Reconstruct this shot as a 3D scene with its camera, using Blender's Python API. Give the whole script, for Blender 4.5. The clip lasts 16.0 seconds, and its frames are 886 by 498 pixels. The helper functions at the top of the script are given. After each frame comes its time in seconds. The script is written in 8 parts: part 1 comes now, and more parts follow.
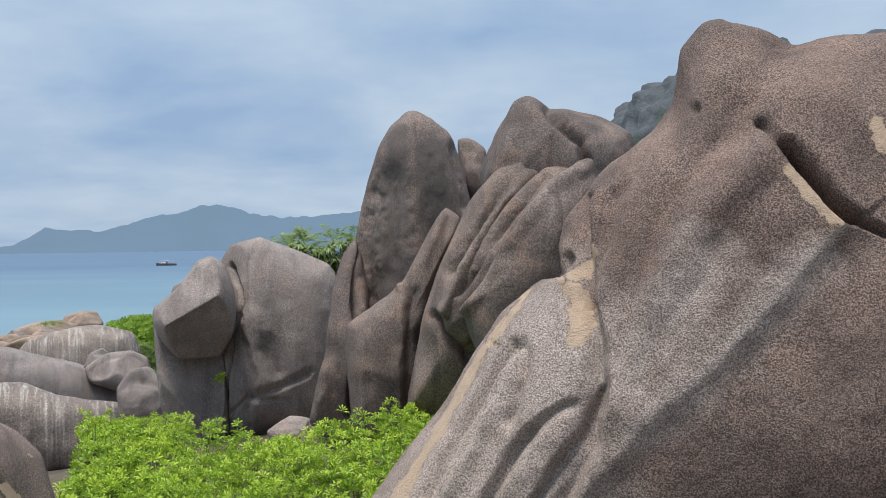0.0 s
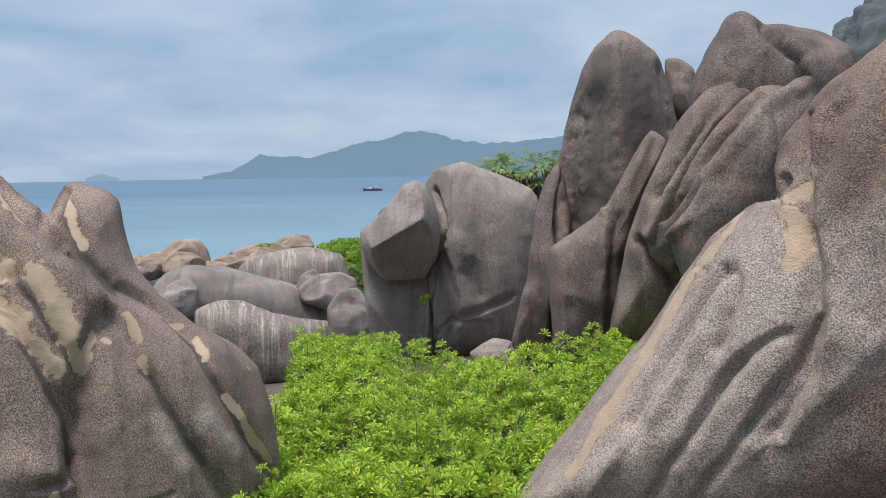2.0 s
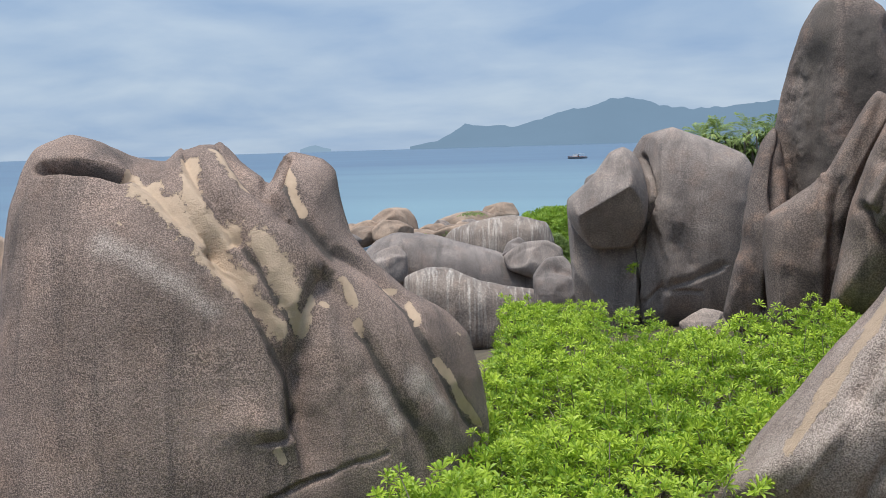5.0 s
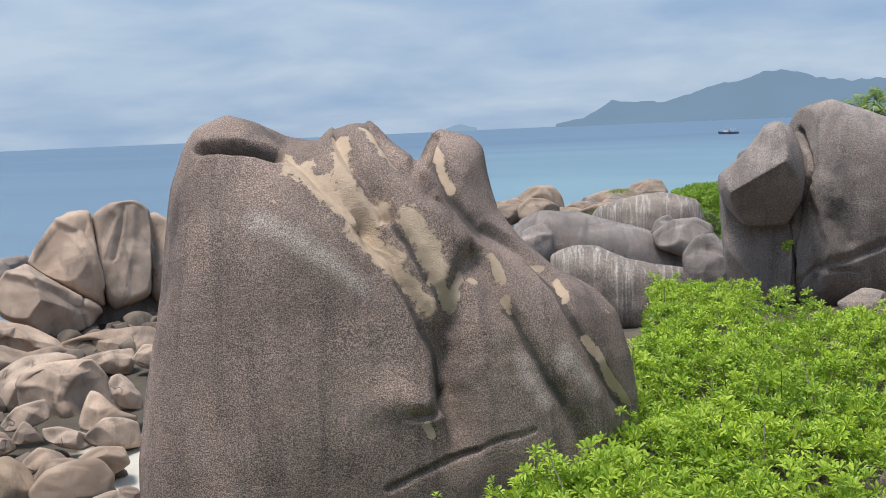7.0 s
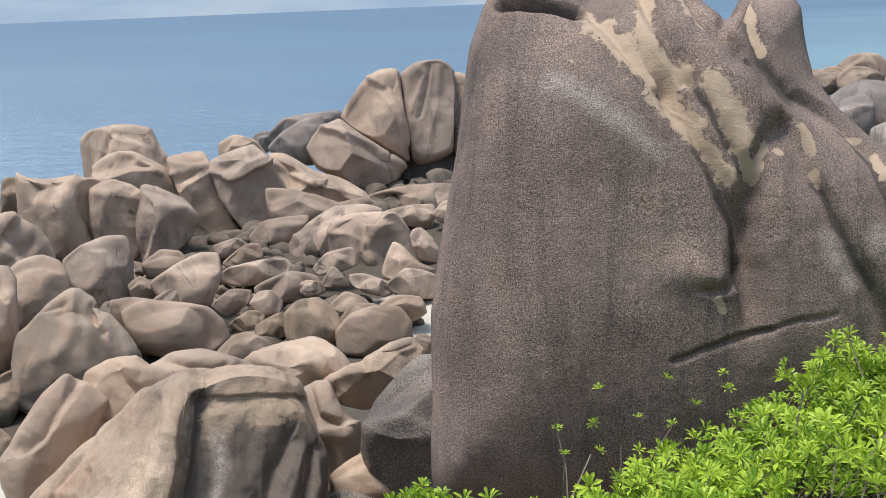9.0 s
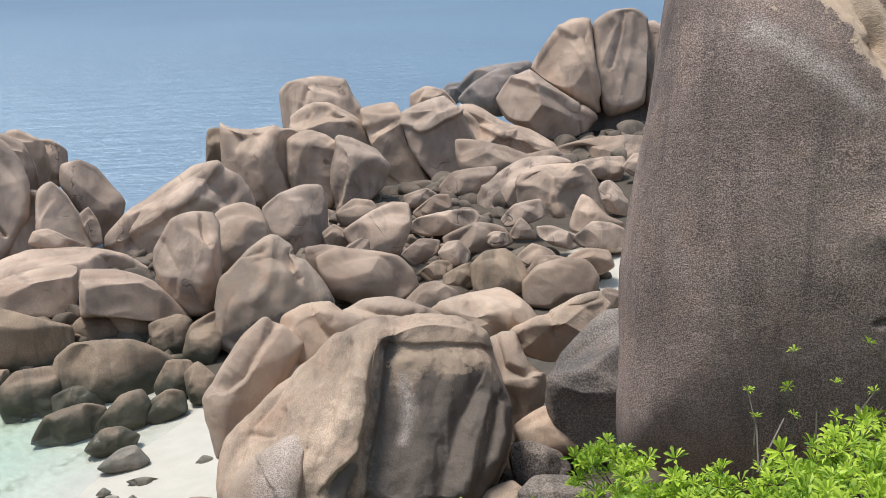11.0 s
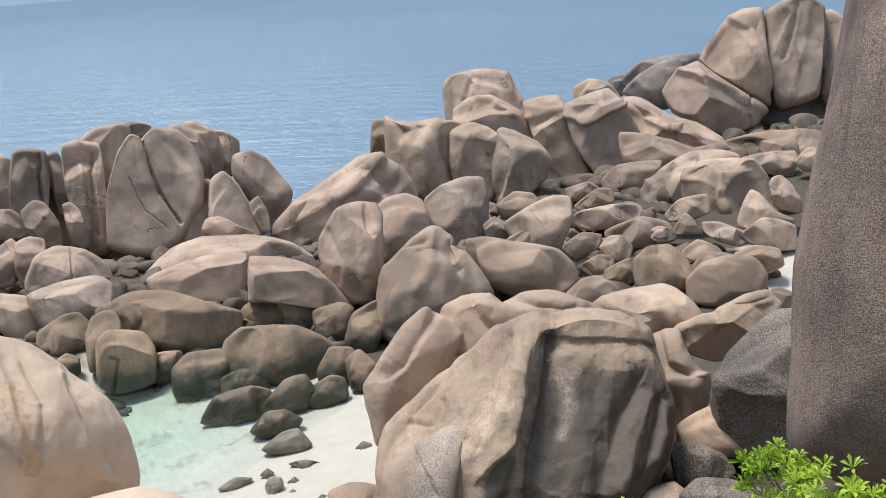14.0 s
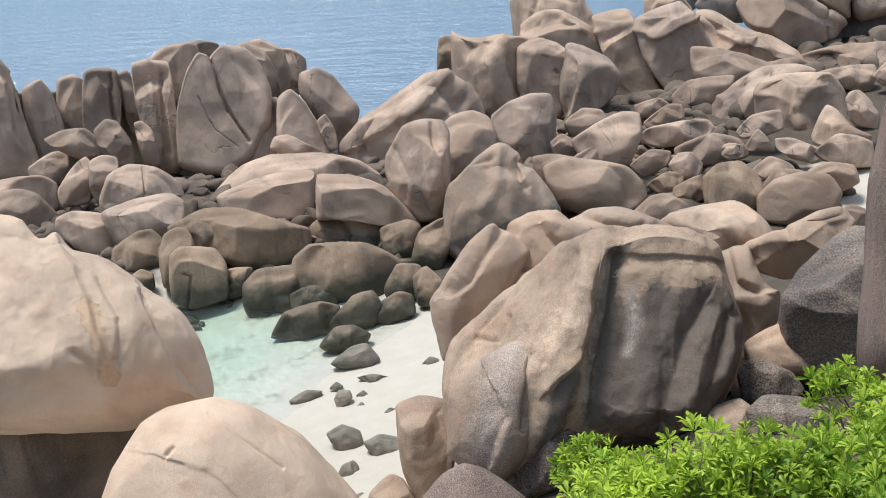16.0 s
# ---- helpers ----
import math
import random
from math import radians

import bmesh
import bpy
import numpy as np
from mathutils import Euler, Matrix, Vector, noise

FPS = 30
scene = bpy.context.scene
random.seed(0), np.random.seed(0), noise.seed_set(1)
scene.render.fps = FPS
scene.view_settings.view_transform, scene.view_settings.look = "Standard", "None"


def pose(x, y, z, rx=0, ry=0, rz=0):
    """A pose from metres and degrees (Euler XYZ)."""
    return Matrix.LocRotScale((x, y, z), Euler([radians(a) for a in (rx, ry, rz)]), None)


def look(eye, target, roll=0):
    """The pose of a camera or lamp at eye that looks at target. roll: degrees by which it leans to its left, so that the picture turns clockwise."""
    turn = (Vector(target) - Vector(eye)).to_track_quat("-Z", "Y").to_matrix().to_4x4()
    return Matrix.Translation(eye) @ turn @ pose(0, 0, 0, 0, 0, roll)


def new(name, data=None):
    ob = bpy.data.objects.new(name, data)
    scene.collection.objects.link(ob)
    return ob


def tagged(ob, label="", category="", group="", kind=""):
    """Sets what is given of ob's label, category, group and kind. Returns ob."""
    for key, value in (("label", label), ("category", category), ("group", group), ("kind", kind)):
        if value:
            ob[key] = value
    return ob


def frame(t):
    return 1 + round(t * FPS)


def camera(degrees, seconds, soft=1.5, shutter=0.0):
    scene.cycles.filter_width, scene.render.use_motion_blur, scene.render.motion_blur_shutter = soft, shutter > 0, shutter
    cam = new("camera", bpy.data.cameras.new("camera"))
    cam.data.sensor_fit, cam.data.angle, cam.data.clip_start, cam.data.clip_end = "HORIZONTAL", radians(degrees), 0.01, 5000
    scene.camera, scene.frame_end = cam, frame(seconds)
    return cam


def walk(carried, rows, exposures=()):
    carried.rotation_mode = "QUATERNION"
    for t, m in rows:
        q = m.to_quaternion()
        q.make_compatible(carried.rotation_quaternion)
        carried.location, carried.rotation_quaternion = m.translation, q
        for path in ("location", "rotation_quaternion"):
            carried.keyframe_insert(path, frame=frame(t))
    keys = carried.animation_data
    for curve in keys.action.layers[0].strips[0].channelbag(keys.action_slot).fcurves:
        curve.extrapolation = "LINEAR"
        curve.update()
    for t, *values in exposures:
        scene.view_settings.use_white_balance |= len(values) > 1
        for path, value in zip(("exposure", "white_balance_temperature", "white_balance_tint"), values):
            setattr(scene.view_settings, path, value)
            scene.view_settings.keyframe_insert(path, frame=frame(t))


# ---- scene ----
EYE_ROWS = [
    (0.0, -0.000, 0.000, 10.000, 89.75, 0.87, -0.00),
    (0.5, -0.011, 0.026, 9.990, 89.20, 1.28, 3.30),
    (1.0, -0.042, 0.097, 9.978, 88.52, 1.37, 6.63),
    (1.5, -0.038, 0.135, 9.969, 87.41, 1.27, 9.04),
    (2.0, -0.043, 0.136, 9.959, 86.02, 0.97, 10.52),
    (2.5, -0.066, 0.126, 9.950, 85.03, 0.85, 11.90),
    (3.0, -0.076, 0.130, 9.949, 84.71, 0.98, 13.73),
    (3.5, -0.097, 0.147, 9.947, 84.82, 1.12, 15.72),
    (4.0, -0.095, 0.143, 9.945, 84.80, 1.24, 17.76),
    (6.5, -0.138, 0.163, 9.932, 84.08, 2.48, 26.28),
    (7.0, -0.140, 0.157, 9.923, 83.76, 2.54, 28.75),
    (7.5, -0.145, 0.165, 9.919, 83.08, 2.45, 32.57),
    (8.0, -0.174, 0.271, 9.906, 81.40, 2.58, 37.01),
    (8.5, -0.165, 0.335, 9.881, 79.51, 2.53, 40.90),
    (9.0, -0.226, 0.372, 9.871, 77.35, 2.25, 44.51),
    (9.5, -0.251, 0.394, 9.875, 76.03, 2.30, 47.74),
    (10.0, -0.233, 0.373, 9.900, 75.95, 2.64, 50.34),
    (12.5, -0.350, 0.429, 9.838, 74.79, 4.48, 58.32),
    (13.0, -0.377, 0.417, 9.838, 75.53, 4.39, 59.55),
    (13.5, -0.399, 0.423, 9.827, 75.89, 4.31, 61.11),
    (14.0, -0.399, 0.421, 9.819, 75.56, 4.54, 62.63),
    (14.5, -0.401, 0.413, 9.807, 74.92, 4.90, 64.02),
    (15.0, -0.403, 0.413, 9.811, 74.29, 5.23, 65.35),
    (15.5, -0.406, 0.422, 9.799, 73.26, 5.40, 66.10),
    (16.0, -0.381, 0.423, 9.789, 71.60, 5.50, 66.02),
]
cam = camera(44.12, 16.0, soft=0.9)
walk(cam, [(t, pose(x, y, z, rx, ry, rz)) for t, x, y, z, rx, ry, rz in EYE_ROWS])

# ---- world, sun ----
SUN_AZ, SUN_EL = radians(-140), radians(75)
sky_world = bpy.data.worlds.new("sky")
scene.world = sky_world
sky_world.use_nodes = True
wt = sky_world.node_tree
wt.nodes.clear()


def node(tree, kind, **kw):
    nd = tree.nodes.new(kind)
    for key, val in kw.items():
        if key in nd.inputs:
            nd.inputs[key].default_value = val
    return nd


def sky_nodes(tree):
    L = tree.links.new
    out = tree.nodes.new("ShaderNodeOutputWorld")
    bg = node(tree, "ShaderNodeBackground", Strength=0.095)
    sky = tree.nodes.new("ShaderNodeTexSky")
    sky.sky_type, sky.sun_disc = "NISHITA", False
    sky.sun_elevation, sky.sun_rotation = SUN_EL, SUN_AZ
    sky.altitude, sky.air_density, sky.dust_density, sky.ozone_density = 10, 1.0, 0.4, 3.0
    tc = tree.nodes.new("ShaderNodeTexCoord")
    sep = tree.nodes.new("ShaderNodeSeparateXYZ")
    L(tc.outputs["Generated"], sep.inputs[0])
    # cloud layer on a high plane: direction divided by its height
    add = tree.nodes.new("ShaderNodeMath"); add.operation = "ADD"; add.inputs[1].default_value = 0.22
    absz = tree.nodes.new("ShaderNodeMath"); absz.operation = "ABSOLUTE"
    L(sep.outputs["Z"], absz.inputs[0]); L(absz.outputs[0], add.inputs[0])
    dv = tree.nodes.new("ShaderNodeVectorMath"); dv.operation = "DIVIDE"
    comb = tree.nodes.new("ShaderNodeCombineXYZ")
    for i in range(3):
        L(add.outputs[0], comb.inputs[i])
    L(tc.outputs["Generated"], dv.inputs[0]); L(comb.outputs[0], dv.inputs[1])
    n1 = node(tree, "ShaderNodeTexNoise", Scale=1.1, Detail=5.0, Roughness=0.48, Distortion=0.25)
    n2 = node(tree, "ShaderNodeTexNoise", Scale=1.7, Detail=6.0, Roughness=0.5, Distortion=0.2)
    L(dv.outputs[0], n1.inputs["Vector"]); L(dv.outputs[0], n2.inputs["Vector"])
    cover = tree.nodes.new("ShaderNodeValToRGB")
    cover.color_ramp.elements[0].position, cover.color_ramp.elements[1].position = 0.36, 0.62
    cover.color_ramp.elements[0].color = (0.93, 0.93, 0.93, 1)
    L(n1.outputs["Fac"], cover.inputs[0])
    tone = tree.nodes.new("ShaderNodeValToRGB")
    e = tone.color_ramp.elements
    e[0].position, e[0].color = 0.33, (3.12, 4.5, 6.6, 1)
    e[1].position, e[1].color = 0.68, (5.2, 6.35, 7.7, 1)
    L(n2.outputs["Fac"], tone.inputs[0])
    mix = tree.nodes.new("ShaderNodeMix"); mix.data_type = "RGBA"
    L(cover.outputs["Color"], mix.inputs["Factor"]); L(sky.outputs[0], mix.inputs["A"]); L(tone.outputs["Color"], mix.inputs["B"])
    # an overcast sky is brighter overhead than at the horizon
    rise = tree.nodes.new("ShaderNodeMath"); rise.operation = "MULTIPLY_ADD"; rise.inputs[1].default_value = 0.4; rise.inputs[2].default_value = 1.0
    L(absz.outputs[0], rise.inputs[0])
    lift = tree.nodes.new("ShaderNodeVectorMath"); lift.operation = "SCALE"
    L(mix.outputs["Result"], lift.inputs[0]); L(rise.outputs[0], lift.inputs["Scale"])
    L(lift.outputs[0], bg.inputs["Color"]); L(bg.outputs[0], out.inputs["Surface"])


sky_nodes(wt)
sun = new("sun", bpy.data.lights.new("sun", "SUN"))
sun.data.energy, sun.data.angle, sun.data.color = 4.3, radians(17), (1.0, 0.955, 0.885)
sun_way = Vector((math.sin(SUN_AZ) * math.cos(SUN_EL), math.cos(SUN_AZ) * math.cos(SUN_EL), math.sin(SUN_EL)))
sun.matrix_world = look(sun_way * 100, (0, 0, 0))

# ---- materials ----


def material(name):
    m = bpy.data.materials.new(name)
    m.use_nodes = True
    m.node_tree.nodes.clear()
    return m, m.node_tree


def ramp(tree, src, stops):
    r = tree.nodes.new("ShaderNodeValToRGB")
    els = r.color_ramp.elements
    while len(els) < len(stops):
        els.new(0.5)
    for el, (pos, col) in zip(els, stops):
        el.position = pos
        el.color = (*col, 1) if len(col) == 3 else (col[0], col[0], col[0], 1)
    tree.links.new(src, r.inputs[0])
    return r.outputs["Color"]


def mixed(tree, fac, a, b, mode="MIX"):
    m = tree.nodes.new("ShaderNodeMix")
    m.data_type, m.blend_type = "RGBA", mode
    for key, v in (("Factor", fac), ("A", a), ("B", b)):
        if isinstance(v, (int, float)):
            m.inputs[key].default_value = v
        elif isinstance(v, tuple):
            m.inputs[key].default_value = (*v, 1)
        else:
            tree.links.new(v, m.inputs[key])
    return m.outputs["Result"]


def calc(tree, op, a, b=0.0, clamp=False):
    m = tree.nodes.new("ShaderNodeMath")
    m.operation, m.use_clamp = op, clamp
    for i, v in enumerate((a, b)):
        if isinstance(v, (int, float)):
            m.inputs[i].default_value = v
        else:
            tree.links.new(v, m.inputs[i])
    return m.outputs[0]


def noise_tex(tree, vec, scale, detail=4.0, rough=0.55, distort=0.0):
    nt = node(tree, "ShaderNodeTexNoise", Scale=scale, Detail=detail, Roughness=rough, Distortion=distort)
    tree.links.new(vec, nt.inputs["Vector"])
    return nt.outputs["Fac"]


def stretched(tree, vec, sx, sy, sz):
    mp = tree.nodes.new("ShaderNodeMapping")
    mp.inputs["Scale"].default_value = (sx, sy, sz)
    tree.links.new(vec, mp.inputs["Vector"])
    return mp.outputs[0]


def attribute(tree, name):
    a = tree.nodes.new("ShaderNodeAttribute")
    a.attribute_name = name
    return a.outputs["Fac"]


def principled(tree, colour, rough, height=None, strength=0.4, distance=0.02, spec=0.3):
    p = node(tree, "ShaderNodeBsdfPrincipled")
    p.inputs["Specular IOR Level"].default_value = spec
    if isinstance(colour, tuple):
        p.inputs["Base Color"].default_value = (*colour, 1)
    else:
        tree.links.new(colour, p.inputs["Base Color"])
    if isinstance(rough, (int, float)):
        p.inputs["Roughness"].default_value = rough
    else:
        tree.links.new(rough, p.inputs["Roughness"])
    if height is not None:
        b = node(tree, "ShaderNodeBump", Strength=strength, Distance=distance)
        tree.links.new(height, b.inputs["Height"])
        tree.links.new(b.outputs[0], p.inputs["Normal"])
    out = tree.nodes.new("ShaderNodeOutputMaterial")
    tree.links.new(p.outputs[0], out.inputs["Surface"])
    return p


def granite(name, dark, light, grain, grain_amount, pale, stain, stain_amount, streaks=0.0, tide=False, rose=0.12, relief=1.0, run=(2.2, 0.9, 0.22), cracks=0.0):
    """Weathered granite: two tones in broad patches, coarse crystals, rust and lichen stains, bare pale patches."""
    m, t = material(name)
    tc = t.nodes.new("ShaderNodeTexCoord")
    info = t.nodes.new("ShaderNodeObjectInfo")
    geo = t.nodes.new("ShaderNodeNewGeometry")
    shift = t.nodes.new("ShaderNodeVectorMath"); shift.operation = "ADD"
    sc = calc(t, "MULTIPLY", info.outputs["Random"], 40.0)
    cx = t.nodes.new("ShaderNodeCombineXYZ")
    t.links.new(sc, cx.inputs[0]); t.links.new(sc, cx.inputs[2])
    t.links.new(tc.outputs["Object"], shift.inputs[0]); t.links.new(cx.outputs[0], shift.inputs[1])
    v = shift.outputs[0]
    broad = noise_tex(t, v, 0.7, 2.0 + 3.0 * relief, 0.5, 0.4)
    col = mixed(t, ramp(t, broad, [(0.36, (0,)), (0.66, (1,))]), dark, light)
    # each stone has a slightly different tone
    tone = ramp(t, info.outputs["Random"], [(0.0, (0.87, 0.83, 0.81)), (0.5, (1.04, 0.97, 0.92)), (1.0, (1.15, 1.05, 0.96))])
    col = mixed(t, 0.8, col, tone, "MULTIPLY")
    warm = noise_tex(t, v, 1.9, 3.0)
    col = mixed(t, calc(t, "MULTIPLY", ramp(t, warm, [(0.5, (0,)), (0.72, (1,))]), rose), col, (0.42, 0.25, 0.17))
    # run-off stains drawn down the faces
    drip = noise_tex(t, stretched(t, v, *run), 1.0, 6.0, 0.62, 0.6)
    col = mixed(t, calc(t, "MULTIPLY", ramp(t, drip, [(0.50, (0,)), (0.68, (1,))]), stain_amount), col, stain)
    if streaks:
        wash = noise_tex(t, stretched(t, v, 5.5, 0.8, 0.16), 1.0, 5.0, 0.62, 0.3)
        col = mixed(t, calc(t, "MULTIPLY", ramp(t, wash, [(0.50, (0,)), (0.70, (1,))]), streaks), col, (0.5, 0.46, 0.42))
    # lichen speckle
    crystal = noise_tex(t, v, grain, 2.0, 0.7)
    vor = node(t, "ShaderNodeTexVoronoi", Scale=grain * 1.3)
    t.links.new(v, vor.inputs["Vector"])
    patchy = ramp(t, noise_tex(t, v, 1.1, 4.0), [(0.3, (0.55,)), (0.7, (1.0,))])
    fleck = ramp(t, crystal, [(0.40, (0.28, 0.27, 0.27)), (0.5, (0.95, 0.94, 0.93)), (0.60, (2.1, 2.05, 2.0))])
    col = mixed(t, calc(t, "MULTIPLY", patchy, grain_amount), col, fleck, "MULTIPLY")
    # dark cover: lichen and stains, also shade painted along creases
    growth_shade = calc(t, "ADD", attribute(t, "lichen_shade"), calc(t, "MULTIPLY", calc(t, "SUBTRACT", noise_tex(t, v, 2.6, 8.0, 0.72), 0.5), 1.3))
    growth_shade = ramp(t, growth_shade, [(0.30, (0,)), (0.62, (0.86,))])
    col = mixed(t, growth_shade, col, mixed(t, crystal, (0.032, 0.027, 0.024), (0.175, 0.15, 0.135)))
    frost = calc(t, "ADD", attribute(t, "frost"), calc(t, "MULTIPLY", calc(t, "SUBTRACT", noise_tex(t, v, 2.2, 8.0, 0.72), 0.5), 1.2))
    frost = ramp(t, frost, [(0.25, (0,)), (1.0, (0.78,))])
    col = mixed(t, frost, col, mixed(t, ramp(t, crystal, [(0.38, (0,)), (0.6, (1,))]), (0.24, 0.193, 0.168), (0.62, 0.522, 0.462)))
    ragged = noise_tex(t, v, 4.6, 8.0, 0.75)
    bare = calc(t, "ADD", attribute(t, "pale"), calc(t, "MULTIPLY", calc(t, "SUBTRACT", ragged, 0.5), 2.1))
    bare = ramp(t, bare, [(0.47, (0,)), (0.55, (0.9,))])
    pale_col = mixed(t, noise_tex(t, v, 12.0, 3.0), tuple(c * 0.8 for c in pale), tuple(c * 1.12 for c in pale))
    col = mixed(t, bare, col, pale_col)
    # hairline joints, here and there
    if cracks:
        wander = calc(t, "ABSOLUTE", calc(t, "SUBTRACT", noise_tex(t, v, 0.32, 4.0, 0.5, 0.4), 0.5))
        where = ramp(t, noise_tex(t, v, 0.7, 2.0), [(0.53, (0,)), (0.6, (1,))])
        line = calc(t, "MULTIPLY", ramp(t, wander, [(0.0, (1,)), (0.0035, (0,))]), where)
        col = mixed(t, calc(t, "MULTIPLY", line, cracks), col, (0.05, 0.042, 0.036))
    rough = 0.85
    if tide:
        sep = t.nodes.new("ShaderNodeSeparateXYZ")
        t.links.new(geo.outputs["Position"], sep.inputs[0])
        wob = calc(t, "MULTIPLY", calc(t, "SUBTRACT", noise_tex(t, geo.outputs["Position"], 1.3, 4.0), 0.5), 1.0)
        lvl = calc(t, "ADD", sep.outputs["Z"], wob)
        wet = ramp(t, lvl, [(0.35, (1,)), (0.75, (0,))])
        col = mixed(t, wet, col, mixed(t, noise_tex(t, v, 3.0, 4.0), (0.035, 0.036, 0.03), (0.10, 0.09, 0.06)))
        rough = ramp(t, lvl, [(0.3, (0.35,)), (0.75, (0.85,))])
    hgt = calc(t, "ADD", calc(t, "MULTIPLY", crystal, grain_amount), calc(t, "MULTIPLY", noise_tex(t, v, 6.0, 6.0, 0.6), 1.2 * relief))
    hgt = calc(t, "SUBTRACT", hgt, calc(t, "MULTIPLY", bare, 0.5))
    if cracks:
        hgt = calc(t, "SUBTRACT", hgt, calc(t, "MULTIPLY", line, 1.5))
    principled(t, col, rough, hgt, 0.25 + 0.5 * relief, 0.04, spec=0.22)
    return m


TANC = (0.43, 0.325, 0.24)
ROCK = {
    "coarse": granite("coarse_granite", (0.18, 0.145, 0.131), (0.295, 0.236, 0.212), 60.0, 0.72, (0.58, 0.435, 0.315), (0.07, 0.062, 0.06), 0.55),
    "massif": granite("fluted_coarse_granite", (0.120, 0.092, 0.082), (0.224, 0.173, 0.152), 56.0, 0.85, (0.50, 0.37, 0.265), (0.12, 0.10, 0.092), 0.45),
    "coarse2": granite("grey_granite", (0.175, 0.158, 0.153), (0.29, 0.262, 0.25), 30.0, 0.5, TANC, (0.10, 0.09, 0.088), 0.6, relief=0.5),
    "fluted": granite("fluted_granite", (0.115, 0.096, 0.089), (0.20, 0.169, 0.155), 30.0, 0.5, TANC, (0.085, 0.07, 0.065), 0.75, relief=0.28, rose=0.25),
    "streaked": granite("streaked_granite", (0.17, 0.15, 0.14), (0.26, 0.23, 0.21), 14.0, 0.3, TANC, (0.09, 0.08, 0.08), 0.5, streaks=0.7),
    "smooth": granite("tan_granite", (0.315, 0.25, 0.205), (0.49, 0.393, 0.323), 60.0, 0.3, TANC, (0.165, 0.132, 0.112), 0.7, rose=0.2, relief=0.55, run=(0.95, 0.8, 0.4), cracks=0.5),
    "weather": granite("weathered_granite", (0.225, 0.175, 0.142), (0.37, 0.295, 0.24), 60.0, 0.3, TANC, (0.12, 0.10, 0.088), 0.6, rose=0.15, relief=0.55, run=(0.9, 0.7, 0.6), cracks=0.5),
    "tan": granite("pink_granite", (0.28, 0.225, 0.18), (0.45, 0.365, 0.295), 60.0, 0.3, TANC, (0.17, 0.14, 0.12), 0.5, rose=0.4, relief=0.8, run=(1.2, 0.8, 0.4)),
    "pale": granite("pale_granite", (0.47, 0.38, 0.302), (0.60, 0.488, 0.392), 75.0, 0.18, (0.52, 0.36, 0.24), (0.33, 0.26, 0.21), 0.4, rose=0.35, relief=0.6, run=(0.9, 0.7, 0.5)),
    "sandy": granite("sand_coloured_granite", (0.33, 0.26, 0.208), (0.485, 0.39, 0.312), 75.0, 0.18, TANC, (0.22, 0.175, 0.145), 0.6, rose=0.3, relief=0.6, run=(0.9, 0.7, 0.5), cracks=0.5),
    # grey-brown shore stones, darkened further for the shade of deep gaps
    "rubble": granite("shaded_shore_granite", (0.10, 0.085, 0.07), (0.215, 0.178, 0.145), 38.0, 0.2, TANC, (0.05, 0.045, 0.04), 0.6, tide=True, relief=0.5),
    "pebble": granite("grey_green_granite", (0.15, 0.148, 0.128), (0.285, 0.275, 0.24), 60.0, 0.25, TANC, (0.09, 0.088, 0.075), 0.5, relief=0.5),
    "dark": granite("lichened_granite", (0.135, 0.122, 0.115), (0.29, 0.255, 0.225), 36.0, 0.6, (0.46, 0.36, 0.27), (0.07, 0.065, 0.063), 0.65),
    "tide": granite("tidal_granite", (0.20, 0.155, 0.115), (0.34, 0.265, 0.20), 36.0, 0.2, TANC, (0.09, 0.08, 0.065), 0.6, tide=True, relief=0.4),
}


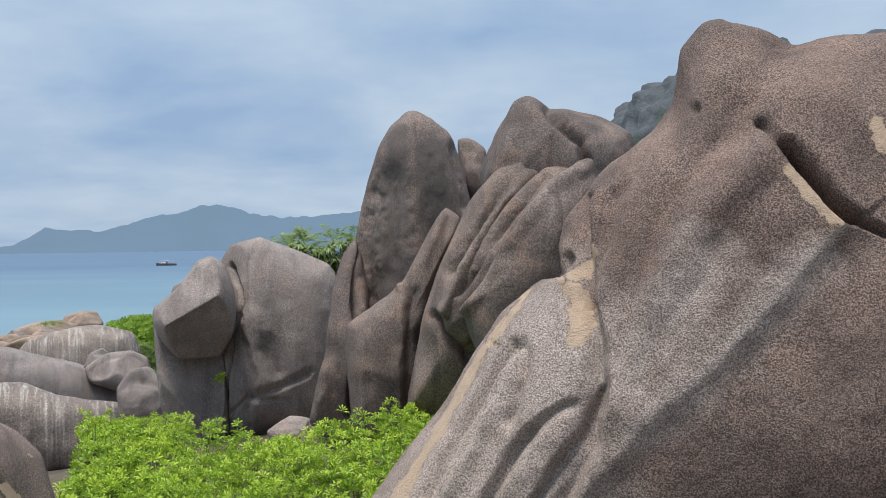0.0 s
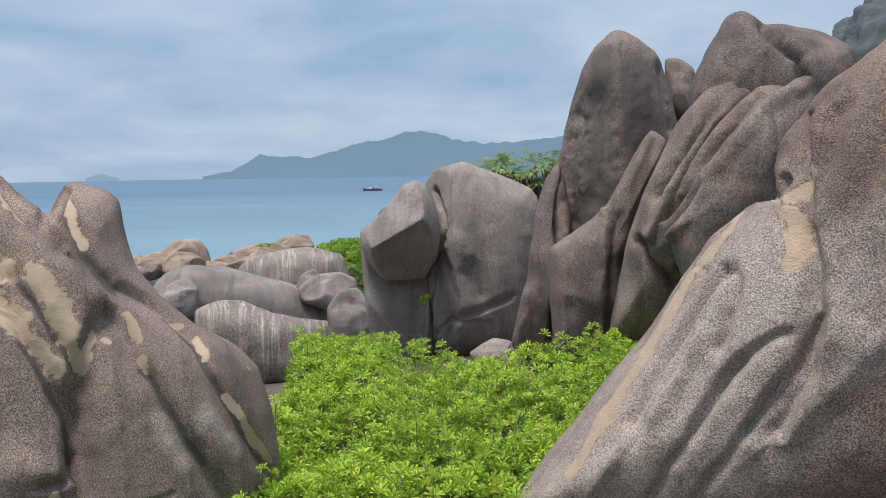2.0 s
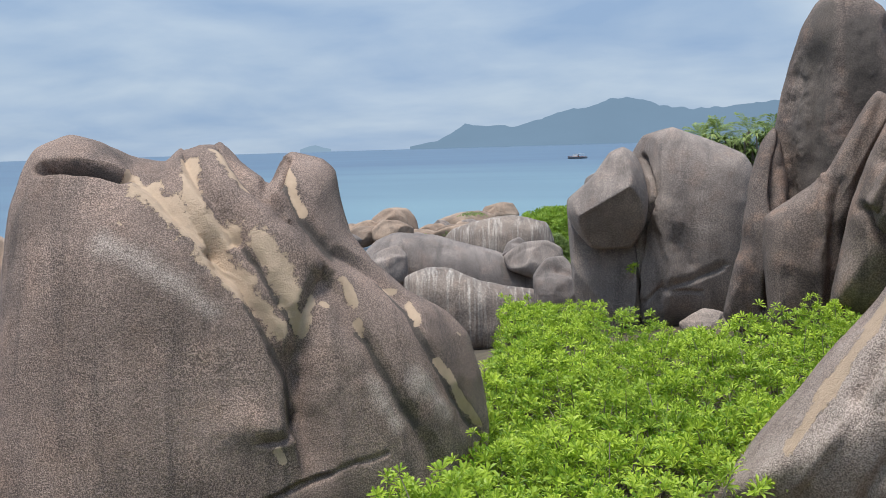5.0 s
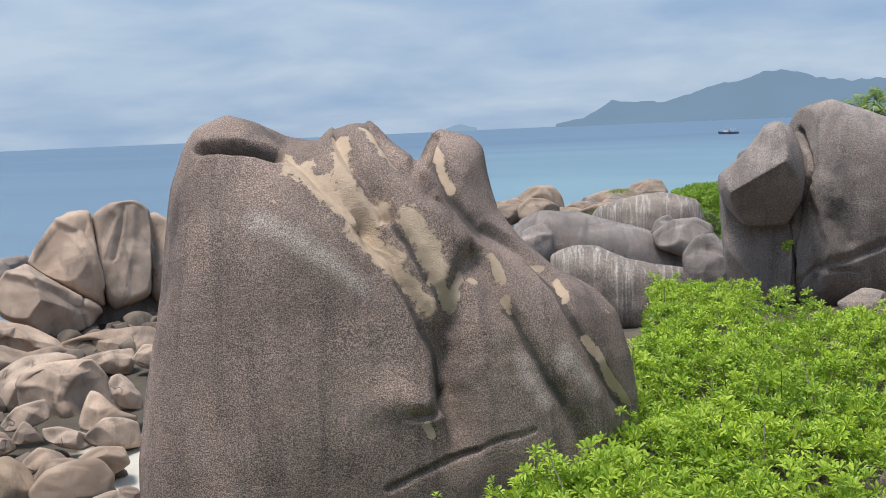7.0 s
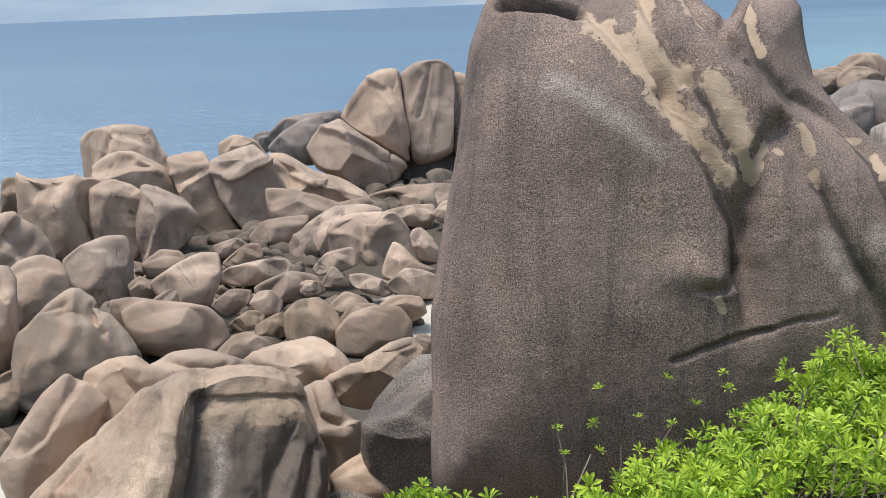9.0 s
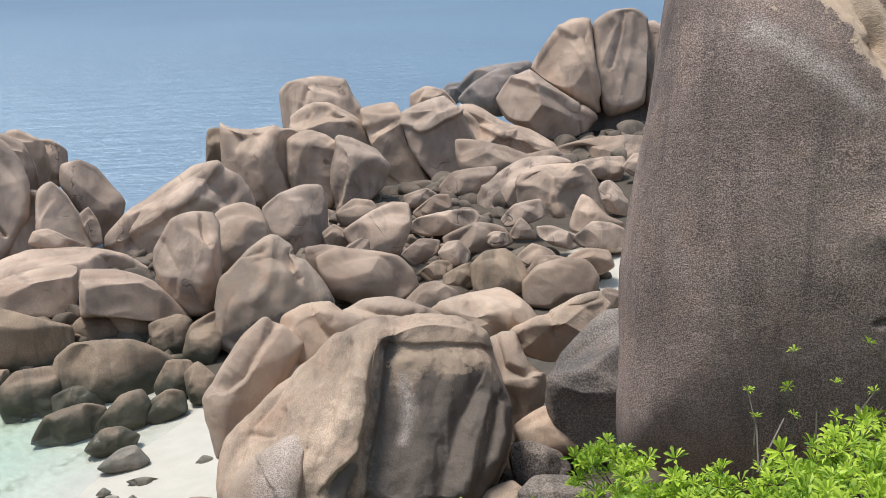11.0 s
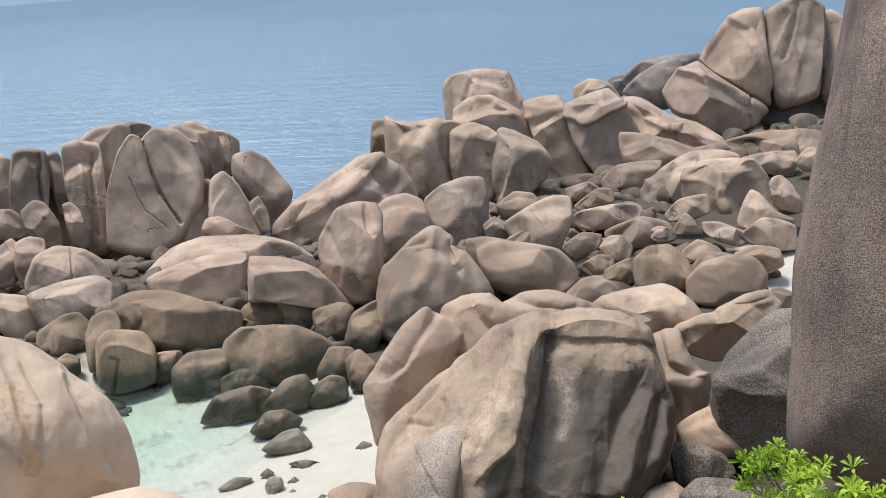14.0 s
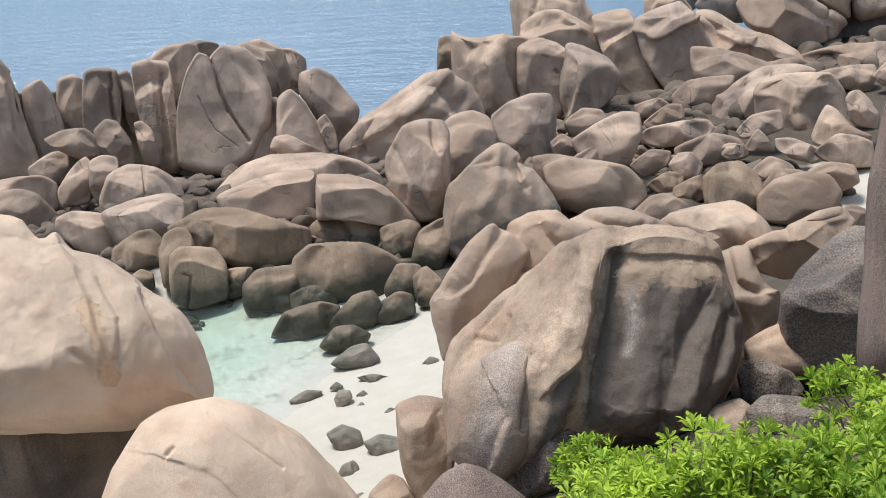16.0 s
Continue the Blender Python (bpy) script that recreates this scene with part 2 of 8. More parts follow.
def sand_material():
    m, t = material("sand_and_soil")
    geo = t.nodes.new("ShaderNodeNewGeometry")
    p = geo.outputs["Position"]
    sep = t.nodes.new("ShaderNodeSeparateXYZ")
    t.links.new(p, sep.inputs[0])
    sand = mixed(t, noise_tex(t, p, 2.2, 5.0), (0.42, 0.39, 0.335), (0.54, 0.505, 0.445))
    sand = mixed(t, calc(t, "MULTIPLY", ramp(t, noise_tex(t, p, 9.0, 4.0, 0.7), [(0.60, (0,)), (0.72, (1,))]), 0.45), sand, (0.40, 0.36, 0.28))
    soil = mixed(t, noise_tex(t, p, 3.0, 5.0), (0.06, 0.05, 0.035), (0.16, 0.13, 0.09))
    lvl = calc(t, "ADD", sep.outputs["Z"], calc(t, "MULTIPLY", calc(t, "SUBTRACT", noise_tex(t, p, 0.5, 4.0), 0.5), 1.2))
    # rocky ground, its colour lowered to stand for shade between the boulders
    rocky = mixed(t, noise_tex(t, p, 1.6, 6.0, 0.65), (0.045, 0.038, 0.03), (0.13, 0.108, 0.085))
    away = calc(t, "ADD", attribute(t, "sandy"), calc(t, "MULTIPLY", calc(t, "SUBTRACT", noise_tex(t, p, 1.4, 4.0), 0.5), 0.5))
    col = mixed(t, ramp(t, away, [(0.42, (0,)), (0.58, (1,))]), rocky, sand)
    col = mixed(t, ramp(t, calc(t, "MULTIPLY", lvl, 0.2), [(0.44, (0,)), (0.56, (1,))]), col, soil)
    # weed and grit on the pool's bed, sand ripples
    under = ramp(t, calc(t, "ADD", sep.outputs["Z"], 0.5), [(0.38, (1,)), (0.5, (0,))])
    weed = ramp(t, noise_tex(t, p, 1.1, 6.0, 0.65), [(0.50, (0,)), (0.64, (0.75,))])
    col = mixed(t, calc(t, "MULTIPLY", under, weed), col, (0.20, 0.20, 0.12))
    ripple = noise_tex(t, stretched(t, p, 1.2, 3.6, 1.0), 1.6, 4.0, 0.6, 0.8)
    col = mixed(t, calc(t, "MULTIPLY", under, ramp(t, ripple, [(0.46, (0,)), (0.60, (0.4,))])), col, (0.62, 0.60, 0.52))
    principled(t, col, 0.9, noise_tex(t, p, 14.0, 6.0), 0.4, 0.03, spec=0.2)
    return m


def water_material():
    m, t = material("sea_water")
    geo = t.nodes.new("ShaderNodeNewGeometry")
    p = geo.outputs["Position"]
    deep = attribute(t, "deep")
    near = attribute(t, "lagoon")
    band = noise_tex(t, stretched(t, p, 0.004, 0.012, 1.0), 1.0, 5.0, 0.6, 0.6)
    blue = mixed(t, ramp(t, band, [(0.35, (0,)), (0.65, (1,))]), (0.036, 0.082, 0.15), (0.05, 0.112, 0.185))
    blue = mixed(t, calc(t, "MULTIPLY", near, ramp(t, band, [(0.3, (0.5,)), (0.6, (1,))])), blue, (0.125, 0.225, 0.265))
    body = node(t, "ShaderNodeBsdfDiffuse")
    t.links.new(blue, body.inputs["Color"])
    clear = t.nodes.new("ShaderNodeBsdfTransparent")
    tint = mixed(t, ramp(t, noise_tex(t, p, 0.9, 3.0), [(0.3, (0,)), (0.7, (1,))]), (0.66, 0.88, 0.80), (0.80, 0.95, 0.88))
    tint = mixed(t, ramp(t, deep, [(0.0, (0,)), (0.2, (1,))]), (0.99, 0.997, 0.993), tint)
    t.links.new(tint, clear.inputs["Color"])
    mx = t.nodes.new("ShaderNodeMixShader")
    t.links.new(ramp(t, deep, [(0.35, (0,)), (0.8, (1,))]), mx.inputs[0])
    t.links.new(clear.outputs[0], mx.inputs[1]); t.links.new(body.outputs[0], mx.inputs[2])
    gl = node(t, "ShaderNodeBsdfGlossy", Roughness=0.32)
    gl.inputs["Color"].default_value = (0.9, 0.95, 1.0, 1)
    fr = node(t, "ShaderNodeFresnel", IOR=1.33)
    turn = t.nodes.new("ShaderNodeMapping")
    turn.inputs["Rotation"].default_value = (0, 0, radians(-55))
    t.links.new(p, turn.inputs["Vector"])
    swell = noise_tex(t, stretched(t, turn.outputs[0], 0.10, 0.42, 1.0), 1.0, 5.0, 0.6)
    chop = noise_tex(t, stretched(t, turn.outputs[0], 0.7, 2.4, 1.0), 1.0, 5.0, 0.65)
    hgt = calc(t, "ADD", calc(t, "MULTIPLY", swell, 2.4), chop)
    b = node(t, "ShaderNodeBump", Strength=0.8, Distance=0.2)
    t.links.new(hgt, b.inputs["Height"])
    t.links.new(ramp(t, deep, [(0.15, (0.12,)), (0.7, (1.0,))]), b.inputs["Strength"])
    for n_ in (gl, fr):
        t.links.new(b.outputs[0], n_.inputs["Normal"])
    top = t.nodes.new("ShaderNodeMixShader")
    t.links.new(calc(t, "MULTIPLY", fr.outputs[0], ramp(t, deep, [(0.1, (0.12,)), (0.6, (0.31,))])), top.inputs[0])
    t.links.new(mx.outputs[0], top.inputs[1]); t.links.new(gl.outputs[0], top.inputs[2])
    out = t.nodes.new("ShaderNodeOutputMaterial")
    t.links.new(top.outputs[0], out.inputs["Surface"])
    return m


def leaf_material(name, lo, hi, gloss=0.45):
    m, t = material(name)
    geo = t.nodes.new("ShaderNodeNewGeometry")
    col = mixed(t, geo.outputs["Random Per Island"], lo, hi)
    p = noise_tex(t, geo.outputs["Position"], 0.6, 3.0)
    col = mixed(t, calc(t, "MULTIPLY", ramp(t, p, [(0.4, (0,)), (0.7, (1,))]), 0.5), col, tuple(c * 0.8 for c in lo))
    pr = principled(t, col, gloss, spec=0.35)
    tr = node(t, "ShaderNodeBsdfTranslucent")
    t.links.new(col, tr.inputs["Color"])
    mx = t.nodes.new("ShaderNodeMixShader")
    mx.inputs[0].default_value = 0.34
    t.links.new(pr.outputs[0], mx.inputs[1]); t.links.new(tr.outputs[0], mx.inputs[2])
    out = [n_ for n_ in t.nodes if n_.type == "OUTPUT_MATERIAL"][0]
    t.links.new(mx.outputs[0], out.inputs["Surface"])
    return m


def plain(name, col, rough=0.6, vary=0.25, scale=6.0, spec=0.3):
    m, t = material(name)
    tc = t.nodes.new("ShaderNodeTexCoord")
    n1 = noise_tex(t, tc.outputs["Object"], scale, 5.0)
    c = mixed(t, n1, tuple(k * (1 - vary) for k in col), tuple(min(1, k * (1 + vary)) for k in col))
    principled(t, c, rough, n1, 0.2, 0.02, spec=spec)
    return m


SAND, WATER = sand_material(), water_material()
LEAF = leaf_material("shrub_leaves", (0.14, 0.28, 0.027), (0.56, 0.70, 0.08))
PALM = leaf_material("palm_leaves", (0.17, 0.26, 0.075), (0.38, 0.46, 0.16))
SCRUB = leaf_material("coastal_scrub", (0.20, 0.34, 0.04), (0.38, 0.50, 0.08))
BARK = plain("grey_bark", (0.20, 0.17, 0.14), 0.9)

# ---- shaping helpers ----


def lattice(ix, iy, iz, seed):
    h = (ix * 374761393 + iy * 668265263 + iz * 2147483647 + seed * 1274126177) & 0xFFFFFFFF
    h = ((h ^ (h >> 13)) * 1274126177) & 0xFFFFFFFF
    return ((h ^ (h >> 16)) & 0xFFFF) / 65535.0


def vnoise(p, seed=0):
    """Smooth value noise, 0 to 1, of an (n, 3) array."""
    q = np.floor(p).astype(np.int64)
    fr = p - q
    fr = fr * fr * (3 - 2 * fr)
    tot = 0
    for a in (0, 1):
        for b in (0, 1):
            for c in (0, 1):
                w = (fr[:, 0] if a else 1 - fr[:, 0]) * (fr[:, 1] if b else 1 - fr[:, 1]) * (fr[:, 2] if c else 1 - fr[:, 2])
                tot = tot + w * lattice(q[:, 0] + a, q[:, 1] + b, q[:, 2] + c, seed)
    return tot


def fbm(p, seed=0, octaves=4):
    s, a, tot = 0, 0.5, 0
    for k in range(octaves):
        s = s + a * vnoise(p * 2 ** k + k * 7.3, seed + k)
        tot += a
        a *= 0.5
    return s / tot - 0.5


SPHERES = {}


def cube_sphere(n):
    """Unit directions of a cube with n x n squares a side, welded, and its quads."""
    if n not in SPHERES:
        index, verts, quads = {}, [], []
        lin = np.tan(np.linspace(-1, 1, n + 1) * math.pi / 4)
        for axis in range(3):
            for sign in (-1, 1):
                ids = np.empty((n + 1, n + 1), int)
                for i in range(n + 1):
                    for j in range(n + 1):
                        key = [0, 0, 0]
                        key[axis] = sign * n
                        key[(axis + 1) % 3], key[(axis + 2) % 3] = 2 * i - n, 2 * j - n
                        key = tuple(key)
                        if key not in index:
                            pt = [0.0, 0.0, 0.0]
                            pt[axis], pt[(axis + 1) % 3], pt[(axis + 2) % 3] = sign, lin[i], lin[j]
                            index[key] = len(verts)
                            verts.append(pt)
                        ids[i, j] = index[key]
                q = np.stack([ids[:-1, :-1], ids[1:, :-1], ids[1:, 1:], ids[:-1, 1:]], -1).reshape(-1, 4)
                quads.append(q if sign > 0 else q[:, ::-1])
        v = np.array(verts)
        SPHERES[n] = (v / np.linalg.norm(v, axis=1)[:, None], np.concatenate(quads))
    return SPHERES[n]


def normals_of(v, f):
    fn = np.cross(v[f[:, 2]] - v[f[:, 0]], v[f[:, 3]] - v[f[:, 1]])
    n = np.zeros_like(v)
    for k in range(4):
        np.add.at(n, f[:, k], fn)
    return n / (np.linalg.norm(n, axis=1)[:, None] + 1e-12)


def mesh_of(name, verts, faces, mat, smooth=True):
    me = bpy.data.meshes.new(name)
    verts, faces = np.asarray(verts, float), np.asarray(faces)
    k = faces.shape[1]
    me.vertices.add(len(verts)); me.vertices.foreach_set("co", verts.ravel())
    me.loops.add(faces.size); me.loops.foreach_set("vertex_index", faces.ravel().astype(np.int32))
    me.polygons.add(len(faces)); me.polygons.foreach_set("loop_start", np.arange(0, faces.size, k, dtype=np.int32))
    me.polygons.foreach_set("use_smooth", np.full(len(faces), smooth))
    me.update(calc_edges=True)
    if mat:
        me.materials.append(mat)
    return me


def set_attr(me, name, values):
    a = me.attributes.new(name, "FLOAT", "POINT")
    a.data.foreach_set("value", np.asarray(values, np.float32))


def part(name, bm, mat, parent, label=""):
    me = bpy.data.meshes.new(name)
    bm.to_mesh(me)
    bm.free()
    me.materials.append(mat)
    ob = new(name, me)
    ob.parent = parent
    return tagged(ob, label)


def along(u, v, line):
    """Distance from points to a broken line, and the side on which they lie (left: +1)."""
    pts = np.array(line).reshape(-1, 2)
    best, side = np.full(len(u), 1e9), np.ones(len(u))
    for (ax, ay), (bx, by) in zip(pts[:-1], pts[1:]):
        dx, dy = bx - ax, by - ay
        s = np.clip(((u - ax) * dx + (v - ay) * dy) / (dx * dx + dy * dy + 1e-9), 0, 1)
        d = np.hypot(u - ax - s * dx, v - ay - s * dy)
        cr = np.sign(dx * (v - ay) - dy * (u - ax))
        side = np.where(d < best, cr, side)
        best = np.minimum(best, d)
    return best, side


def round_line(pts, steps=10):
    """A closed smooth curve through the corners."""
    p = np.array(pts).reshape(-1, 2)
    a, b, c, d = np.roll(p, 1, 0), p, np.roll(p, -1, 0), np.roll(p, -2, 0)
    t = np.linspace(0, 1, steps, endpoint=False)[None, :, None]
    a, b, c, d = (q[:, None, :] for q in (a, b, c, d))
    k = 0.22
    m1, m2 = k * (c - a), k * (d - b)
    return ((2 * t ** 3 - 3 * t ** 2 + 1) * b + (t ** 3 - 2 * t ** 2 + t) * m1 + (-2 * t ** 3 + 3 * t ** 2) * c + (t ** 3 - t ** 2) * m2).reshape(-1, 2)


def front_dense(n):
    """A cube sphere whose squares are finer on the side of -y than on its back."""
    if -n not in SPHERES:
        d, quads = cube_sphere(n)
        phi = np.arccos(np.clip(-d[:, 1], -1, 1))
        phi2 = phi * (0.58 + 0.42 * phi / math.pi)
        side = d[:, [0, 2]] / (np.hypot(d[:, 0], d[:, 2])[:, None] + 1e-12)
        SPHERES[-n] = (np.stack([side[:, 0] * np.sin(phi2), -np.cos(phi2), side[:, 1] * np.sin(phi2)], 1), quads)
    return SPHERES[-n]


COUNT = [0]
SIZES = (16, 20, 24, 28, 34, 40, 48, 58, 70, 84, 100, 120, 150)


def boulder(x, y, z, yaw, tilt, outline, front, back, power, n, mat, label, flute=None, cuts=(), pale=(), group="", facets=6, rough=0.9, planes=(), dark=(), frost=(), grit=0.0):
    """A weathered boulder: a rounded body with the given profile (metres, across and up) and depth, facets, flutes, clefts and bare patches."""
    COUNT[0] += 1
    seed = COUNT[0]
    rng = np.random.default_rng(seed)
    d, quads = front_dense(next(k for k in SIZES if k >= min(max(n * (0.8 if cuts else 0.6), 24), 150)))
    rim = round_line(outline)
    ang, rad = np.arctan2(rim[:, 1], rim[:, 0]), np.hypot(rim[:, 0], rim[:, 1])
    size = float(np.sqrt(np.mean(rad ** 2)))
    order = np.argsort(ang)
    theta, hyp = np.arctan2(d[:, 2], d[:, 0]), np.hypot(d[:, 0], d[:, 2])
    ring = np.linspace(-math.pi, math.pi, 360, endpoint=False)
    fine = np.interp(ring, ang[order], rad[order], period=2 * math.pi)
    w_s = np.exp(-(np.arange(-60, 61) / 22.0) ** 2)
    calm = np.convolve(np.concatenate([fine[-60:], fine, fine[:60]]), w_s / w_s.sum(), "valid")
    # notches of the profile fade towards the middle of the face
    k = np.clip((hyp - 0.55) / 0.38, 0, 1) ** 1.5
    R = k * np.interp(theta, ang[order], rad[order], period=2 * math.pi) + (1 - k) * np.interp(theta, ring, calm, period=2 * math.pi)
    dep = np.where(d[:, 1] < 0, front, back)
    r = ((hyp / R) ** power + (np.abs(d[:, 1]) / dep) ** power) ** (-1 / power)
    p = d * r[:, None]
    # broad facets on the near side, which leave the profile whole
    keep = np.clip((1.02 - hyp * r / R) * 7, 0, 1)
    for k in range(facets):
        nv = np.array([rng.normal(0, 0.55), -rng.uniform(0.35, 1.0), rng.normal(0.2, 0.55)])
        if k == 0 and facets > 3:
            nv = np.array([rng.normal(0, 0.25), -0.5, 0.9])
        nv /= np.linalg.norm(nv)
        s = p @ nv
        lim = np.quantile(s, 1 - rng.uniform(0.06, 0.19))
        soft = size * rng.choice((0.008, 0.014, 0.03, 0.045))
        over = soft * np.logaddexp(0, (s - lim) / soft)
        p = p - nv * (over * 0.9 * keep)[:, None]
    for nx, ny, nz, share in planes:
        # a flat broken face that takes away that share of the body's side
        nv = np.array((nx, ny, nz), float)
        nv /= np.linalg.norm(nv)
        s = p @ nv
        top = s.max()
        lim = top * (1 - share)
        soft = size * rng.uniform(0.006, 0.014)
        over = soft * np.logaddexp(0, (s - lim) / soft)
        p = p - nv * (over * np.clip((1.04 - hyp * r / R) * 12, 0, 1))[:, None]
    nrm = normals_of(p, quads)
    facing = np.clip(-nrm[:, 1] * 2.0 + 0.3, 0, 1)
    inner = np.clip((1 - hyp * r / R) * 6, 0, 1) * 0.8 + 0.2
    # broad swells, shallow scoops that meet in worn edges, and small unevenness
    warp = p / size + 0.35 * fbm(p / size * 1.2 + 3, seed + 60, 2)[:, None]
    hollow = fbm(warp * 1.7 + 5, seed + 70, 2)
    scoop = np.sqrt(hollow * hollow + 0.0016)
    move = rough * size * (0.13 * fbm(p / size * 1.2, seed, 2) - 0.15 * (scoop - 0.11)) * inner
    move = move + size * rough * (0.03 * fbm(p / size * 3.6, seed + 40, 2) + 0.014 * fbm(p / size * 9.0, seed + 50, 2))
    u, v = p[:, 0], p[:, 2]
    if flute:
        a = radians(flute[0])
        across, down = -u * math.sin(a) + v * math.cos(a), u * math.cos(a) + v * math.sin(a)
        bend = fbm(np.stack([u, v, u * 0], 1) * 0.35 * flute[1], seed + 9, 3) * 1.4 / flute[1]
        q = np.stack([(across + bend) * flute[1], down * flute[1] * 0.10, p[:, 1] * 0.1], 1)
        ridge = 1 - np.abs(2 * vnoise(q, seed + 20) - 1) * 1.4
        ridge2 = 1 - np.abs(2 * vnoise(q * 2.3, seed + 21) - 1)
        move = move + flute[2] * (1.3 * ridge + 0.5 * ridge2 - 0.9) * facing
    # lines on the face wander a little
    wu = u + size * (0.05 * fbm(p / size * 3.0, seed + 31, 2) + 0.022 * fbm(p / size * 11.0, seed + 32, 2))
    wv = v + size * (0.05 * fbm(p / size * 3.0, seed + 33, 2) + 0.022 * fbm(p / size * 11.0, seed + 34, 2))
    if grit:
        q = np.stack([u, p[:, 1], v * 0.55], 1)
        move = move - grit * (np.abs(fbm(q * 2.2, seed + 35, 3)) * 1.6 + np.abs(fbm(q * 7.0, seed + 36, 2)) * 0.5 - 0.25)
    for kind, w, depth, line in cuts:
        dist, side = along(wu, wv, line)
        dist = dist * (1 + 0.3 * fbm(p * 3.0, seed + 3, 3)) + 0.5 * (min(w) if kind in "vc" else w) * fbm(p * 2.0, seed + 4, 3)
        if kind in "vc":
            # a sharp valley or crest with its own breadth on either side
            reach = np.where(side > 0, w[0], w[1])
            soft = np.sqrt(dist * dist + (0.12 * reach) ** 2)
            move = move + facing * depth * (1 if kind == "c" else -1) * np.clip(1 - soft / reach, 0, 1) ** 1.6
        elif kind == "step":
            move = move + facing * depth * 0.5 * np.tanh(side * dist / w) * np.exp(-(dist / (5 * w + 0.5)) ** 2)
        else:
            move = move + facing * depth * (1 if kind == "r" else -1) * np.exp(-(dist / w) ** 2)
    p = p + nrm * move[:, None]
    me = mesh_of("boulder", p, quads, ROCK[mat])
    bare = np.zeros(len(p))
    for w, line in pale:
        dist, _ = along(wu, wv, line)
        bare = np.maximum(bare, np.clip(1 - dist / (2 * w), 0, 1) * facing)
    set_attr(me, "pale", bare)
    # lines of lichen and stain, with painted crease shade in the same mask
    grime_shade = np.zeros(len(p))
    for w, line in dark:
        dist, _ = along(wu, wv, line)
        grime_shade = np.maximum(grime_shade, np.clip(1 - dist / (2 * w), 0, 1) * facing)
    set_attr(me, "lichen_shade", grime_shade)
    rime = np.zeros(len(p))
    for w, line in frost:
        dist, _ = along(wu, wv, line)
        rime = np.maximum(rime, np.clip(1 - dist / (2 * w), 0, 1) * facing)
    set_attr(me, "frost", rime)
    ob = new("boulder", me)
    ob.matrix_world = pose(x, y, z, tilt, 0, yaw)
    return tagged(ob, label, "boulder", group)


# ---- ground and sea ----
HILL = ((-8.4, 7.3, 2.9), (-9.2, 7.7, 2.4), (-9.8, 6.2, 2.2), (-8.9, 5.2, 2.6), (-6.2, 9.6, 4.2), (-5.0, 10.4, 4.7), (-8.0, 9.4, 2.7), (-3.9, 12.0, 5.0), (0, 0, 8.3), (0, 6, 7.0), (0.5, 11, 6.2), (4, 14, 6.2), (0, 20, 5.3), (-1, 27, 5.3), (-5, 34, 4.3), (-8, 33, 4.3), (-8, 12, 3.0), (-5, 15, 5.0),
        (-4, 8, 5.6), (-6.4, 5.9, 4.0), (-10, 9, 2.8), (4, -6, 8.3), (-6, -6, 6.0), (15, 15, 9), (20, 40, 9), (10, 60, 8), (3, 80, 4), (-6, 60, 4), (-14, 72, 1.2), (-6, 95, -1))
BEACH = ((-12, 10, 2.0), (-13, 7, 1.7), (-14, 5, 0.75), (-13, 2.3, 1.3), (-17, 0, 0.6), (-18, 5.5, 0.22), (-21, 6.5, 0.08), (-23, 3.5, -0.25), (-25, 7, -0.14),
         (-28, 4.5, -0.3), (-26, 12, 0.1), (-20, 9, 0.3), (-20, 14, 0.6), (-17, 11.5, 1.1), (-24, 20, 0.7), (-21, 21, 0.5), (-18, 19, 1.0), (-13, -8, 1.5), (-22, -3, -0.2))
SHORE = ((-30, 4, 0.6), (-30, 8, 0.7), (-36, 7, 1.3), (-31, 18, 1.1), (-28, 25, 1.1), (-36, 24, 1.2), (-38, 36, 1.8), (-46, 32, -1.2), (-48, 15, -2), (-48, 5, -2),
         (-50, 44, -1.5), (-12, 38, 2.4), (-15, 44, 1.3), (-18, 50, 2.1), (-20, 60, 2.0), (-40, 95, 1.2), (-38, 110, 1.0), (-18, 68, 3.0), (-24, 90, -0.5), (-60, 120, -2), (-45, 70, -1), (-30, 50, 1.2), (-20, 28, 2.2), (-36, -2, 0.8), (-45, -8, -2))


def rbf(points):
    c = np.array(points, float)
    dist = np.linalg.norm(c[:, None, :2] - c[None, :, :2], axis=-1)
    return c[:, :2], np.linalg.solve(dist + np.eye(len(c)) * 0.02, c[:, 2] - 2.0)


RB_C, RB_W = rbf(HILL + BEACH + SHORE)


def ground_z(x, y):
    """Height of the ground: the hill's slope, the beach with its pool, the shore, and the land and sea bed far off."""
    x, y = np.atleast_1d(np.asarray(x, float)), np.atleast_1d(np.asarray(y, float))
    q = np.stack([x, y], 1)
    z = 2.0 + np.concatenate([np.linalg.norm(s[:, None] - RB_C[None], axis=-1) @ RB_W for s in np.array_split(q, max(1, len(q) // 4000))])
    r, az = np.hypot(x, y), np.degrees(np.arctan2(x, y))
    land = np.clip((az + 2) / 8, 0, 1) * np.clip((170 - az) / 20, 0, 1)
    far = -5 + land * (5 + np.clip(r / 30, 0, 14))
    k = np.clip((r - 95) / 60, 0, 1)
    return z * (1 - k) + far * k


def polar_sheet(radii, steps):
    a = np.linspace(0, 2 * math.pi, steps, endpoint=False)
    rr, aa = np.meshgrid(radii, a, indexing="ij")
    v = np.stack([rr * np.sin(aa), rr * np.cos(aa)], -1).reshape(-1, 2)
    i, j = np.meshgrid(np.arange(len(radii) - 1), np.arange(steps), indexing="ij")
    jn = (j + 1) % steps
    f = np.stack([i * steps + j, i * steps + jn, (i + 1) * steps + jn, (i + 1) * steps + j], -1).reshape(-1, 4)
    return v, f[:, ::-1]


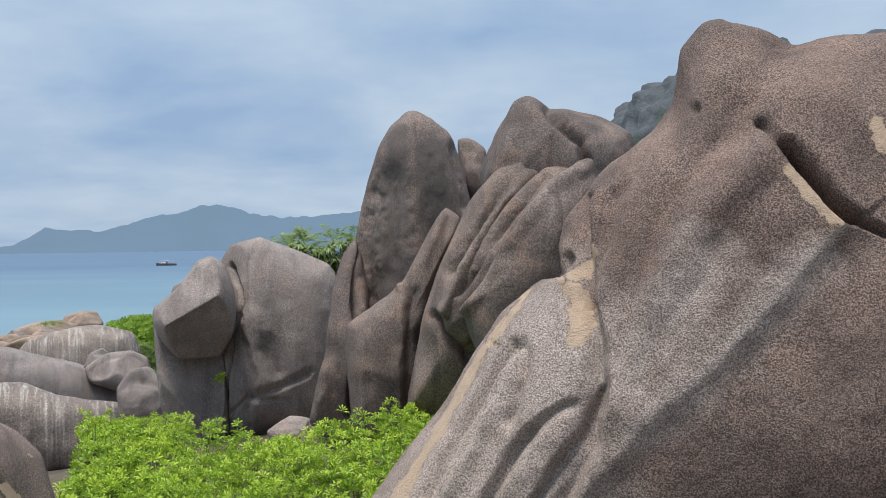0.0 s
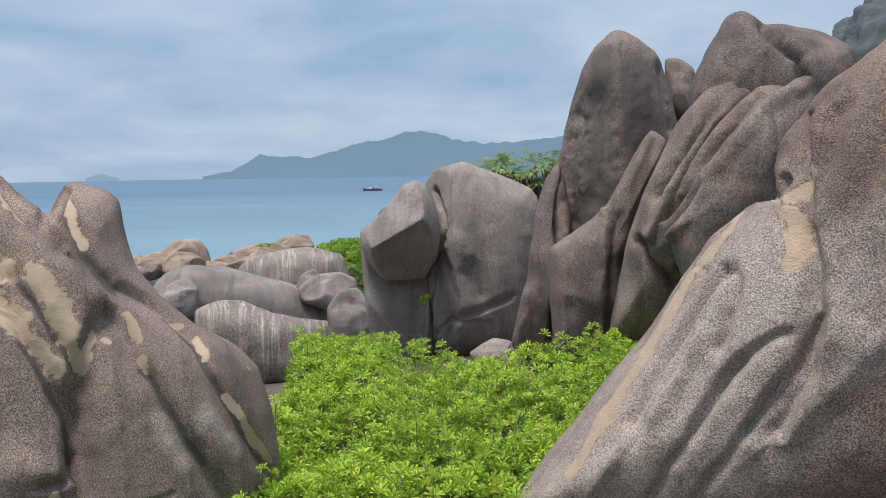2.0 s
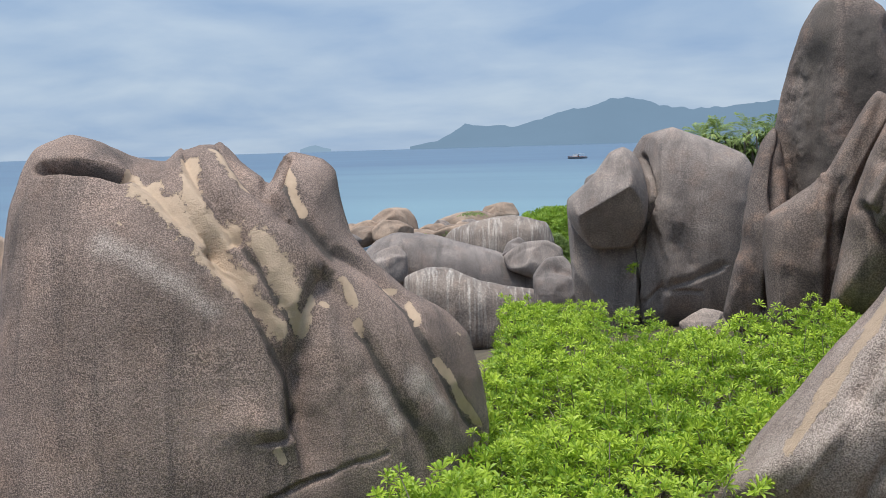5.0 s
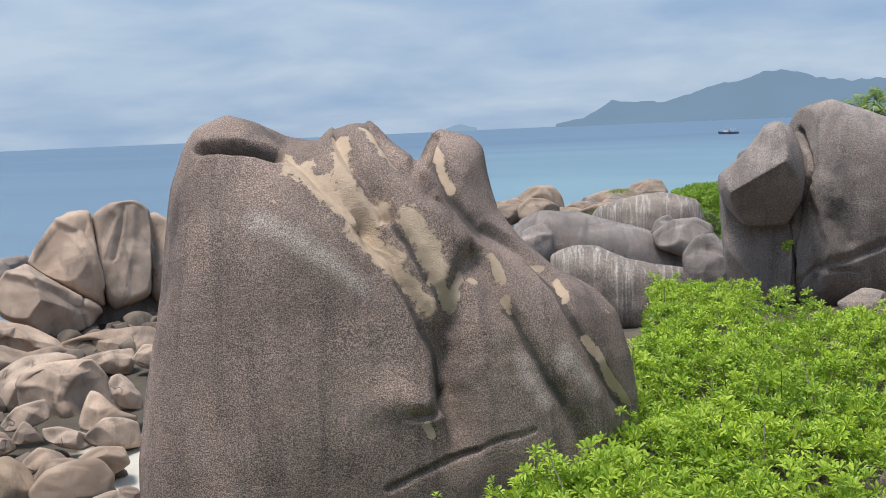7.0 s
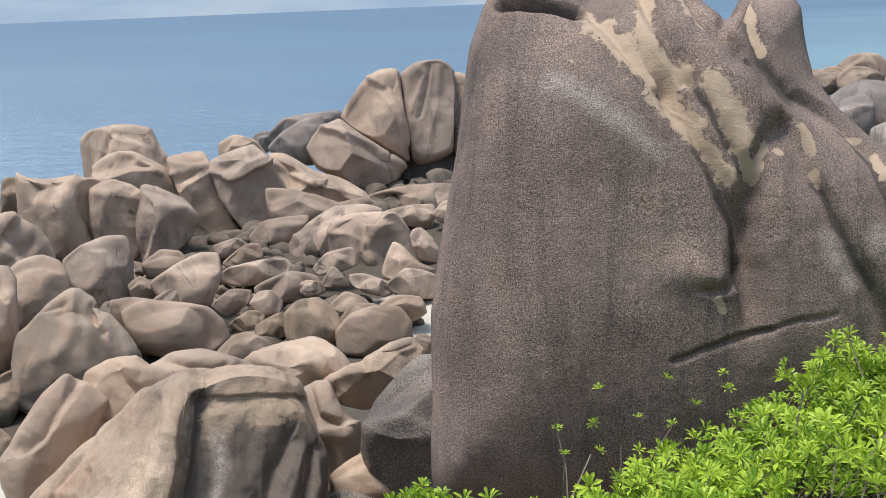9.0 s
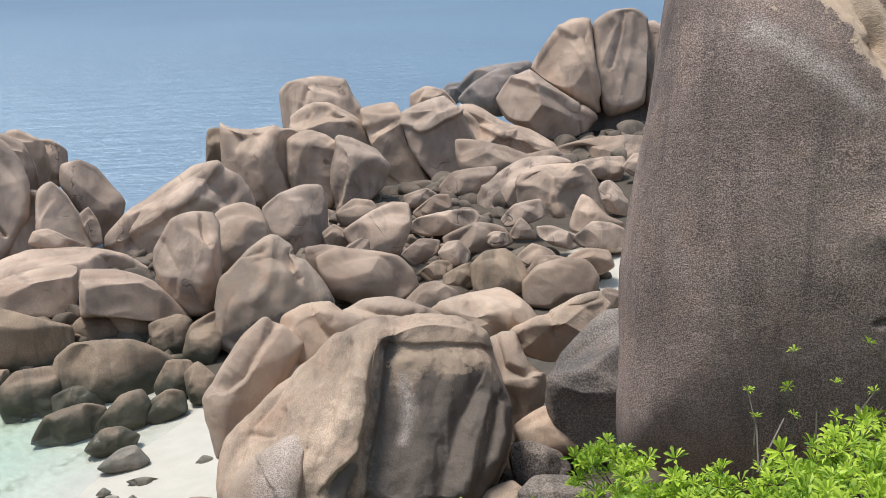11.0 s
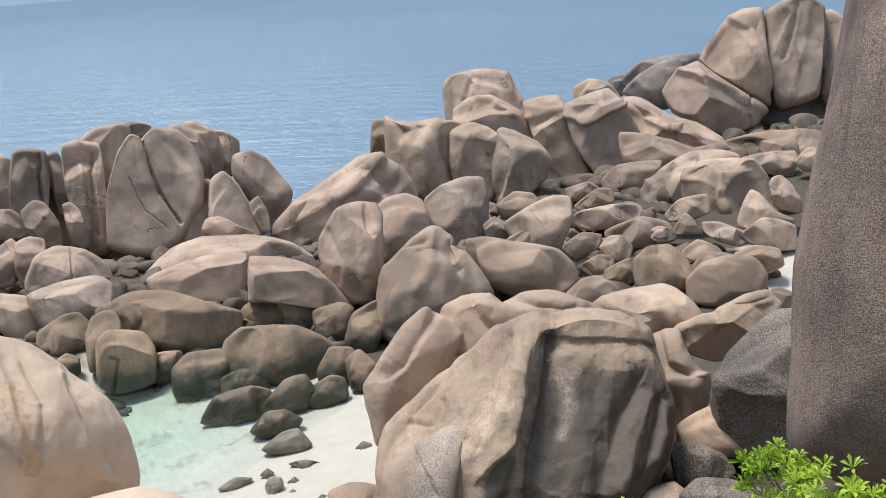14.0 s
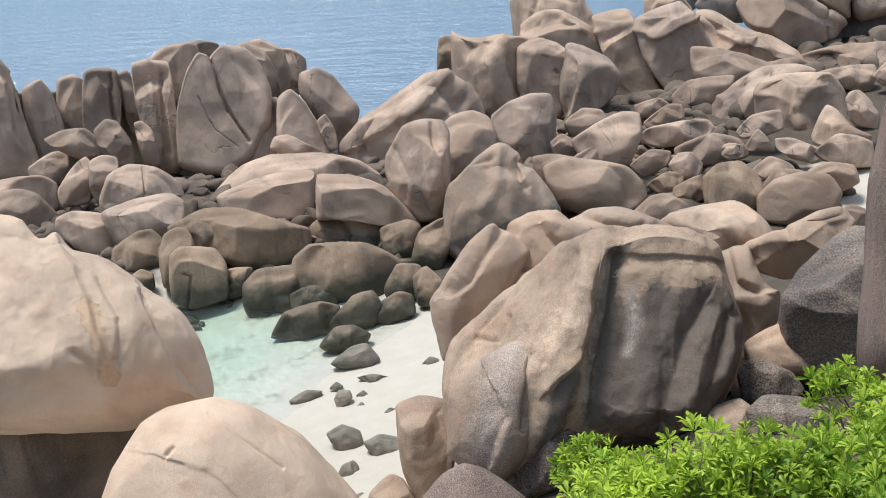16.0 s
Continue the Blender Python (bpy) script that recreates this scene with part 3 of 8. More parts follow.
xy, quads = polar_sheet(np.concatenate([[0.05], np.linspace(0.7, 60, 150), np.geomspace(62, 4900, 60)]), 300)
gz = ground_z(xy[:, 0], xy[:, 1])
gz = gz + 0.10 * fbm(np.column_stack([xy * 0.5, xy[:, 0] * 0]), 3, 4) * np.clip(np.hypot(xy[:, 0], xy[:, 1]) / 6, 0, 1)
ground_me = mesh_of("ground", np.column_stack([xy, gz]), quads, SAND)
# sand lies in the cove, in two pockets of the rubble and on the sea bed
sandy = np.zeros(len(xy))
for sx, sy, sr in ((-19.5, 5.5, 6.5), (-24, 4.5, 5.5), (-22.5, 22, 2.6), (-24.5, 18.6, 1.6), (-14.5, 12.8, 2.0), (-15, 2, 4.5)):
    sandy = np.maximum(sandy, np.clip(1.5 - np.hypot(xy[:, 0] - sx, xy[:, 1] - sy) / sr, 0, 1))
set_attr(ground_me, "sandy", np.maximum(sandy, np.clip(-gz * 1.5 - 0.5, 0, 1)))
ground = tagged(new("ground", ground_me), "white sand beach and brown hillside soil", "ground", kind="structure")
xy, quads = polar_sheet(np.concatenate([[8], np.linspace(12, 60, 70), np.geomspace(62, 4950, 70)]), 240)
sea_me = mesh_of("sea", np.column_stack([xy, np.zeros(len(xy))]), quads, WATER)
set_attr(sea_me, "deep", np.clip(-ground_z(xy[:, 0], xy[:, 1]) / 2.2, 0, 1))
set_attr(sea_me, "lagoon", np.clip(1.3 - np.hypot(xy[:, 0], xy[:, 1]) / 480, 0, 1) * np.clip((np.degrees(np.arctan2(xy[:, 0], xy[:, 1])) + 42) / 18, 0.25, 1))
tagged(new("water", sea_me), "calm blue-green sea, clear and pale over the sand", "sea", kind="structure")


# ---- boulders ----
boulder(3.42, 12.89, 8.70, -14.9, -5.6, (-5.48, -3.44, -4.98, -2.73, -4.30, -1.83, -3.98, -1.40, -3.43, -0.71, -2.94, 0.04, -2.67, 0.44, -2.26, 0.78, -1.94, 0.90, -1.99, 1.18, -1.92, 1.52, -1.65, 1.88, -1.39, 2.17, -0.92, 2.53, -0.66, 2.88, -0.56, 3.48, -0.33, 3.78, -0.11, 3.84, 0.24, 3.73, 0.79, 3.53, 1.28, 3.55, 1.75, 3.51, 2.72, 3.09, 3.22, 1.65, 3.31, -0.44, 2.82, -2.20, 0.56, -2.70, -2.58, -3.49),
        2.6, 3.5, 2.6, 235, "massif", "huge coarse grey-brown granite massif with a deep dark crack", grit=0.05, rough=0.2, facets=0, flute=(56, 1.1, 0.035),
        cuts=[("v", (0.16, 0.07), 0.09, (-2.22, 0.01, -2.64, -0.90, -3.18, -1.96, -3.84, -2.83)), ("v", (0.14, 0.08), 0.10, (-1.96, -0.84, -2.56, -1.76, -3.07, -2.62)), ("v", (0.12, 0.07), 0.09, (-1.70, -1.13, -2.14, -1.82, -2.62, -2.61)), ("c", (0.2, 0.2), 0.08, (-2.43, -0.66, -2.98, -1.60, -3.59, -2.51)), ("v", (0.16, 0.05), 0.5, (0.48, 1.97, 0.66, 1.74, 0.85, 1.48, 1.09, 1.24)), ("v", (0.1, 0.05), 0.2, (0.21, 2.35, 0.35, 2.13, 0.48, 1.97, 0.66, 1.74, 1.09, 1.24, 1.39, 1.11)), ("c", (0.25, 0.7), 0.09, (1.09, 1.22, 0.79, 0.96, 0.53, 0.72, 0.21, 0.32, 0.00, 0.10, -0.53, -0.44, -1.07, -0.94, -1.58, -1.47)), ("v", (0.14, 0.3), 0.24, (-1.50, 1.64, -1.54, 1.05, -1.51, 0.56, -1.37, 0.10, -1.35, -0.46, -1.40, -0.95, -1.63, -1.47)), ("v", (0.25, 0.12), 0.12, (-1.18, 1.64, -1.34, 1.09, -1.47, 0.50)), ("c", (0.2, 0.15), 0.1, (-1.28, 1.63, -1.54, 1.11, -1.71, 0.70)), ("v", (0.1, 0.06), 0.26, (-2.28, 0.80, -2.09, 0.86, -1.78, 0.81, -1.73, 0.99)), ("v", (0.18, 0.1), 0.16, (-2.29, 0.06, -2.45, -0.15, -2.68, -0.57, -2.96, -1.10, -3.14, -1.54)), ("c", (0.16, 0.16), 0.08, (-2.14, 0.03, -2.34, -0.44, -2.55, -0.96, -2.83, -1.48)), ("v", (0.16, 0.12), 0.16, (-2.14, 0.02, -2.07, -0.37, -2.21, -0.71)), ("v", (0.14, 0.08), 0.10, (-1.63, -0.58, -1.98, -0.84, -2.27, -1.22, -2.47, -1.51)), ("v", (0.14, 0.08), 0.09, (-1.35, -0.49, -1.51, -0.90, -1.71, -1.19, -1.92, -1.49)), ("v", (0.03, 0.03), 0.06, (-2.80, 0.08, -2.44, 0.02)), ("v", (0.5, 0.4), 0.1, (-0.02, 2.48, -0.30, 1.89, -0.75, 1.23, -1.03, 0.55, -1.13, -0.12)), ("c", (0.4, 0.4), 0.1, (0.19, 1.99, -0.19, 1.37, -0.63, 0.76, -0.96, 0.10, -1.18, -0.56)), ("v", (0.3, 0.3), 0.07, (0.29, 1.58, -0.14, 0.92, -0.58, 0.26, -0.90, -0.39)), ("v", (0.5, 0.5), 0.16, (0.65, 3.50, 0.26, 2.68, -0.02, 2.23)), ("g", 0.04, 0.1, (-0.44, 2.50, -0.40, 2.53))],
        pale=[(0.07, (-2.61, 0.12, -3.00, -0.66, -3.43, -1.51, -3.86, -2.20)), (0.07, (0.53, 1.75, 0.70, 1.51, 0.95, 1.26)), (0.09, (-2.23, 0.76, -2.40, 0.34, -2.68, 0.03)), (0.08, (-2.68, 0.03, -2.96, -0.53, -3.22, -1.07, -3.57, -1.64)), (0.05, (-1.47, 1.04, -1.66, 0.77)), (0.1, (-1.65, 0.63, -1.55, 0.32, -1.60, 0.09)), (0.03, (-1.96, 0.88, -1.74, 0.70)), (0.08, (1.32, 2.13, 1.36, 1.95))],
        frost=[(0.7, (-1.93, 0.33, -2.27, -0.38, -2.61, -0.96, -3.10, -1.57)), (0.7, (-1.65, -0.13, -1.87, -0.70, -2.21, -1.21)), (0.24, (0.73, 0.85, 0.16, 0.27, -0.47, -0.39, -1.02, -0.89)), (0.3, (-0.25, 0.87, -0.79, 0.10, -1.07, -0.45)), (0.9, (-2.46, -0.45, -3.01, -1.39, -3.69, -2.33, -4.18, -2.89)), (0.9, (-1.88, -0.41, -2.46, -1.42, -3.06, -2.56)), (0.7, (-1.74, -1.23, -2.14, -1.94, -2.51, -2.59))],
        # shade painted below the crest and in the crack, pocket and crease
        dark=[(0.05, (0.51, 1.92, 0.71, 1.65, 1.09, 1.24)), (0.03, (1.05, 1.20, 0.53, 0.76, 0.06, 0.19)), (0.04, (-2.25, 0.82, -1.79, 0.80)), (0.05, (-1.46, 0.44, -1.36, -0.02, -1.35, -0.46))])
boulder(2.67, 25.30, 11.70, -6.0, 3.8, (-1.77, -0.03, -1.36, 0.87, -0.89, 1.50, -0.50, 1.58, 0.01, 1.39, 0.97, 1.19, 1.70, 0.79, 1.85, -0.05, 0.94, -1.32, -0.36, -1.56, -1.52, -1.02),
        2, 2, 2.4, 82, "fluted", "pinkish fluted granite crest rising behind the shrubs", rough=0.55, facets=0, flute=(62, 0.8, 0.06),
        cuts=[("g", 0.12, 0.3, (-0.15, 1.38, 0.01, 1.04, 0.54, 0.59, 0.71, -0.02)), ("r", 0.3, 0.2, (-0.68, 1.46, -1.05, 0.39, -1.45, -0.35))])
boulder(0.74, 23.97, 8.99, -1.8, -2.4, (-1.55, -2.76, -1.37, -1.54, -1.11, -0.31, -0.73, 0.73, -0.15, 1.89, 0.48, 2.63, 1.22, 2.80, 1.70, 1.99, 1.18, 0.64, 0.67, -0.58, 0.03, -2.05, -0.59, -2.84),
        1.6, 2, 2.4, 135, "fluted", "steep grey granite slab cut by diagonal flutes", rough=0.55, facets=0, flute=(62, 1.2, 0.12),
        cuts=[("r", 0.15, 0.25, (-0.65, -0.42, 0.08, 1.09, 1.06, 2.55)), ("g", 0.12, 0.3, (-0.83, -0.54, -0.54, -1.00, -0.19, -1.48)), ("g", 0.12, 0.25, (-0.52, 0.40, 0.32, 1.68, 1.20, 2.70))])
boulder(1.26, 22.96, 9.81, -3.1, -0.5, (-1.32, -1.18, -1.08, -0.85, -0.59, 0.09, 0.14, 1.09, 0.85, 1.72, 1.44, 1.71, 1.31, 1.01, 0.59, 0.07, -0.13, -0.63, -0.50, -1.81, -0.86, -1.98, -1.21, -1.68),
        1.1, 2, 2.4, 92, "fluted", "leaning granite fin with a rounded edge", rough=0.55, facets=0, flute=(60, 1.2, 0.08),
        cuts=[("g", 0.1, 0.2, (-0.93, -0.83, -0.22, 0.31, 0.83, 1.57))])
boulder(1.75, 21.43, 9.62, -4.7, -1.0, (-1.35, -0.90, -0.92, -0.38, -0.46, 0.50, 0.21, 1.38, 0.77, 1.86, 1.10, 1.89, 1.31, 1.69, 1.30, 1.13, 0.74, 0.26, 0.73, -0.40, -0.27, -1.27, -0.94, -2.15, -1.26, -1.37),
        1.0, 1.6, 2.4, 108, "fluted", "leaning dark granite fin above the slab", rough=0.55, facets=0,
        cuts=[("r", 0.12, 0.15, (-1.30, -0.91, -0.56, 0.17, 0.32, 1.34, 1.09, 1.84))])
boulder(-0.74, 29.14, 10.12, 1.3, 0.3, (-1.60, -0.06, -1.34, 1.38, -0.95, 2.45, -0.60, 2.98, -0.10, 3.22, 0.45, 3.18, 0.90, 2.88, 1.20, 2.40, 1.40, 1.71, 1.58, 0.58, 1.59, -1.26, 0.78, -2.55, -0.34, -3.14, -1.34, -2.70, -1.70, -1.37),
        1.5, 2.5, 2.3, 130, "fluted", "tall rounded granite tower stained dark brown", rough=0.3, facets=0,
        cuts=[("g", 0.55, 0.35, (-0.61, 1.44, -0.53, -0.77)), ("r", 0.5, 0.25, (-0.01, 3.14, 0.06, 1.28, -0.20, -0.77)), ("g", 0.2, 0.25, (1.17, 2.39, 1.40, 0.85)), ("g", 0.25, 0.2, (-1.17, 1.20, -1.37, -0.20, -1.30, -1.47))],
        dark=[(0.5, (-0.68, 1.59, -0.81, -0.07, -0.60, -1.47)), (0.35, (0.46, 2.23, 0.53, 0.85)), (0.3, (-0.35, 2.56, -0.41, 1.71))])
boulder(-2.55, 27.91, 7.27, 5.0, -5.5, (-0.28, 1.53, -0.00, 2.52, 0.31, 2.96, 0.48, 2.51, 0.62, 1.37, 0.55, -0.04, 0.47, -1.59, 0.27, -2.16, -0.57, -2.10, -0.92, -1.72, -0.78, -1.03, -0.50, -0.04),
        1.2, 2, 2.4, 106, "fluted", "narrow granite flank beside the tower", rough=0.55, facets=0, flute=(80, 1.5, 0.08),
        cuts=[("g", 0.12, 0.3, (0.35, 2.85, 0.27, 2.03, 0.37, 0.65, 0.12, -1.55))])
boulder(-1.13, 26.03, 7.66, 2.3, -5.0, (-1.19, 0.42, -0.61, 0.88, 0.15, 1.46, 0.78, 2.61, 1.21, 3.21, 1.57, 2.92, 1.28, 2.22, 0.91, 1.32, 0.66, 0.16, 0.54, -1.14, 0.54, -2.18, -0.60, -2.27, -1.05, -2.01, -1.21, -0.63),
        1.3, 1.6, 2.4, 124, "fluted", "pointed grey granite slab leaning on the tower", rough=0.55, facets=0, flute=(85, 1.2, 0.025),
        cuts=[("r", 0.14, 0.12, (0.13, 1.23, 0.10, -0.22, 0.06, -1.87)), ("g", 0.16, 0.14, (0.39, 1.15, 0.27, -0.22, 0.23, -1.61)), ("r", 0.1, 0.06, (1.13, 2.93, 0.63, 1.97, 0.13, 1.23))])
boulder(0.87, 31.06, 12.12, -1.8, 4.0, (-0.42, 0.82, -0.06, 0.90, 0.37, 0.56, 0.38, -0.33, 0.03, -1.21, -0.26, -0.60),
        0.8, 1, 2.4, 41, "fluted", "brown boulder wedged behind the tower")
boulder(-7.24, 32.31, 8.09, 12.5, -3.2, (-1.29, 0.16, -0.57, 0.74, -0.05, 1.49, 0.37, 1.65, 0.71, 1.44, 0.95, 0.88, 1.08, 0.04, 0.97, -0.64, 0.59, -1.31, 0.08, -1.33, -0.60, -1.32, -1.02, -0.86, -1.30, -0.35),
        2.4, 2, 2.4, 52, "coarse2", "grey granite block perched on the split boulder", rough=0.5, planes=[(-0.45, -0.7, 0.5, 0.2), (0.15, -0.78, -0.6, 0.3)], facets=0)
boulder(-5.23, 34.14, 7.08, 8.6, -4.8, (-1.85, 2.20, -1.38, 2.99, -0.47, 3.18, 0.57, 2.83, 1.61, 2.32, 1.89, 1.79, 1.93, 0.04, 1.75, -1.70, 1.22, -2.92, -0.52, -3.10, -1.49, -2.93, -1.82, -1.33, -1.76, -0.27, -1.72, 0.61, -1.80, 1.49),
        2.2, 3, 2.6, 105, "coarse2", "big rounded grey granite boulder split by a cleft", rough=0.55, planes=[(-0.75, -0.6, 0.25, 0.14)], facets=0,
        cuts=[("v", (0.14, 0.1), 0.35, (-1.39, 2.29, -1.03, 1.66, -0.99, 1.07, -1.35, 0.07, -1.50, -0.95, -1.61, -2.09)), ("c", (0.7, 0.25), 0.22, (-0.88, 0.48, -0.61, -0.43, -0.48, -1.27, -0.75, -2.29)), ("v", (0.3, 0.12), 0.16, (-0.73, -1.61, 0.01, -1.47, 0.92, -1.08)), ("v", (0.5, 0.4), 0.14, (-0.31, -0.27, 0.02, -0.94)), ("c", (0.5, 0.8), 0.15, (-0.46, 2.98, -0.71, 1.74, -0.47, 0.39)), ("v", (0.1, 0.1), 0.12, (-1.38, -2.11, -0.95, -1.64, 0.34, -1.78))])
boulder(-7.62, 33.05, 5.84, 12.9, -6.9, (-1.13, 1.92, -0.66, 1.74, -0.05, 1.55, 0.83, 1.45, 1.07, 0.48, 1.02, -1.61, 0.08, -1.77, -0.70, -1.59, -0.98, -0.36),
        1.6, 2, 2.4, 61, "coarse2", "lower granite block below the cleft", rough=0.55, planes=[(0, -1, 0.1, 0.35)], facets=2)
boulder(-4.32, 31.41, 4.56, 7.7, -9.7, (-0.81, 0.15, -0.16, 0.56, 0.40, 0.48, 0.72, 0.03, 0.64, -0.46, -0.49, -0.47),
        0.5, 0.57, 2.4, 27, "coarse2", "low dark boulder at the big boulder's foot")
boulder(-2.98, 30.53, 4.53, 5.4, -10.1, (-0.52, 0.07, -0.05, 0.31, 0.41, 0.21, 0.49, -0.23, -0.44, -0.24),
        0.31, 0.34, 2.4, 19, "coarse2", "small grey boulder at the tower's foot")
boulder(-19.30, 58.80, 4.09, 18.1, -5.4, (-3.38, 0.43, -2.89, 1.12, -1.76, 1.57, 0.47, 1.81, 2.38, 1.41, 2.84, 0.28, 2.63, -1.63, -0.25, -1.88, -2.15, -1.20),
        2.5, 2.15, 2.4, 57, "streaked", "low granite mound with pale run-off streaks", rough=0.6, facets=0, flute=(90, 0.45, 0.18))
boulder(-18.23, 48.48, 3.71, 20.6, -6.9, (-4.49, 1.00, -3.94, 1.78, -3.01, 2.18, -1.42, 2.11, 0.16, 1.67, 1.75, 1.22, 3.21, 0.51, 4.25, -0.59, 4.48, -1.94, 1.92, -2.13, -0.72, -1.51, -2.82, -0.91),
        2.5, 2.55, 2.4, 100, "coarse2", "long sloping grey granite back", rough=0.6, facets=0)
boulder(-15.44, 42.96, 3.02, 19.7, -8.7, (-2.92, 1.43, -1.98, 1.87, -1.04, 1.85, 0.13, 1.27, 1.54, 0.95, 2.73, 0.79, 3.30, -0.05, 2.42, -1.44, -0.42, -1.82, -2.04, -0.83, -2.88, 0.37),
        1.8, 2.02, 2.4, 77, "streaked", "dark granite mound with white run-off streaks", rough=0.6, facets=0, flute=(90, 0.8, 0.12))
boulder(-14.24, 47.82, 4.69, 16.5, -6.0, (-1.44, 0.17, -0.53, 0.79, 0.51, 0.85, 1.22, 0.45, 1.25, -0.53, -0.05, -0.89, -1.20, -0.48),
        0.85, 0.95, 2.4, 30, "coarse2", "rounded grey boulder on the shore")
boulder(-15.43, 48.54, 5.00, 17.6, -5.6, (-0.62, -0.37, -0.34, 0.36, 0.22, 0.66, 0.61, 0.26, 0.11, -0.65),
        0.44, 0.49, 2.4, 16, "coarse2", "small rounded shore boulder on the shore")
boulder(-11.39, 41.22, 4.10, 15.4, -7.8, (-0.96, 0.68, -0.44, 1.42, 0.23, 1.52, 0.66, 0.87, 1.03, -0.69, 0.62, -1.34, -0.49, -1.32, -0.87, -0.43),
        0.94, 1.06, 2.4, 37, "coarse2", "pinkish egg-shaped boulder on the shore",
        cuts=[("g", 0.1, 0.15, (-0.00, 0.87, 0.65, 0.64))])
boulder(-12.18, 37.76, 3.68, 17.8, -9.0, (-0.49, -0.04, -0.15, 0.42, 0.36, 0.25, 0.45, -0.27, -0.21, -0.36),
        0.32, 0.36, 2.4, 16, "coarse2", "small round grey boulder behind the shrubs")
boulder(-20.20, 44.51, 4.55, 24.4, -6.3, (-1.11, 0.23, -0.11, 0.90, 0.52, 1.13, 0.95, 0.53, 0.91, -0.59, -0.17, -1.05, -1.02, -0.52),
        0.81, 0.91, 2.4, 25, "coarse2", "dark boulder in the gap")
boulder(-42.41, 95.97, 2.73, 23.8, -3.9, (-2.51, -0.69, -2.20, 0.48, -1.12, 1.31, -0.05, 1.49, 1.28, 1.35, 2.05, 0.52, 2.32, -1.10, -0.14, -1.40),
        1.49, 1.67, 2.6, 26, "weather", "pale shore boulder by the sea")
boulder(-43.14, 91.21, 2.46, 25.3, -4.2, (-1.85, -0.30, -1.07, 0.54, 0.22, 0.92, 1.47, 0.36, 1.43, -0.67, -0.60, -0.71),
        0.91, 1.02, 2.4, 19, "weather", "low grey shore boulder by the sea")
boulder(-39.80, 89.43, 2.41, 24.0, -4.4, (-1.83, 0.25, -0.82, 1.13, 0.67, 0.98, 1.89, 0.29, 1.60, -0.96, -1.62, -0.85),
        1.13, 1.28, 2.6, 22, "weather", "pale flat shore boulder on the shore")
boulder(-39.48, 107.87, 1.64, 20.1, -4.1, (-4.05, -0.54, -2.90, 0.62, -0.82, 1.28, 1.54, 1.46, 3.01, 0.95, 3.26, -1.02, -1.19, -1.32),
        1.75, 1.97, 2.6, 36, "weather", "low pale rock ledge by the sea")
boulder(-31.55, 84.15, 2.60, 20.5, -4.7, (-3.00, -0.02, -0.67, 0.75, 1.64, 0.88, 3.01, 0.05, 0.67, -0.81, -2.10, -0.74),
        1.18, 1.33, 2.6, 38, "weather", "low weathered ledge on the shore")
boulder(-37.16, 111.92, 2.44, 18.3, -3.6, (-2.31, -0.49, -1.55, 0.83, 0.16, 1.28, 1.50, 1.13, 2.20, -0.11, 1.02, -1.18, -1.11, -1.13),
        1.29, 1.45, 2.6, 21, "weather", "pale upright shore boulder on the shore")
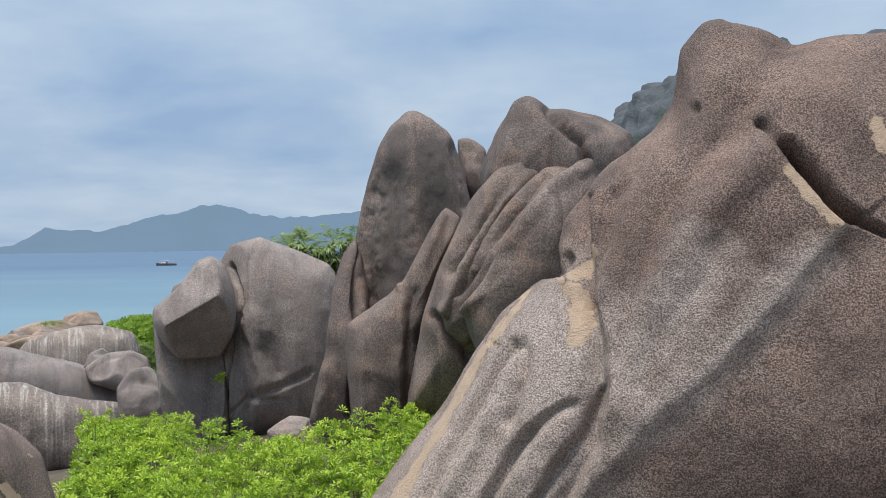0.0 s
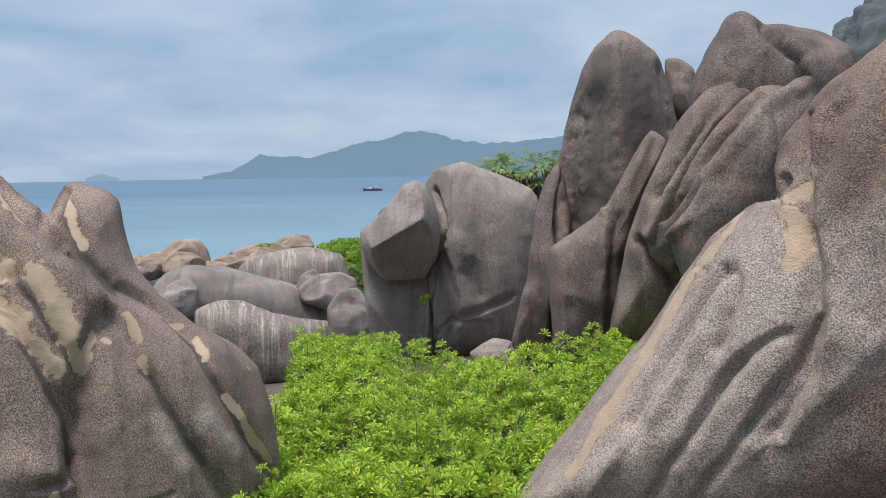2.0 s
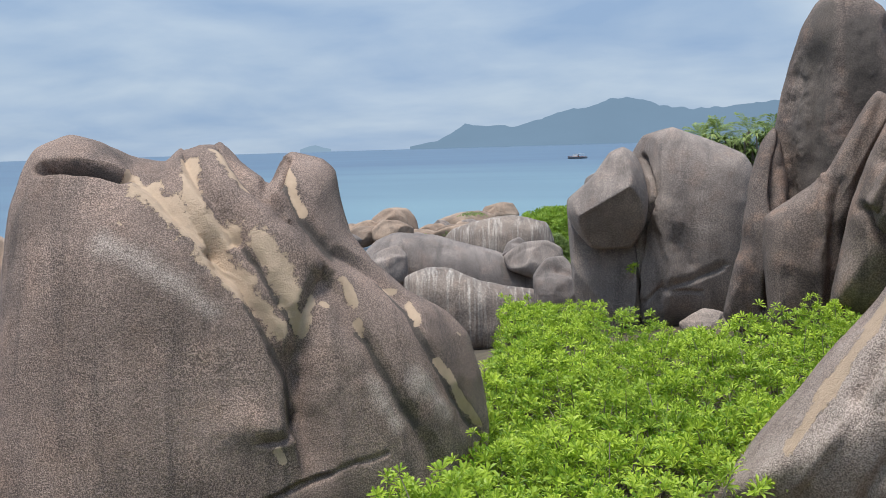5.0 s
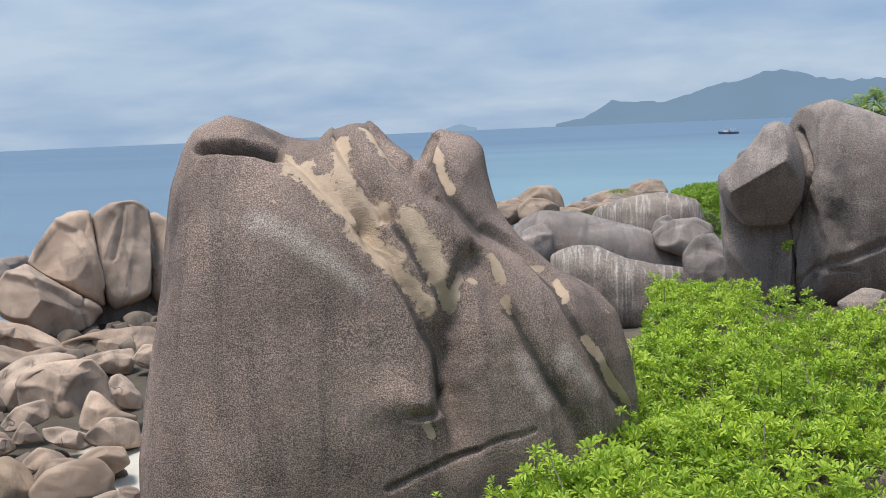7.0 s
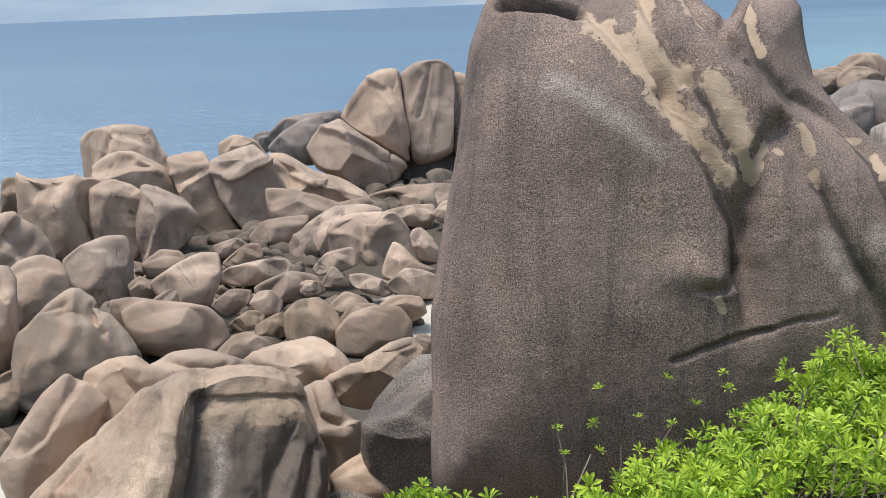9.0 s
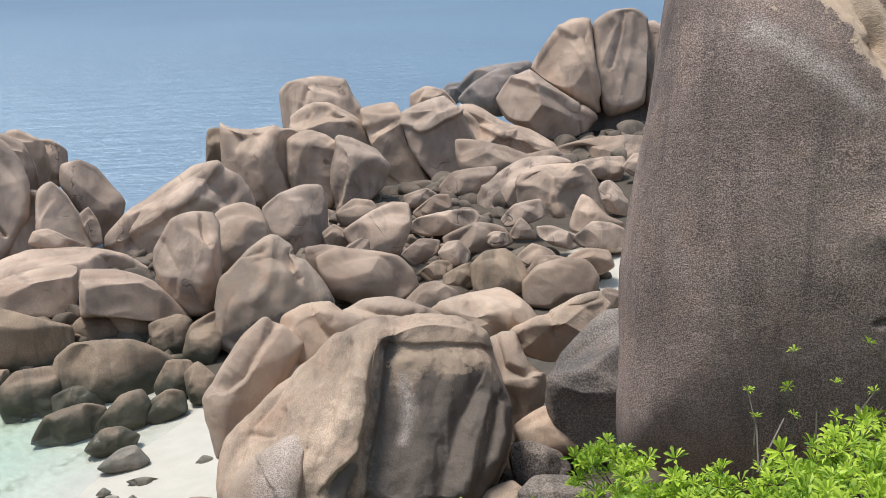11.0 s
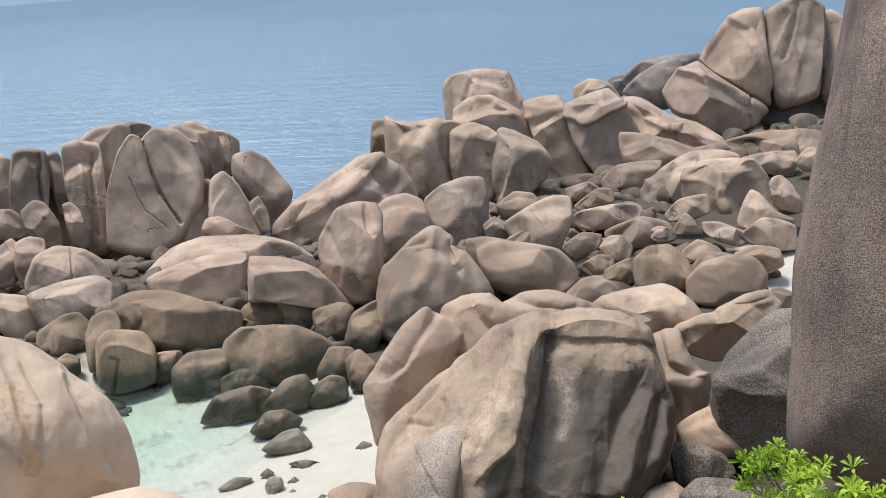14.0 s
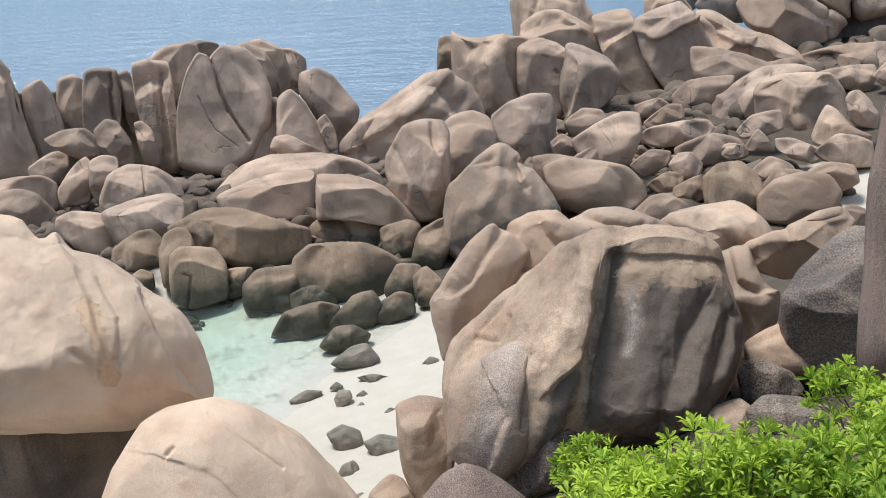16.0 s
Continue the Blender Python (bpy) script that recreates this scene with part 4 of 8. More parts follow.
boulder(-8.11, 12.32, 7.17, 33.3, -10.7, (-2.86, -3.87, -2.95, -2.40, -2.97, -1.40, -2.86, -0.55, -2.62, 0.73, -2.46, 2.05, -2.26, 2.60, -2.10, 2.85, -1.69, 3.01, -1.33, 2.91, -0.97, 2.73, -0.53, 2.64, -0.34, 2.81, -0.15, 2.82, 0.19, 2.88, 0.44, 2.59, 0.76, 2.34, 0.92, 2.60, 1.10, 2.71, 1.49, 2.61, 1.65, 2.44, 1.70, 2.07, 1.81, 1.61, 2.08, 1.22, 2.51, 0.82, 3.02, 0.50, 3.30, 0.18, 3.45, -0.42, 3.50, -1.06, 3.43, -1.68, 3.24, -2.76, 2.72, -3.80, -0.23, -4.42),
        2.6, 2.6, 2.5, 235, "coarse", "large coarse grey-brown boulder with tan mineral streaks", grit=0.035, rough=0.16, facets=0,
        cuts=[("v", (0.08, 0.16), 0.5, (-1.89, 2.41, -1.59, 2.40, -1.28, 2.32, -0.96, 2.22)), ("v", (0.5, 0.1), 0.14, (-0.86, 2.23, -0.50, 1.79, -0.00, 1.28)), ("v", (0.6, 0.1), 0.26, (-0.00, 1.28, 0.35, 0.74, 0.57, 0.22, 0.76, -0.30, 0.83, -0.80)), ("v", (0.16, 0.16), 0.09, (0.33, 1.40, 0.61, 0.92, 0.85, 0.46, 0.92, 0.14)), ("v", (0.3, 0.22), 0.16, (1.18, 0.91, 1.01, 0.45, 0.89, -0.05, 0.83, -0.61)), ("v", (0.12, 0.35), 0.15, (1.33, 0.94, 1.63, 0.33, 1.92, -0.24, 2.23, -0.78, 2.50, -1.30)), ("v", (0.10, 0.3), 0.12, (0.87, 2.26, 1.07, 1.68, 1.40, 1.26, 1.91, 0.99, 2.30, 0.62, 2.47, 0.12, 2.72, -0.43, 3.12, -1.01)), ("v", (0.25, 0.1), 0.2, (0.74, 2.04, 0.87, 2.26, 0.96, 2.49)), ("v", (0.22, 0.12), 0.14, (-0.31, 2.71, -0.22, 2.23, 0.02, 1.83, 0.26, 1.44)), ("v", (0.12, 0.3), 0.14, (0.17, 2.74, 0.38, 2.20, 0.60, 1.93, 0.81, 1.72)), ("c", (0.3, 0.3), 0.08, (0.06, 2.56, 0.30, 1.98, 0.78, 1.44, 1.16, 1.04)), ("r", 0.22, 0.09, (0.27, -0.64, 0.61, -0.74)), ("v", (0.2, 0.06), 0.12, (0.48, -0.87, 0.73, -0.85, 0.84, -0.68)), ("v", (0.05, 0.07), 0.12, (0.16, -1.65, 0.51, -1.51, 0.86, -1.38, 1.19, -1.30)), ("v", (0.04, 0.04), 0.05, (1.19, -1.30, 1.52, -1.20, 1.86, -1.10)), ("v", (0.5, 0.5), 0.1, (0.94, -0.06, 0.96, -0.69, 1.00, -1.19))],
        pale=[(0.16, (-0.69, 1.99, -0.44, 1.76, -0.12, 1.59, 0.20, 1.47)), (0.17, (-0.41, 1.72, -0.00, 1.34, 0.30, 0.94)), (0.11, (0.30, 0.94, 0.53, 0.60, 0.68, 0.37)), (0.12, (0.53, 1.40, 0.72, 1.05, 0.85, 0.72)), (0.07, (0.85, 0.72, 0.94, 0.39)), (0.1, (-0.22, 2.50, -0.23, 1.99, -0.12, 1.62)), (0.05, (0.06, 2.62, 0.24, 2.13, 0.44, 2.00)), (0.06, (-0.90, 2.27, -0.69, 1.99)), (0.045, (1.47, 0.91, 1.59, 0.60)), (0.035, (1.64, 0.39, 1.70, 0.21)), (0.05, (1.10, 0.74, 0.98, 0.32)), (0.035, (1.23, 0.64, 1.27, 0.60)), (0.03, (2.60, -0.09, 2.84, -0.51, 3.18, -0.99)), (0.03, (2.34, 0.62, 2.44, 0.36)), (0.03, (2.09, 0.81, 2.21, 0.78)), (0.045, (0.94, 2.31, 1.00, 1.94, 1.08, 1.72)), (0.05, (0.60, -0.94, 0.69, -1.07)), (0.02, (2.97, 0.16, 3.01, 0.13)), (0.02, (-1.00, 1.58, -0.97, 1.55))],
        frost=[(0.14, (-1.21, 1.35, -0.71, 1.12, -0.28, 0.84, -0.04, 0.63)), (0.12, (1.77, -0.36, 2.02, -0.76)), (0.12, (2.27, -0.26, 2.61, -0.75))],
        # dark bands down the valleys; the last line paints the lip's shadow
        dark=[(0.045, (0.34, 0.64, 0.57, 0.16, 0.76, -0.36, 0.81, -0.68)), (0.03, (0.39, 1.33, 0.64, 0.85, 0.90, 0.33)), (0.04, (1.65, 0.26, 1.95, -0.31, 2.26, -0.84)), (0.03, (1.96, 0.88, 2.31, 0.55, 2.53, -0.01, 2.79, -0.57, 3.07, -0.97)), (0.05, (0.88, 2.14, 1.07, 1.65, 1.40, 1.22)), (0.05, (-1.85, 2.40, -1.56, 2.40, -1.02, 2.24))])
boulder(-38.68, 33.18, 3.08, 49.5, -7.6, (-2.13, 0.55, -1.62, 1.30, -0.55, 1.82, 0.44, 1.00, 1.69, 0.02, 2.51, -0.36, 2.02, -1.17, 0.56, -1.57, -0.71, -0.98, -1.72, -0.38),
        2.2, 1.76, 2.6, 52, "smooth", "tan granite block wedged under a split stack", rough=0.8, planes=[(-0.5, -0.8, 0.3, 0.25), (0.4, -0.8, -0.4, 0.25)], facets=3,
        cuts=[("c", (0.4, 0.3), 0.25, (-1.53, 1.50, -0.40, 1.15, 1.03, 0.34, 2.38, -0.60)), ("v", (0.06, 0.06), 0.2, (1.59, 0.02, 1.69, -1.23))])
boulder(-38.69, 35.03, 4.99, 48.0, -5.4, (-1.87, -0.12, -0.81, 1.45, 0.01, 2.01, 0.93, 1.98, 1.04, 0.46, 1.27, -2.32, 0.33, -2.01, -0.68, -1.12),
        1.8, 1.49, 4, 47, "smooth", "pale split granite block leaning on its twin", rough=0.8, planes=[(-0.4, -0.85, 0.3, 0.35)], facets=3,
        cuts=[("c", (0.5, 0.3), 0.2, (-0.47, 1.59, 0.37, 1.03, 0.83, -0.22, 1.18, -1.49))])
boulder(-37.35, 36.89, 5.00, 45.5, -5.3, (-1.27, 1.73, -0.40, 2.27, 0.66, 2.28, 1.25, 1.76, 1.17, -0.20, 1.02, -2.05, -0.48, -2.66, -0.91, -2.19, -1.19, -0.11),
        1.9, 1.66, 4, 55, "smooth", "tall pale granite block split from its twin", rough=0.8, planes=[(0.1, -0.97, 0.15, 0.35)], facets=3,
        cuts=[("v", (0.12, 0.3), 0.12, (0.18, 1.98, -0.02, 0.89, -0.40, -0.31)), ("c", (0.3, 0.3), 0.07, (0.58, 1.95, 0.45, 0.38, -0.18, -1.80))])
boulder(-36.29, 38.53, 4.50, 43.3, -5.9, (-0.99, 2.32, -0.47, 2.50, 0.06, 2.04, 0.97, 0.92, 1.04, -1.76, -0.29, -2.32, -0.81, -1.61, -0.81, 0.51),
        1.28, 1.44, 2.8, 53, "smooth", "narrow granite block at the stack's side")
boulder(-37.55, 37.62, 0.82, 45.1, -9.7, (-3.28, -0.06, -1.57, 0.98, 0.66, 1.71, 2.29, 1.10, 2.48, -1.12, 0.54, -1.45, -2.21, -1.07),
        1.2, 1.81, 2.4, 61, "weather", "shaded boulder under the stack")
boulder(-47.09, 37.27, 3.37, 51.8, -6.2, (-2.30, -0.20, -1.33, 0.81, 0.51, 1.02, 1.73, 1.11, 2.28, 0.02, 0.37, -1.10, -1.16, -1.17),
        1.23, 1.39, 2.4, 44, "coarse2", "grey boulder behind the tan blocks")
boulder(-50.15, 36.43, 2.72, 54.2, -6.6, (-0.78, -0.02, -0.27, 0.58, 0.36, 0.63, 0.76, -0.27, -0.21, -0.68),
        0.52, 0.58, 2.4, 16, "coarse2", "small grey boulder behind the tan blocks")
boulder(-32.82, 24.33, 1.77, 53.7, -11.3, (-1.16, -0.03, -0.45, 0.51, 1.13, 0.61, 0.97, -0.01, 0.30, -0.64, -0.84, -0.56),
        0.65, 0.73, 2.4, 31, "weather", "low tan boulder in front of the blocks")
boulder(-44.62, 25.02, 3.44, 60.9, -7.2, (-1.95, 1.19, -1.56, 1.55, -0.76, 1.69, -0.10, 1.80, 0.67, 1.71, 1.18, 1.55, 1.44, 0.81, 1.81, 0.13, 2.31, -0.94, 1.21, -1.72, -0.88, -1.62, -1.86, -0.77, -1.96, 0.41),
        1.56, 1.76, 3, 49, "smooth", "pale rounded boulder by the sea", rough=0.8, planes=[(-0.5, -0.8, 0.25, 0.25), (0.4, -0.85, 0.3, 0.25)], facets=3,
        cuts=[("v", (0.3, 0.2), 0.18, (-0.63, 1.24, -0.89, 0.50, -1.12, 0.14)), ("c", (0.3, 0.3), 0.12, (0.97, 1.38, 1.16, 0.60, 1.50, 0.06))])
boulder(-41.42, 23.54, 2.85, 60.6, -8.4, (-1.89, 0.18, -1.66, 0.96, -0.99, 1.45, -0.15, 1.58, 0.55, 1.19, 1.25, 0.67, 1.94, -0.96, 1.29, -1.64, -0.63, -1.01, -1.69, -0.45),
        1.29, 1.45, 3, 47, "smooth", "angular tan boulder in the back row", rough=0.8, planes=[(-0.2, -0.5, 0.8, 0.25), (0.1, -1, -0.1, 0.25)], facets=3,
        cuts=[("c", (0.4, 0.2), 0.2, (-1.64, 0.94, -0.87, 1.49, -0.03, 1.28, 0.75, 0.57)), ("v", (0.2, 0.2), 0.12, (-0.76, 1.22, -1.04, 0.64))])
boulder(-39.48, 25.37, 2.10, 57.5, -9.5, (-1.32, 2.06, 0.12, 2.24, 0.43, 1.84, 0.47, 0.79, 1.10, -0.68, 1.63, -1.91, -0.13, -2.05, -0.69, -1.41, -0.84, 0.04, -1.18, 1.19),
        1.4, 1.39, 4, 52, "smooth", "upright tan slab with a pale top", rough=0.8, planes=[(0.1, -0.45, 0.9, 0.2), (0, -1, -0.1, 0.35)], facets=3,
        cuts=[("c", (0.35, 0.15), 0.16, (-1.44, 1.14, -0.63, 1.25, 0.25, 1.40)), ("v", (0.3, 0.3), 0.12, (-0.96, 1.02, -0.94, -0.28, -0.53, -1.49))])
boulder(-37.93, 26.89, 2.55, 54.8, -9.0, (-1.70, 1.31, -0.59, 1.76, 0.16, 1.94, 0.72, 1.33, 1.35, 0.00, 1.89, -1.15, 0.17, -1.93, -0.47, -1.66, -1.40, -0.26),
        1.6, 1.53, 4, 48, "smooth", "upright tan slab with dark run-off stains", rough=0.8, planes=[(-0.1, -0.45, 0.9, 0.22), (0.1, -1, -0.1, 0.35)], facets=3,
        cuts=[("c", (0.5, 0.14), 0.2, (-1.61, 0.81, -0.81, 0.42, -0.10, 0.75, 0.75, 1.14)), ("c", (0.15, 0.6), 0.15, (0.75, 1.14, 1.25, 0.02, 1.70, -1.17))])
boulder(-36.57, 29.44, 2.17, 51.3, -9.4, (-2.16, 1.90, -1.48, 1.89, -0.22, 1.00, 0.93, 0.59, 1.88, -0.05, 2.28, -0.81, 1.34, -1.48, -0.75, -1.16, -1.16, -0.54, -1.86, 0.99),
        1.5, 1.46, 2.8, 57, "smooth", "long tan slab sloping to the rubble", rough=0.8, planes=[(0.3, -0.5, 0.85, 0.3), (0, -1, -0.2, 0.3)], facets=3,
        cuts=[("c", (0.4, 0.2), 0.2, (-1.99, 1.41, -1.06, 0.75, -0.16, 0.24, 0.31, 0.49, 0.97, -0.23, 1.93, -0.61)), ("v", (0.2, 0.3), 0.15, (-0.04, 0.23, 0.04, -0.70))])
boulder(-42.04, 29.24, 3.76, 55.3, -6.8, (-0.97, 0.31, -0.18, 0.65, 0.71, 0.38, 1.19, -0.34, 0.03, -0.53, -0.88, -0.47),
        0.62, 0.7, 2.6, 25, "smooth", "pale cap boulder behind the slabs")
boulder(-45.06, 35.22, 3.20, 52.1, -6.7, (-1.85, -0.25, -0.96, 0.56, 0.06, 1.13, 1.05, 1.35, 1.44, 0.14, 0.55, -1.24, -0.87, -1.02),
        1.07, 1.2, 2.4, 33, "coarse2", "grey boulder behind the slabs")
boulder(-41.91, 0.69, 3.55, 89.6, -8.5, (-0.34, 2.98, 0.51, 2.67, 0.73, 1.95, 0.99, 1.42, 1.07, 0.02, 1.24, -1.43, 1.26, -2.25, 0.20, -2.25, -1.55, -1.72),
        1.63, 1.83, 4, 76, "smooth", "leaning tan slab in the shore wall", rough=0.7, planes=[(0.25, -1, 0.05, 0.28)], facets=3, flute=(82, 1.1, 0.06),
        cuts=[("v", (0.2, 0.1), 0.3, (0.99, 1.42, 1.00, 0.23, 1.33, -1.43)), ("c", (0.2, 0.3), 0.2, (0.62, 1.06, 0.56, -0.48, 0.91, -1.93))])
boulder(-42.26, 2.37, 2.83, 87.3, -9.4, (-0.43, 1.46, 0.22, 1.77, 0.52, 1.15, 0.67, -0.15, 0.27, -1.64, -0.64, -1.48, -0.52, 0.25),
        0.92, 1.03, 4, 48, "smooth", "narrow upright granite slab on the shore", rough=0.7, planes=[(0.25, -1, 0.05, 0.28)], facets=3, flute=(82, 1.1, 0.06))
boulder(-43.26, 3.51, 3.14, 85.9, -8.8, (-0.28, 1.20, 0.24, 1.35, 0.63, 1.04, 0.37, -0.76, 0.17, -1.37, -0.58, -1.25, -0.45, 0.42),
        0.76, 0.86, 4, 37, "smooth", "narrow upright granite slab on the shore", rough=0.7, planes=[(0.25, -1, 0.05, 0.28)], facets=3, flute=(82, 1.1, 0.06))
boulder(-42.67, 4.57, 3.20, 84.4, -8.8, (-0.43, 1.31, 0.17, 1.47, 0.78, 1.28, 0.72, 0.09, 0.31, -1.54, -0.86, -1.24),
        0.93, 1.05, 4, 41, "weather", "broad upright granite slab on the shore", rough=0.7, planes=[(0.25, -1, 0.05, 0.28)], facets=3, flute=(82, 1.1, 0.06),
        cuts=[("v", (0.15, 0.1), 0.2, (0.51, 1.16, 0.38, -0.06, 0.38, -0.58))])
boulder(-43.04, 5.67, 3.11, 83.0, -8.8, (-0.31, 1.14, 0.14, 1.18, 0.34, -0.20, 0.36, -1.06, -0.15, -1.20, -0.35, 0.33),
        0.55, 0.62, 4, 33, "smooth", "thin leaning granite slab on the shore", rough=0.7, planes=[(0.25, -1, 0.05, 0.28)], facets=3, flute=(82, 1.1, 0.06))
boulder(-40.90, 6.30, 3.05, 81.7, -9.4, (-0.64, 1.82, -0.01, 1.90, 0.67, 1.69, 0.66, 0.22, 0.47, -2.25, -0.18, -2.25, -0.62, -0.73, -0.72, 0.41),
        0.9, 1.19, 4, 59, "smooth", "tall upright granite slab with a dark side", rough=0.7, planes=[(0.25, -1, 0.05, 0.28)], facets=3, flute=(82, 1.1, 0.06),
        cuts=[("v", (0.1, 0.2), 0.25, (0.34, 1.26, 0.20, -0.13, 0.15, -1.55)), ("c", (0.2, 0.4), 0.15, (-0.03, 1.72, -0.16, 0.12, -0.11, -1.30))])
boulder(-42.91, 7.51, 4.01, 80.5, -7.6, (-0.93, 0.61, -0.27, 1.04, 0.58, 1.08, 1.00, 0.79, 0.66, -0.32, -0.11, -1.73, -0.65, -0.58),
        0.86, 0.97, 4, 39, "smooth", "rounded slab behind the wall", rough=0.7, planes=[(0.25, -1, 0.05, 0.28)], facets=3, flute=(82, 1.1, 0.06))
boulder(-39.48, 8.34, 2.82, 78.6, -9.9, (-1.06, 1.52, -0.52, 2.19, -0.11, 2.04, 0.34, 2.34, 1.07, 2.17, 1.65, 1.38, 1.81, 0.45, 1.51, -0.84, 0.72, -1.96, -0.25, -2.33, -1.39, -1.92, -1.81, -1.59, -1.60, 0.19),
        1.3, 1.88, 4, 69, "smooth", "broad cracked granite block in the shore wall", rough=0.6, planes=[(-0.1, -1, 0.1, 0.35)], facets=2,
        cuts=[("v", (0.12, 0.06), 0.3, (-0.16, 2.21, -0.01, 0.97, 0.21, -0.04, 0.74, -1.11)), ("c", (0.3, 0.5), 0.15, (1.25, 2.03, 1.64, 0.77, 1.53, -0.62)), ("v", (0.03, 0.03), 0.08, (-0.74, 0.68, -0.36, -0.56, 0.32, -1.25))])
boulder(-38.56, 9.54, 2.10, 76.6, -11.1, (-0.32, 1.18, 0.14, 1.25, 0.66, 1.14, 0.65, -0.07, 0.42, -1.17, -0.72, -1.11, -0.72, -0.30),
        0.5, 0.88, 4, 35, "smooth", "rough-faced granite slab on the shore", rough=0.7, planes=[(0.25, -1, 0.05, 0.28)], facets=3, flute=(82, 1.1, 0.06))
boulder(-37.57, 10.54, 2.09, 74.8, -11.3, (-0.61, 1.18, -0.13, 1.50, 0.35, 0.96, 0.81, -0.09, 1.15, -0.86, 0.07, -1.10, -0.86, -0.88),
        0.8, 0.94, 4, 37, "smooth", "triangular granite boulder with a broken face", rough=0.6, planes=[(0.3, -0.9, 0.2, 0.4)], facets=2)
boulder(-40.38, 12.65, 2.25, 73.0, -10.2, (-0.98, 1.31, -0.32, 1.43, 0.28, 1.06, 0.81, 0.20, 1.11, -0.33, 0.72, -1.36, 0.04, -1.61, -0.57, -0.45, -1.08, 0.58),
        0.93, 1.04, 4, 40, "smooth", "ribbed granite slab by the water", rough=0.6, planes=[(0.4, -0.8, 0.4, 0.3)], facets=2, flute=(60, 1, 0.08))
boulder(-41.74, 10.54, 3.76, 76.3, -8.1, (-1.04, 0.91, -0.52, 1.23, 0.26, 0.71, 0.56, -0.18, 0.61, -1.27, 0.13, -1.64, -0.08, -0.10),
        0.64, 0.72, 4, 38, "smooth", "granite rib standing in a row", rough=0.7, planes=[(0.25, -1, 0.05, 0.28)], facets=3, flute=(82, 1.1, 0.06))
boulder(-42.40, 11.25, 3.85, 75.6, -7.8, (-0.87, 0.89, -0.41, 1.02, 0.39, 0.49, 0.55, -0.67, 0.19, -1.62, -0.02, -0.49),
        0.57, 0.64, 4, 34, "smooth", "granite rib standing in a row", rough=0.7, planes=[(0.25, -1, 0.05, 0.28)], facets=3, flute=(82, 1.1, 0.06))
boulder(-42.86, 12.08, 3.45, 74.7, -8.2, (-0.78, 0.90, 0.03, 0.81, 0.55, 0.31, 0.36, -0.88, -0.22, -1.03, -0.37, 0.32),
        0.55, 0.62, 4, 24, "smooth", "granite rib standing in a row", rough=0.7, planes=[(0.25, -1, 0.05, 0.28)], facets=3, flute=(82, 1.1, 0.06))
boulder(-44.28, 8.81, 4.57, 79.2, -6.7, (-0.73, 0.27, -0.00, 0.38, 0.75, 0.13, 0.63, -0.34, -0.13, -0.36, -0.71, -0.13),
        0.44, 0.5, 4, 20, "weather", "flat cap stone behind the wall", rough=0.7, planes=[(0.25, -1, 0.05, 0.28)], facets=3, flute=(82, 1.1, 0.06))
boulder(-36.98, 11.39, 1.95, 73.3, -11.6, (-0.34, 0.42, -0.00, 0.68, 0.23, 0.16, 0.29, -0.59, -0.07, -0.61),
        0.33, 0.37, 4, 19, "weather", "small granite slab on the shore", rough=0.7, planes=[(0.25, -1, 0.05, 0.28)], facets=3, flute=(82, 1.1, 0.06))
boulder(-38.65, 3.13, 2.77, 86.0, -10.4, (-1.02, 0.31, -0.36, 0.51, 0.36, 0.45, 0.85, -0.07, 0.72, -0.53, -0.02, -0.54, -0.67, -0.11),
        0.57, 0.64, 2.4, 31, "weather", "lying boulder before the shore wall")
boulder(-38.51, 4.32, 2.56, 84.2, -10.7, (-0.59, 0.53, -0.15, 0.89, 0.23, 0.73, 0.56, 0.00, 0.56, -0.82, -0.18, -0.75, -0.54, -0.17),
        0.59, 0.66, 2.4, 25, "weather", "upright boulder before the shore wall")
boulder(-38.36, 5.37, 2.43, 82.6, -10.9, (-0.30, 0.84, -0.01, 0.95, 0.27, 0.40, 0.34, -0.82, -0.18, -0.84, -0.30, 0.10),
        0.46, 0.51, 2.4, 27, "weather", "thin upright boulder before the shore wall")
boulder(-39.46, 2.20, 1.90, 87.4, -11.4, (-0.72, 0.15, 0.10, 0.55, 0.62, 0.52, 0.62, -0.13, 0.25, -0.56, -0.65, -0.39),
        0.53, 0.59, 2.6, 22, "smooth", "squarish boulder in the rubble")
boulder(-38.07, 0.81, 1.42, 89.4, -12.5, (-1.18, 0.60, 0.06, 0.70, 1.02, 0.58, 1.43, 0.23, 1.31, -0.61, 0.13, -0.65, -1.42, -0.53),
        0.91, 1.02, 2.6, 45, "smooth", "flat-topped boulder in the rubble")
boulder(-36.47, 0.72, 1.31, 89.5, -13.2, (-0.97, 0.66, 0.23, 0.75, 0.84, 0.43, 1.31, -0.40, 1.04, -0.80, -0.55, -0.51, -1.32, -0.22),
        0.84, 0.94, 2.4, 46, "weather", "rounded boulder in the rubble")
boulder(-36.78, 2.75, 1.79, 86.3, -12.4, (-0.62, -0.10, 0.03, 0.67, 0.42, 0.90, 0.57, 0.58, 0.30, -0.64, -0.59, -0.66),
        0.54, 0.6, 2.6, 27, "smooth", "upright pale boulder in the rubble")
boulder(-36.48, 3.57, 2.00, 85.0, -12.1, (-0.35, 0.47, 0.10, 0.69, 0.55, 0.50, 0.47, -0.17, -0.29, -0.87, -0.49, -0.37),
        0.5, 0.56, 2.6, 25, "smooth", "upright pale boulder in the rubble")
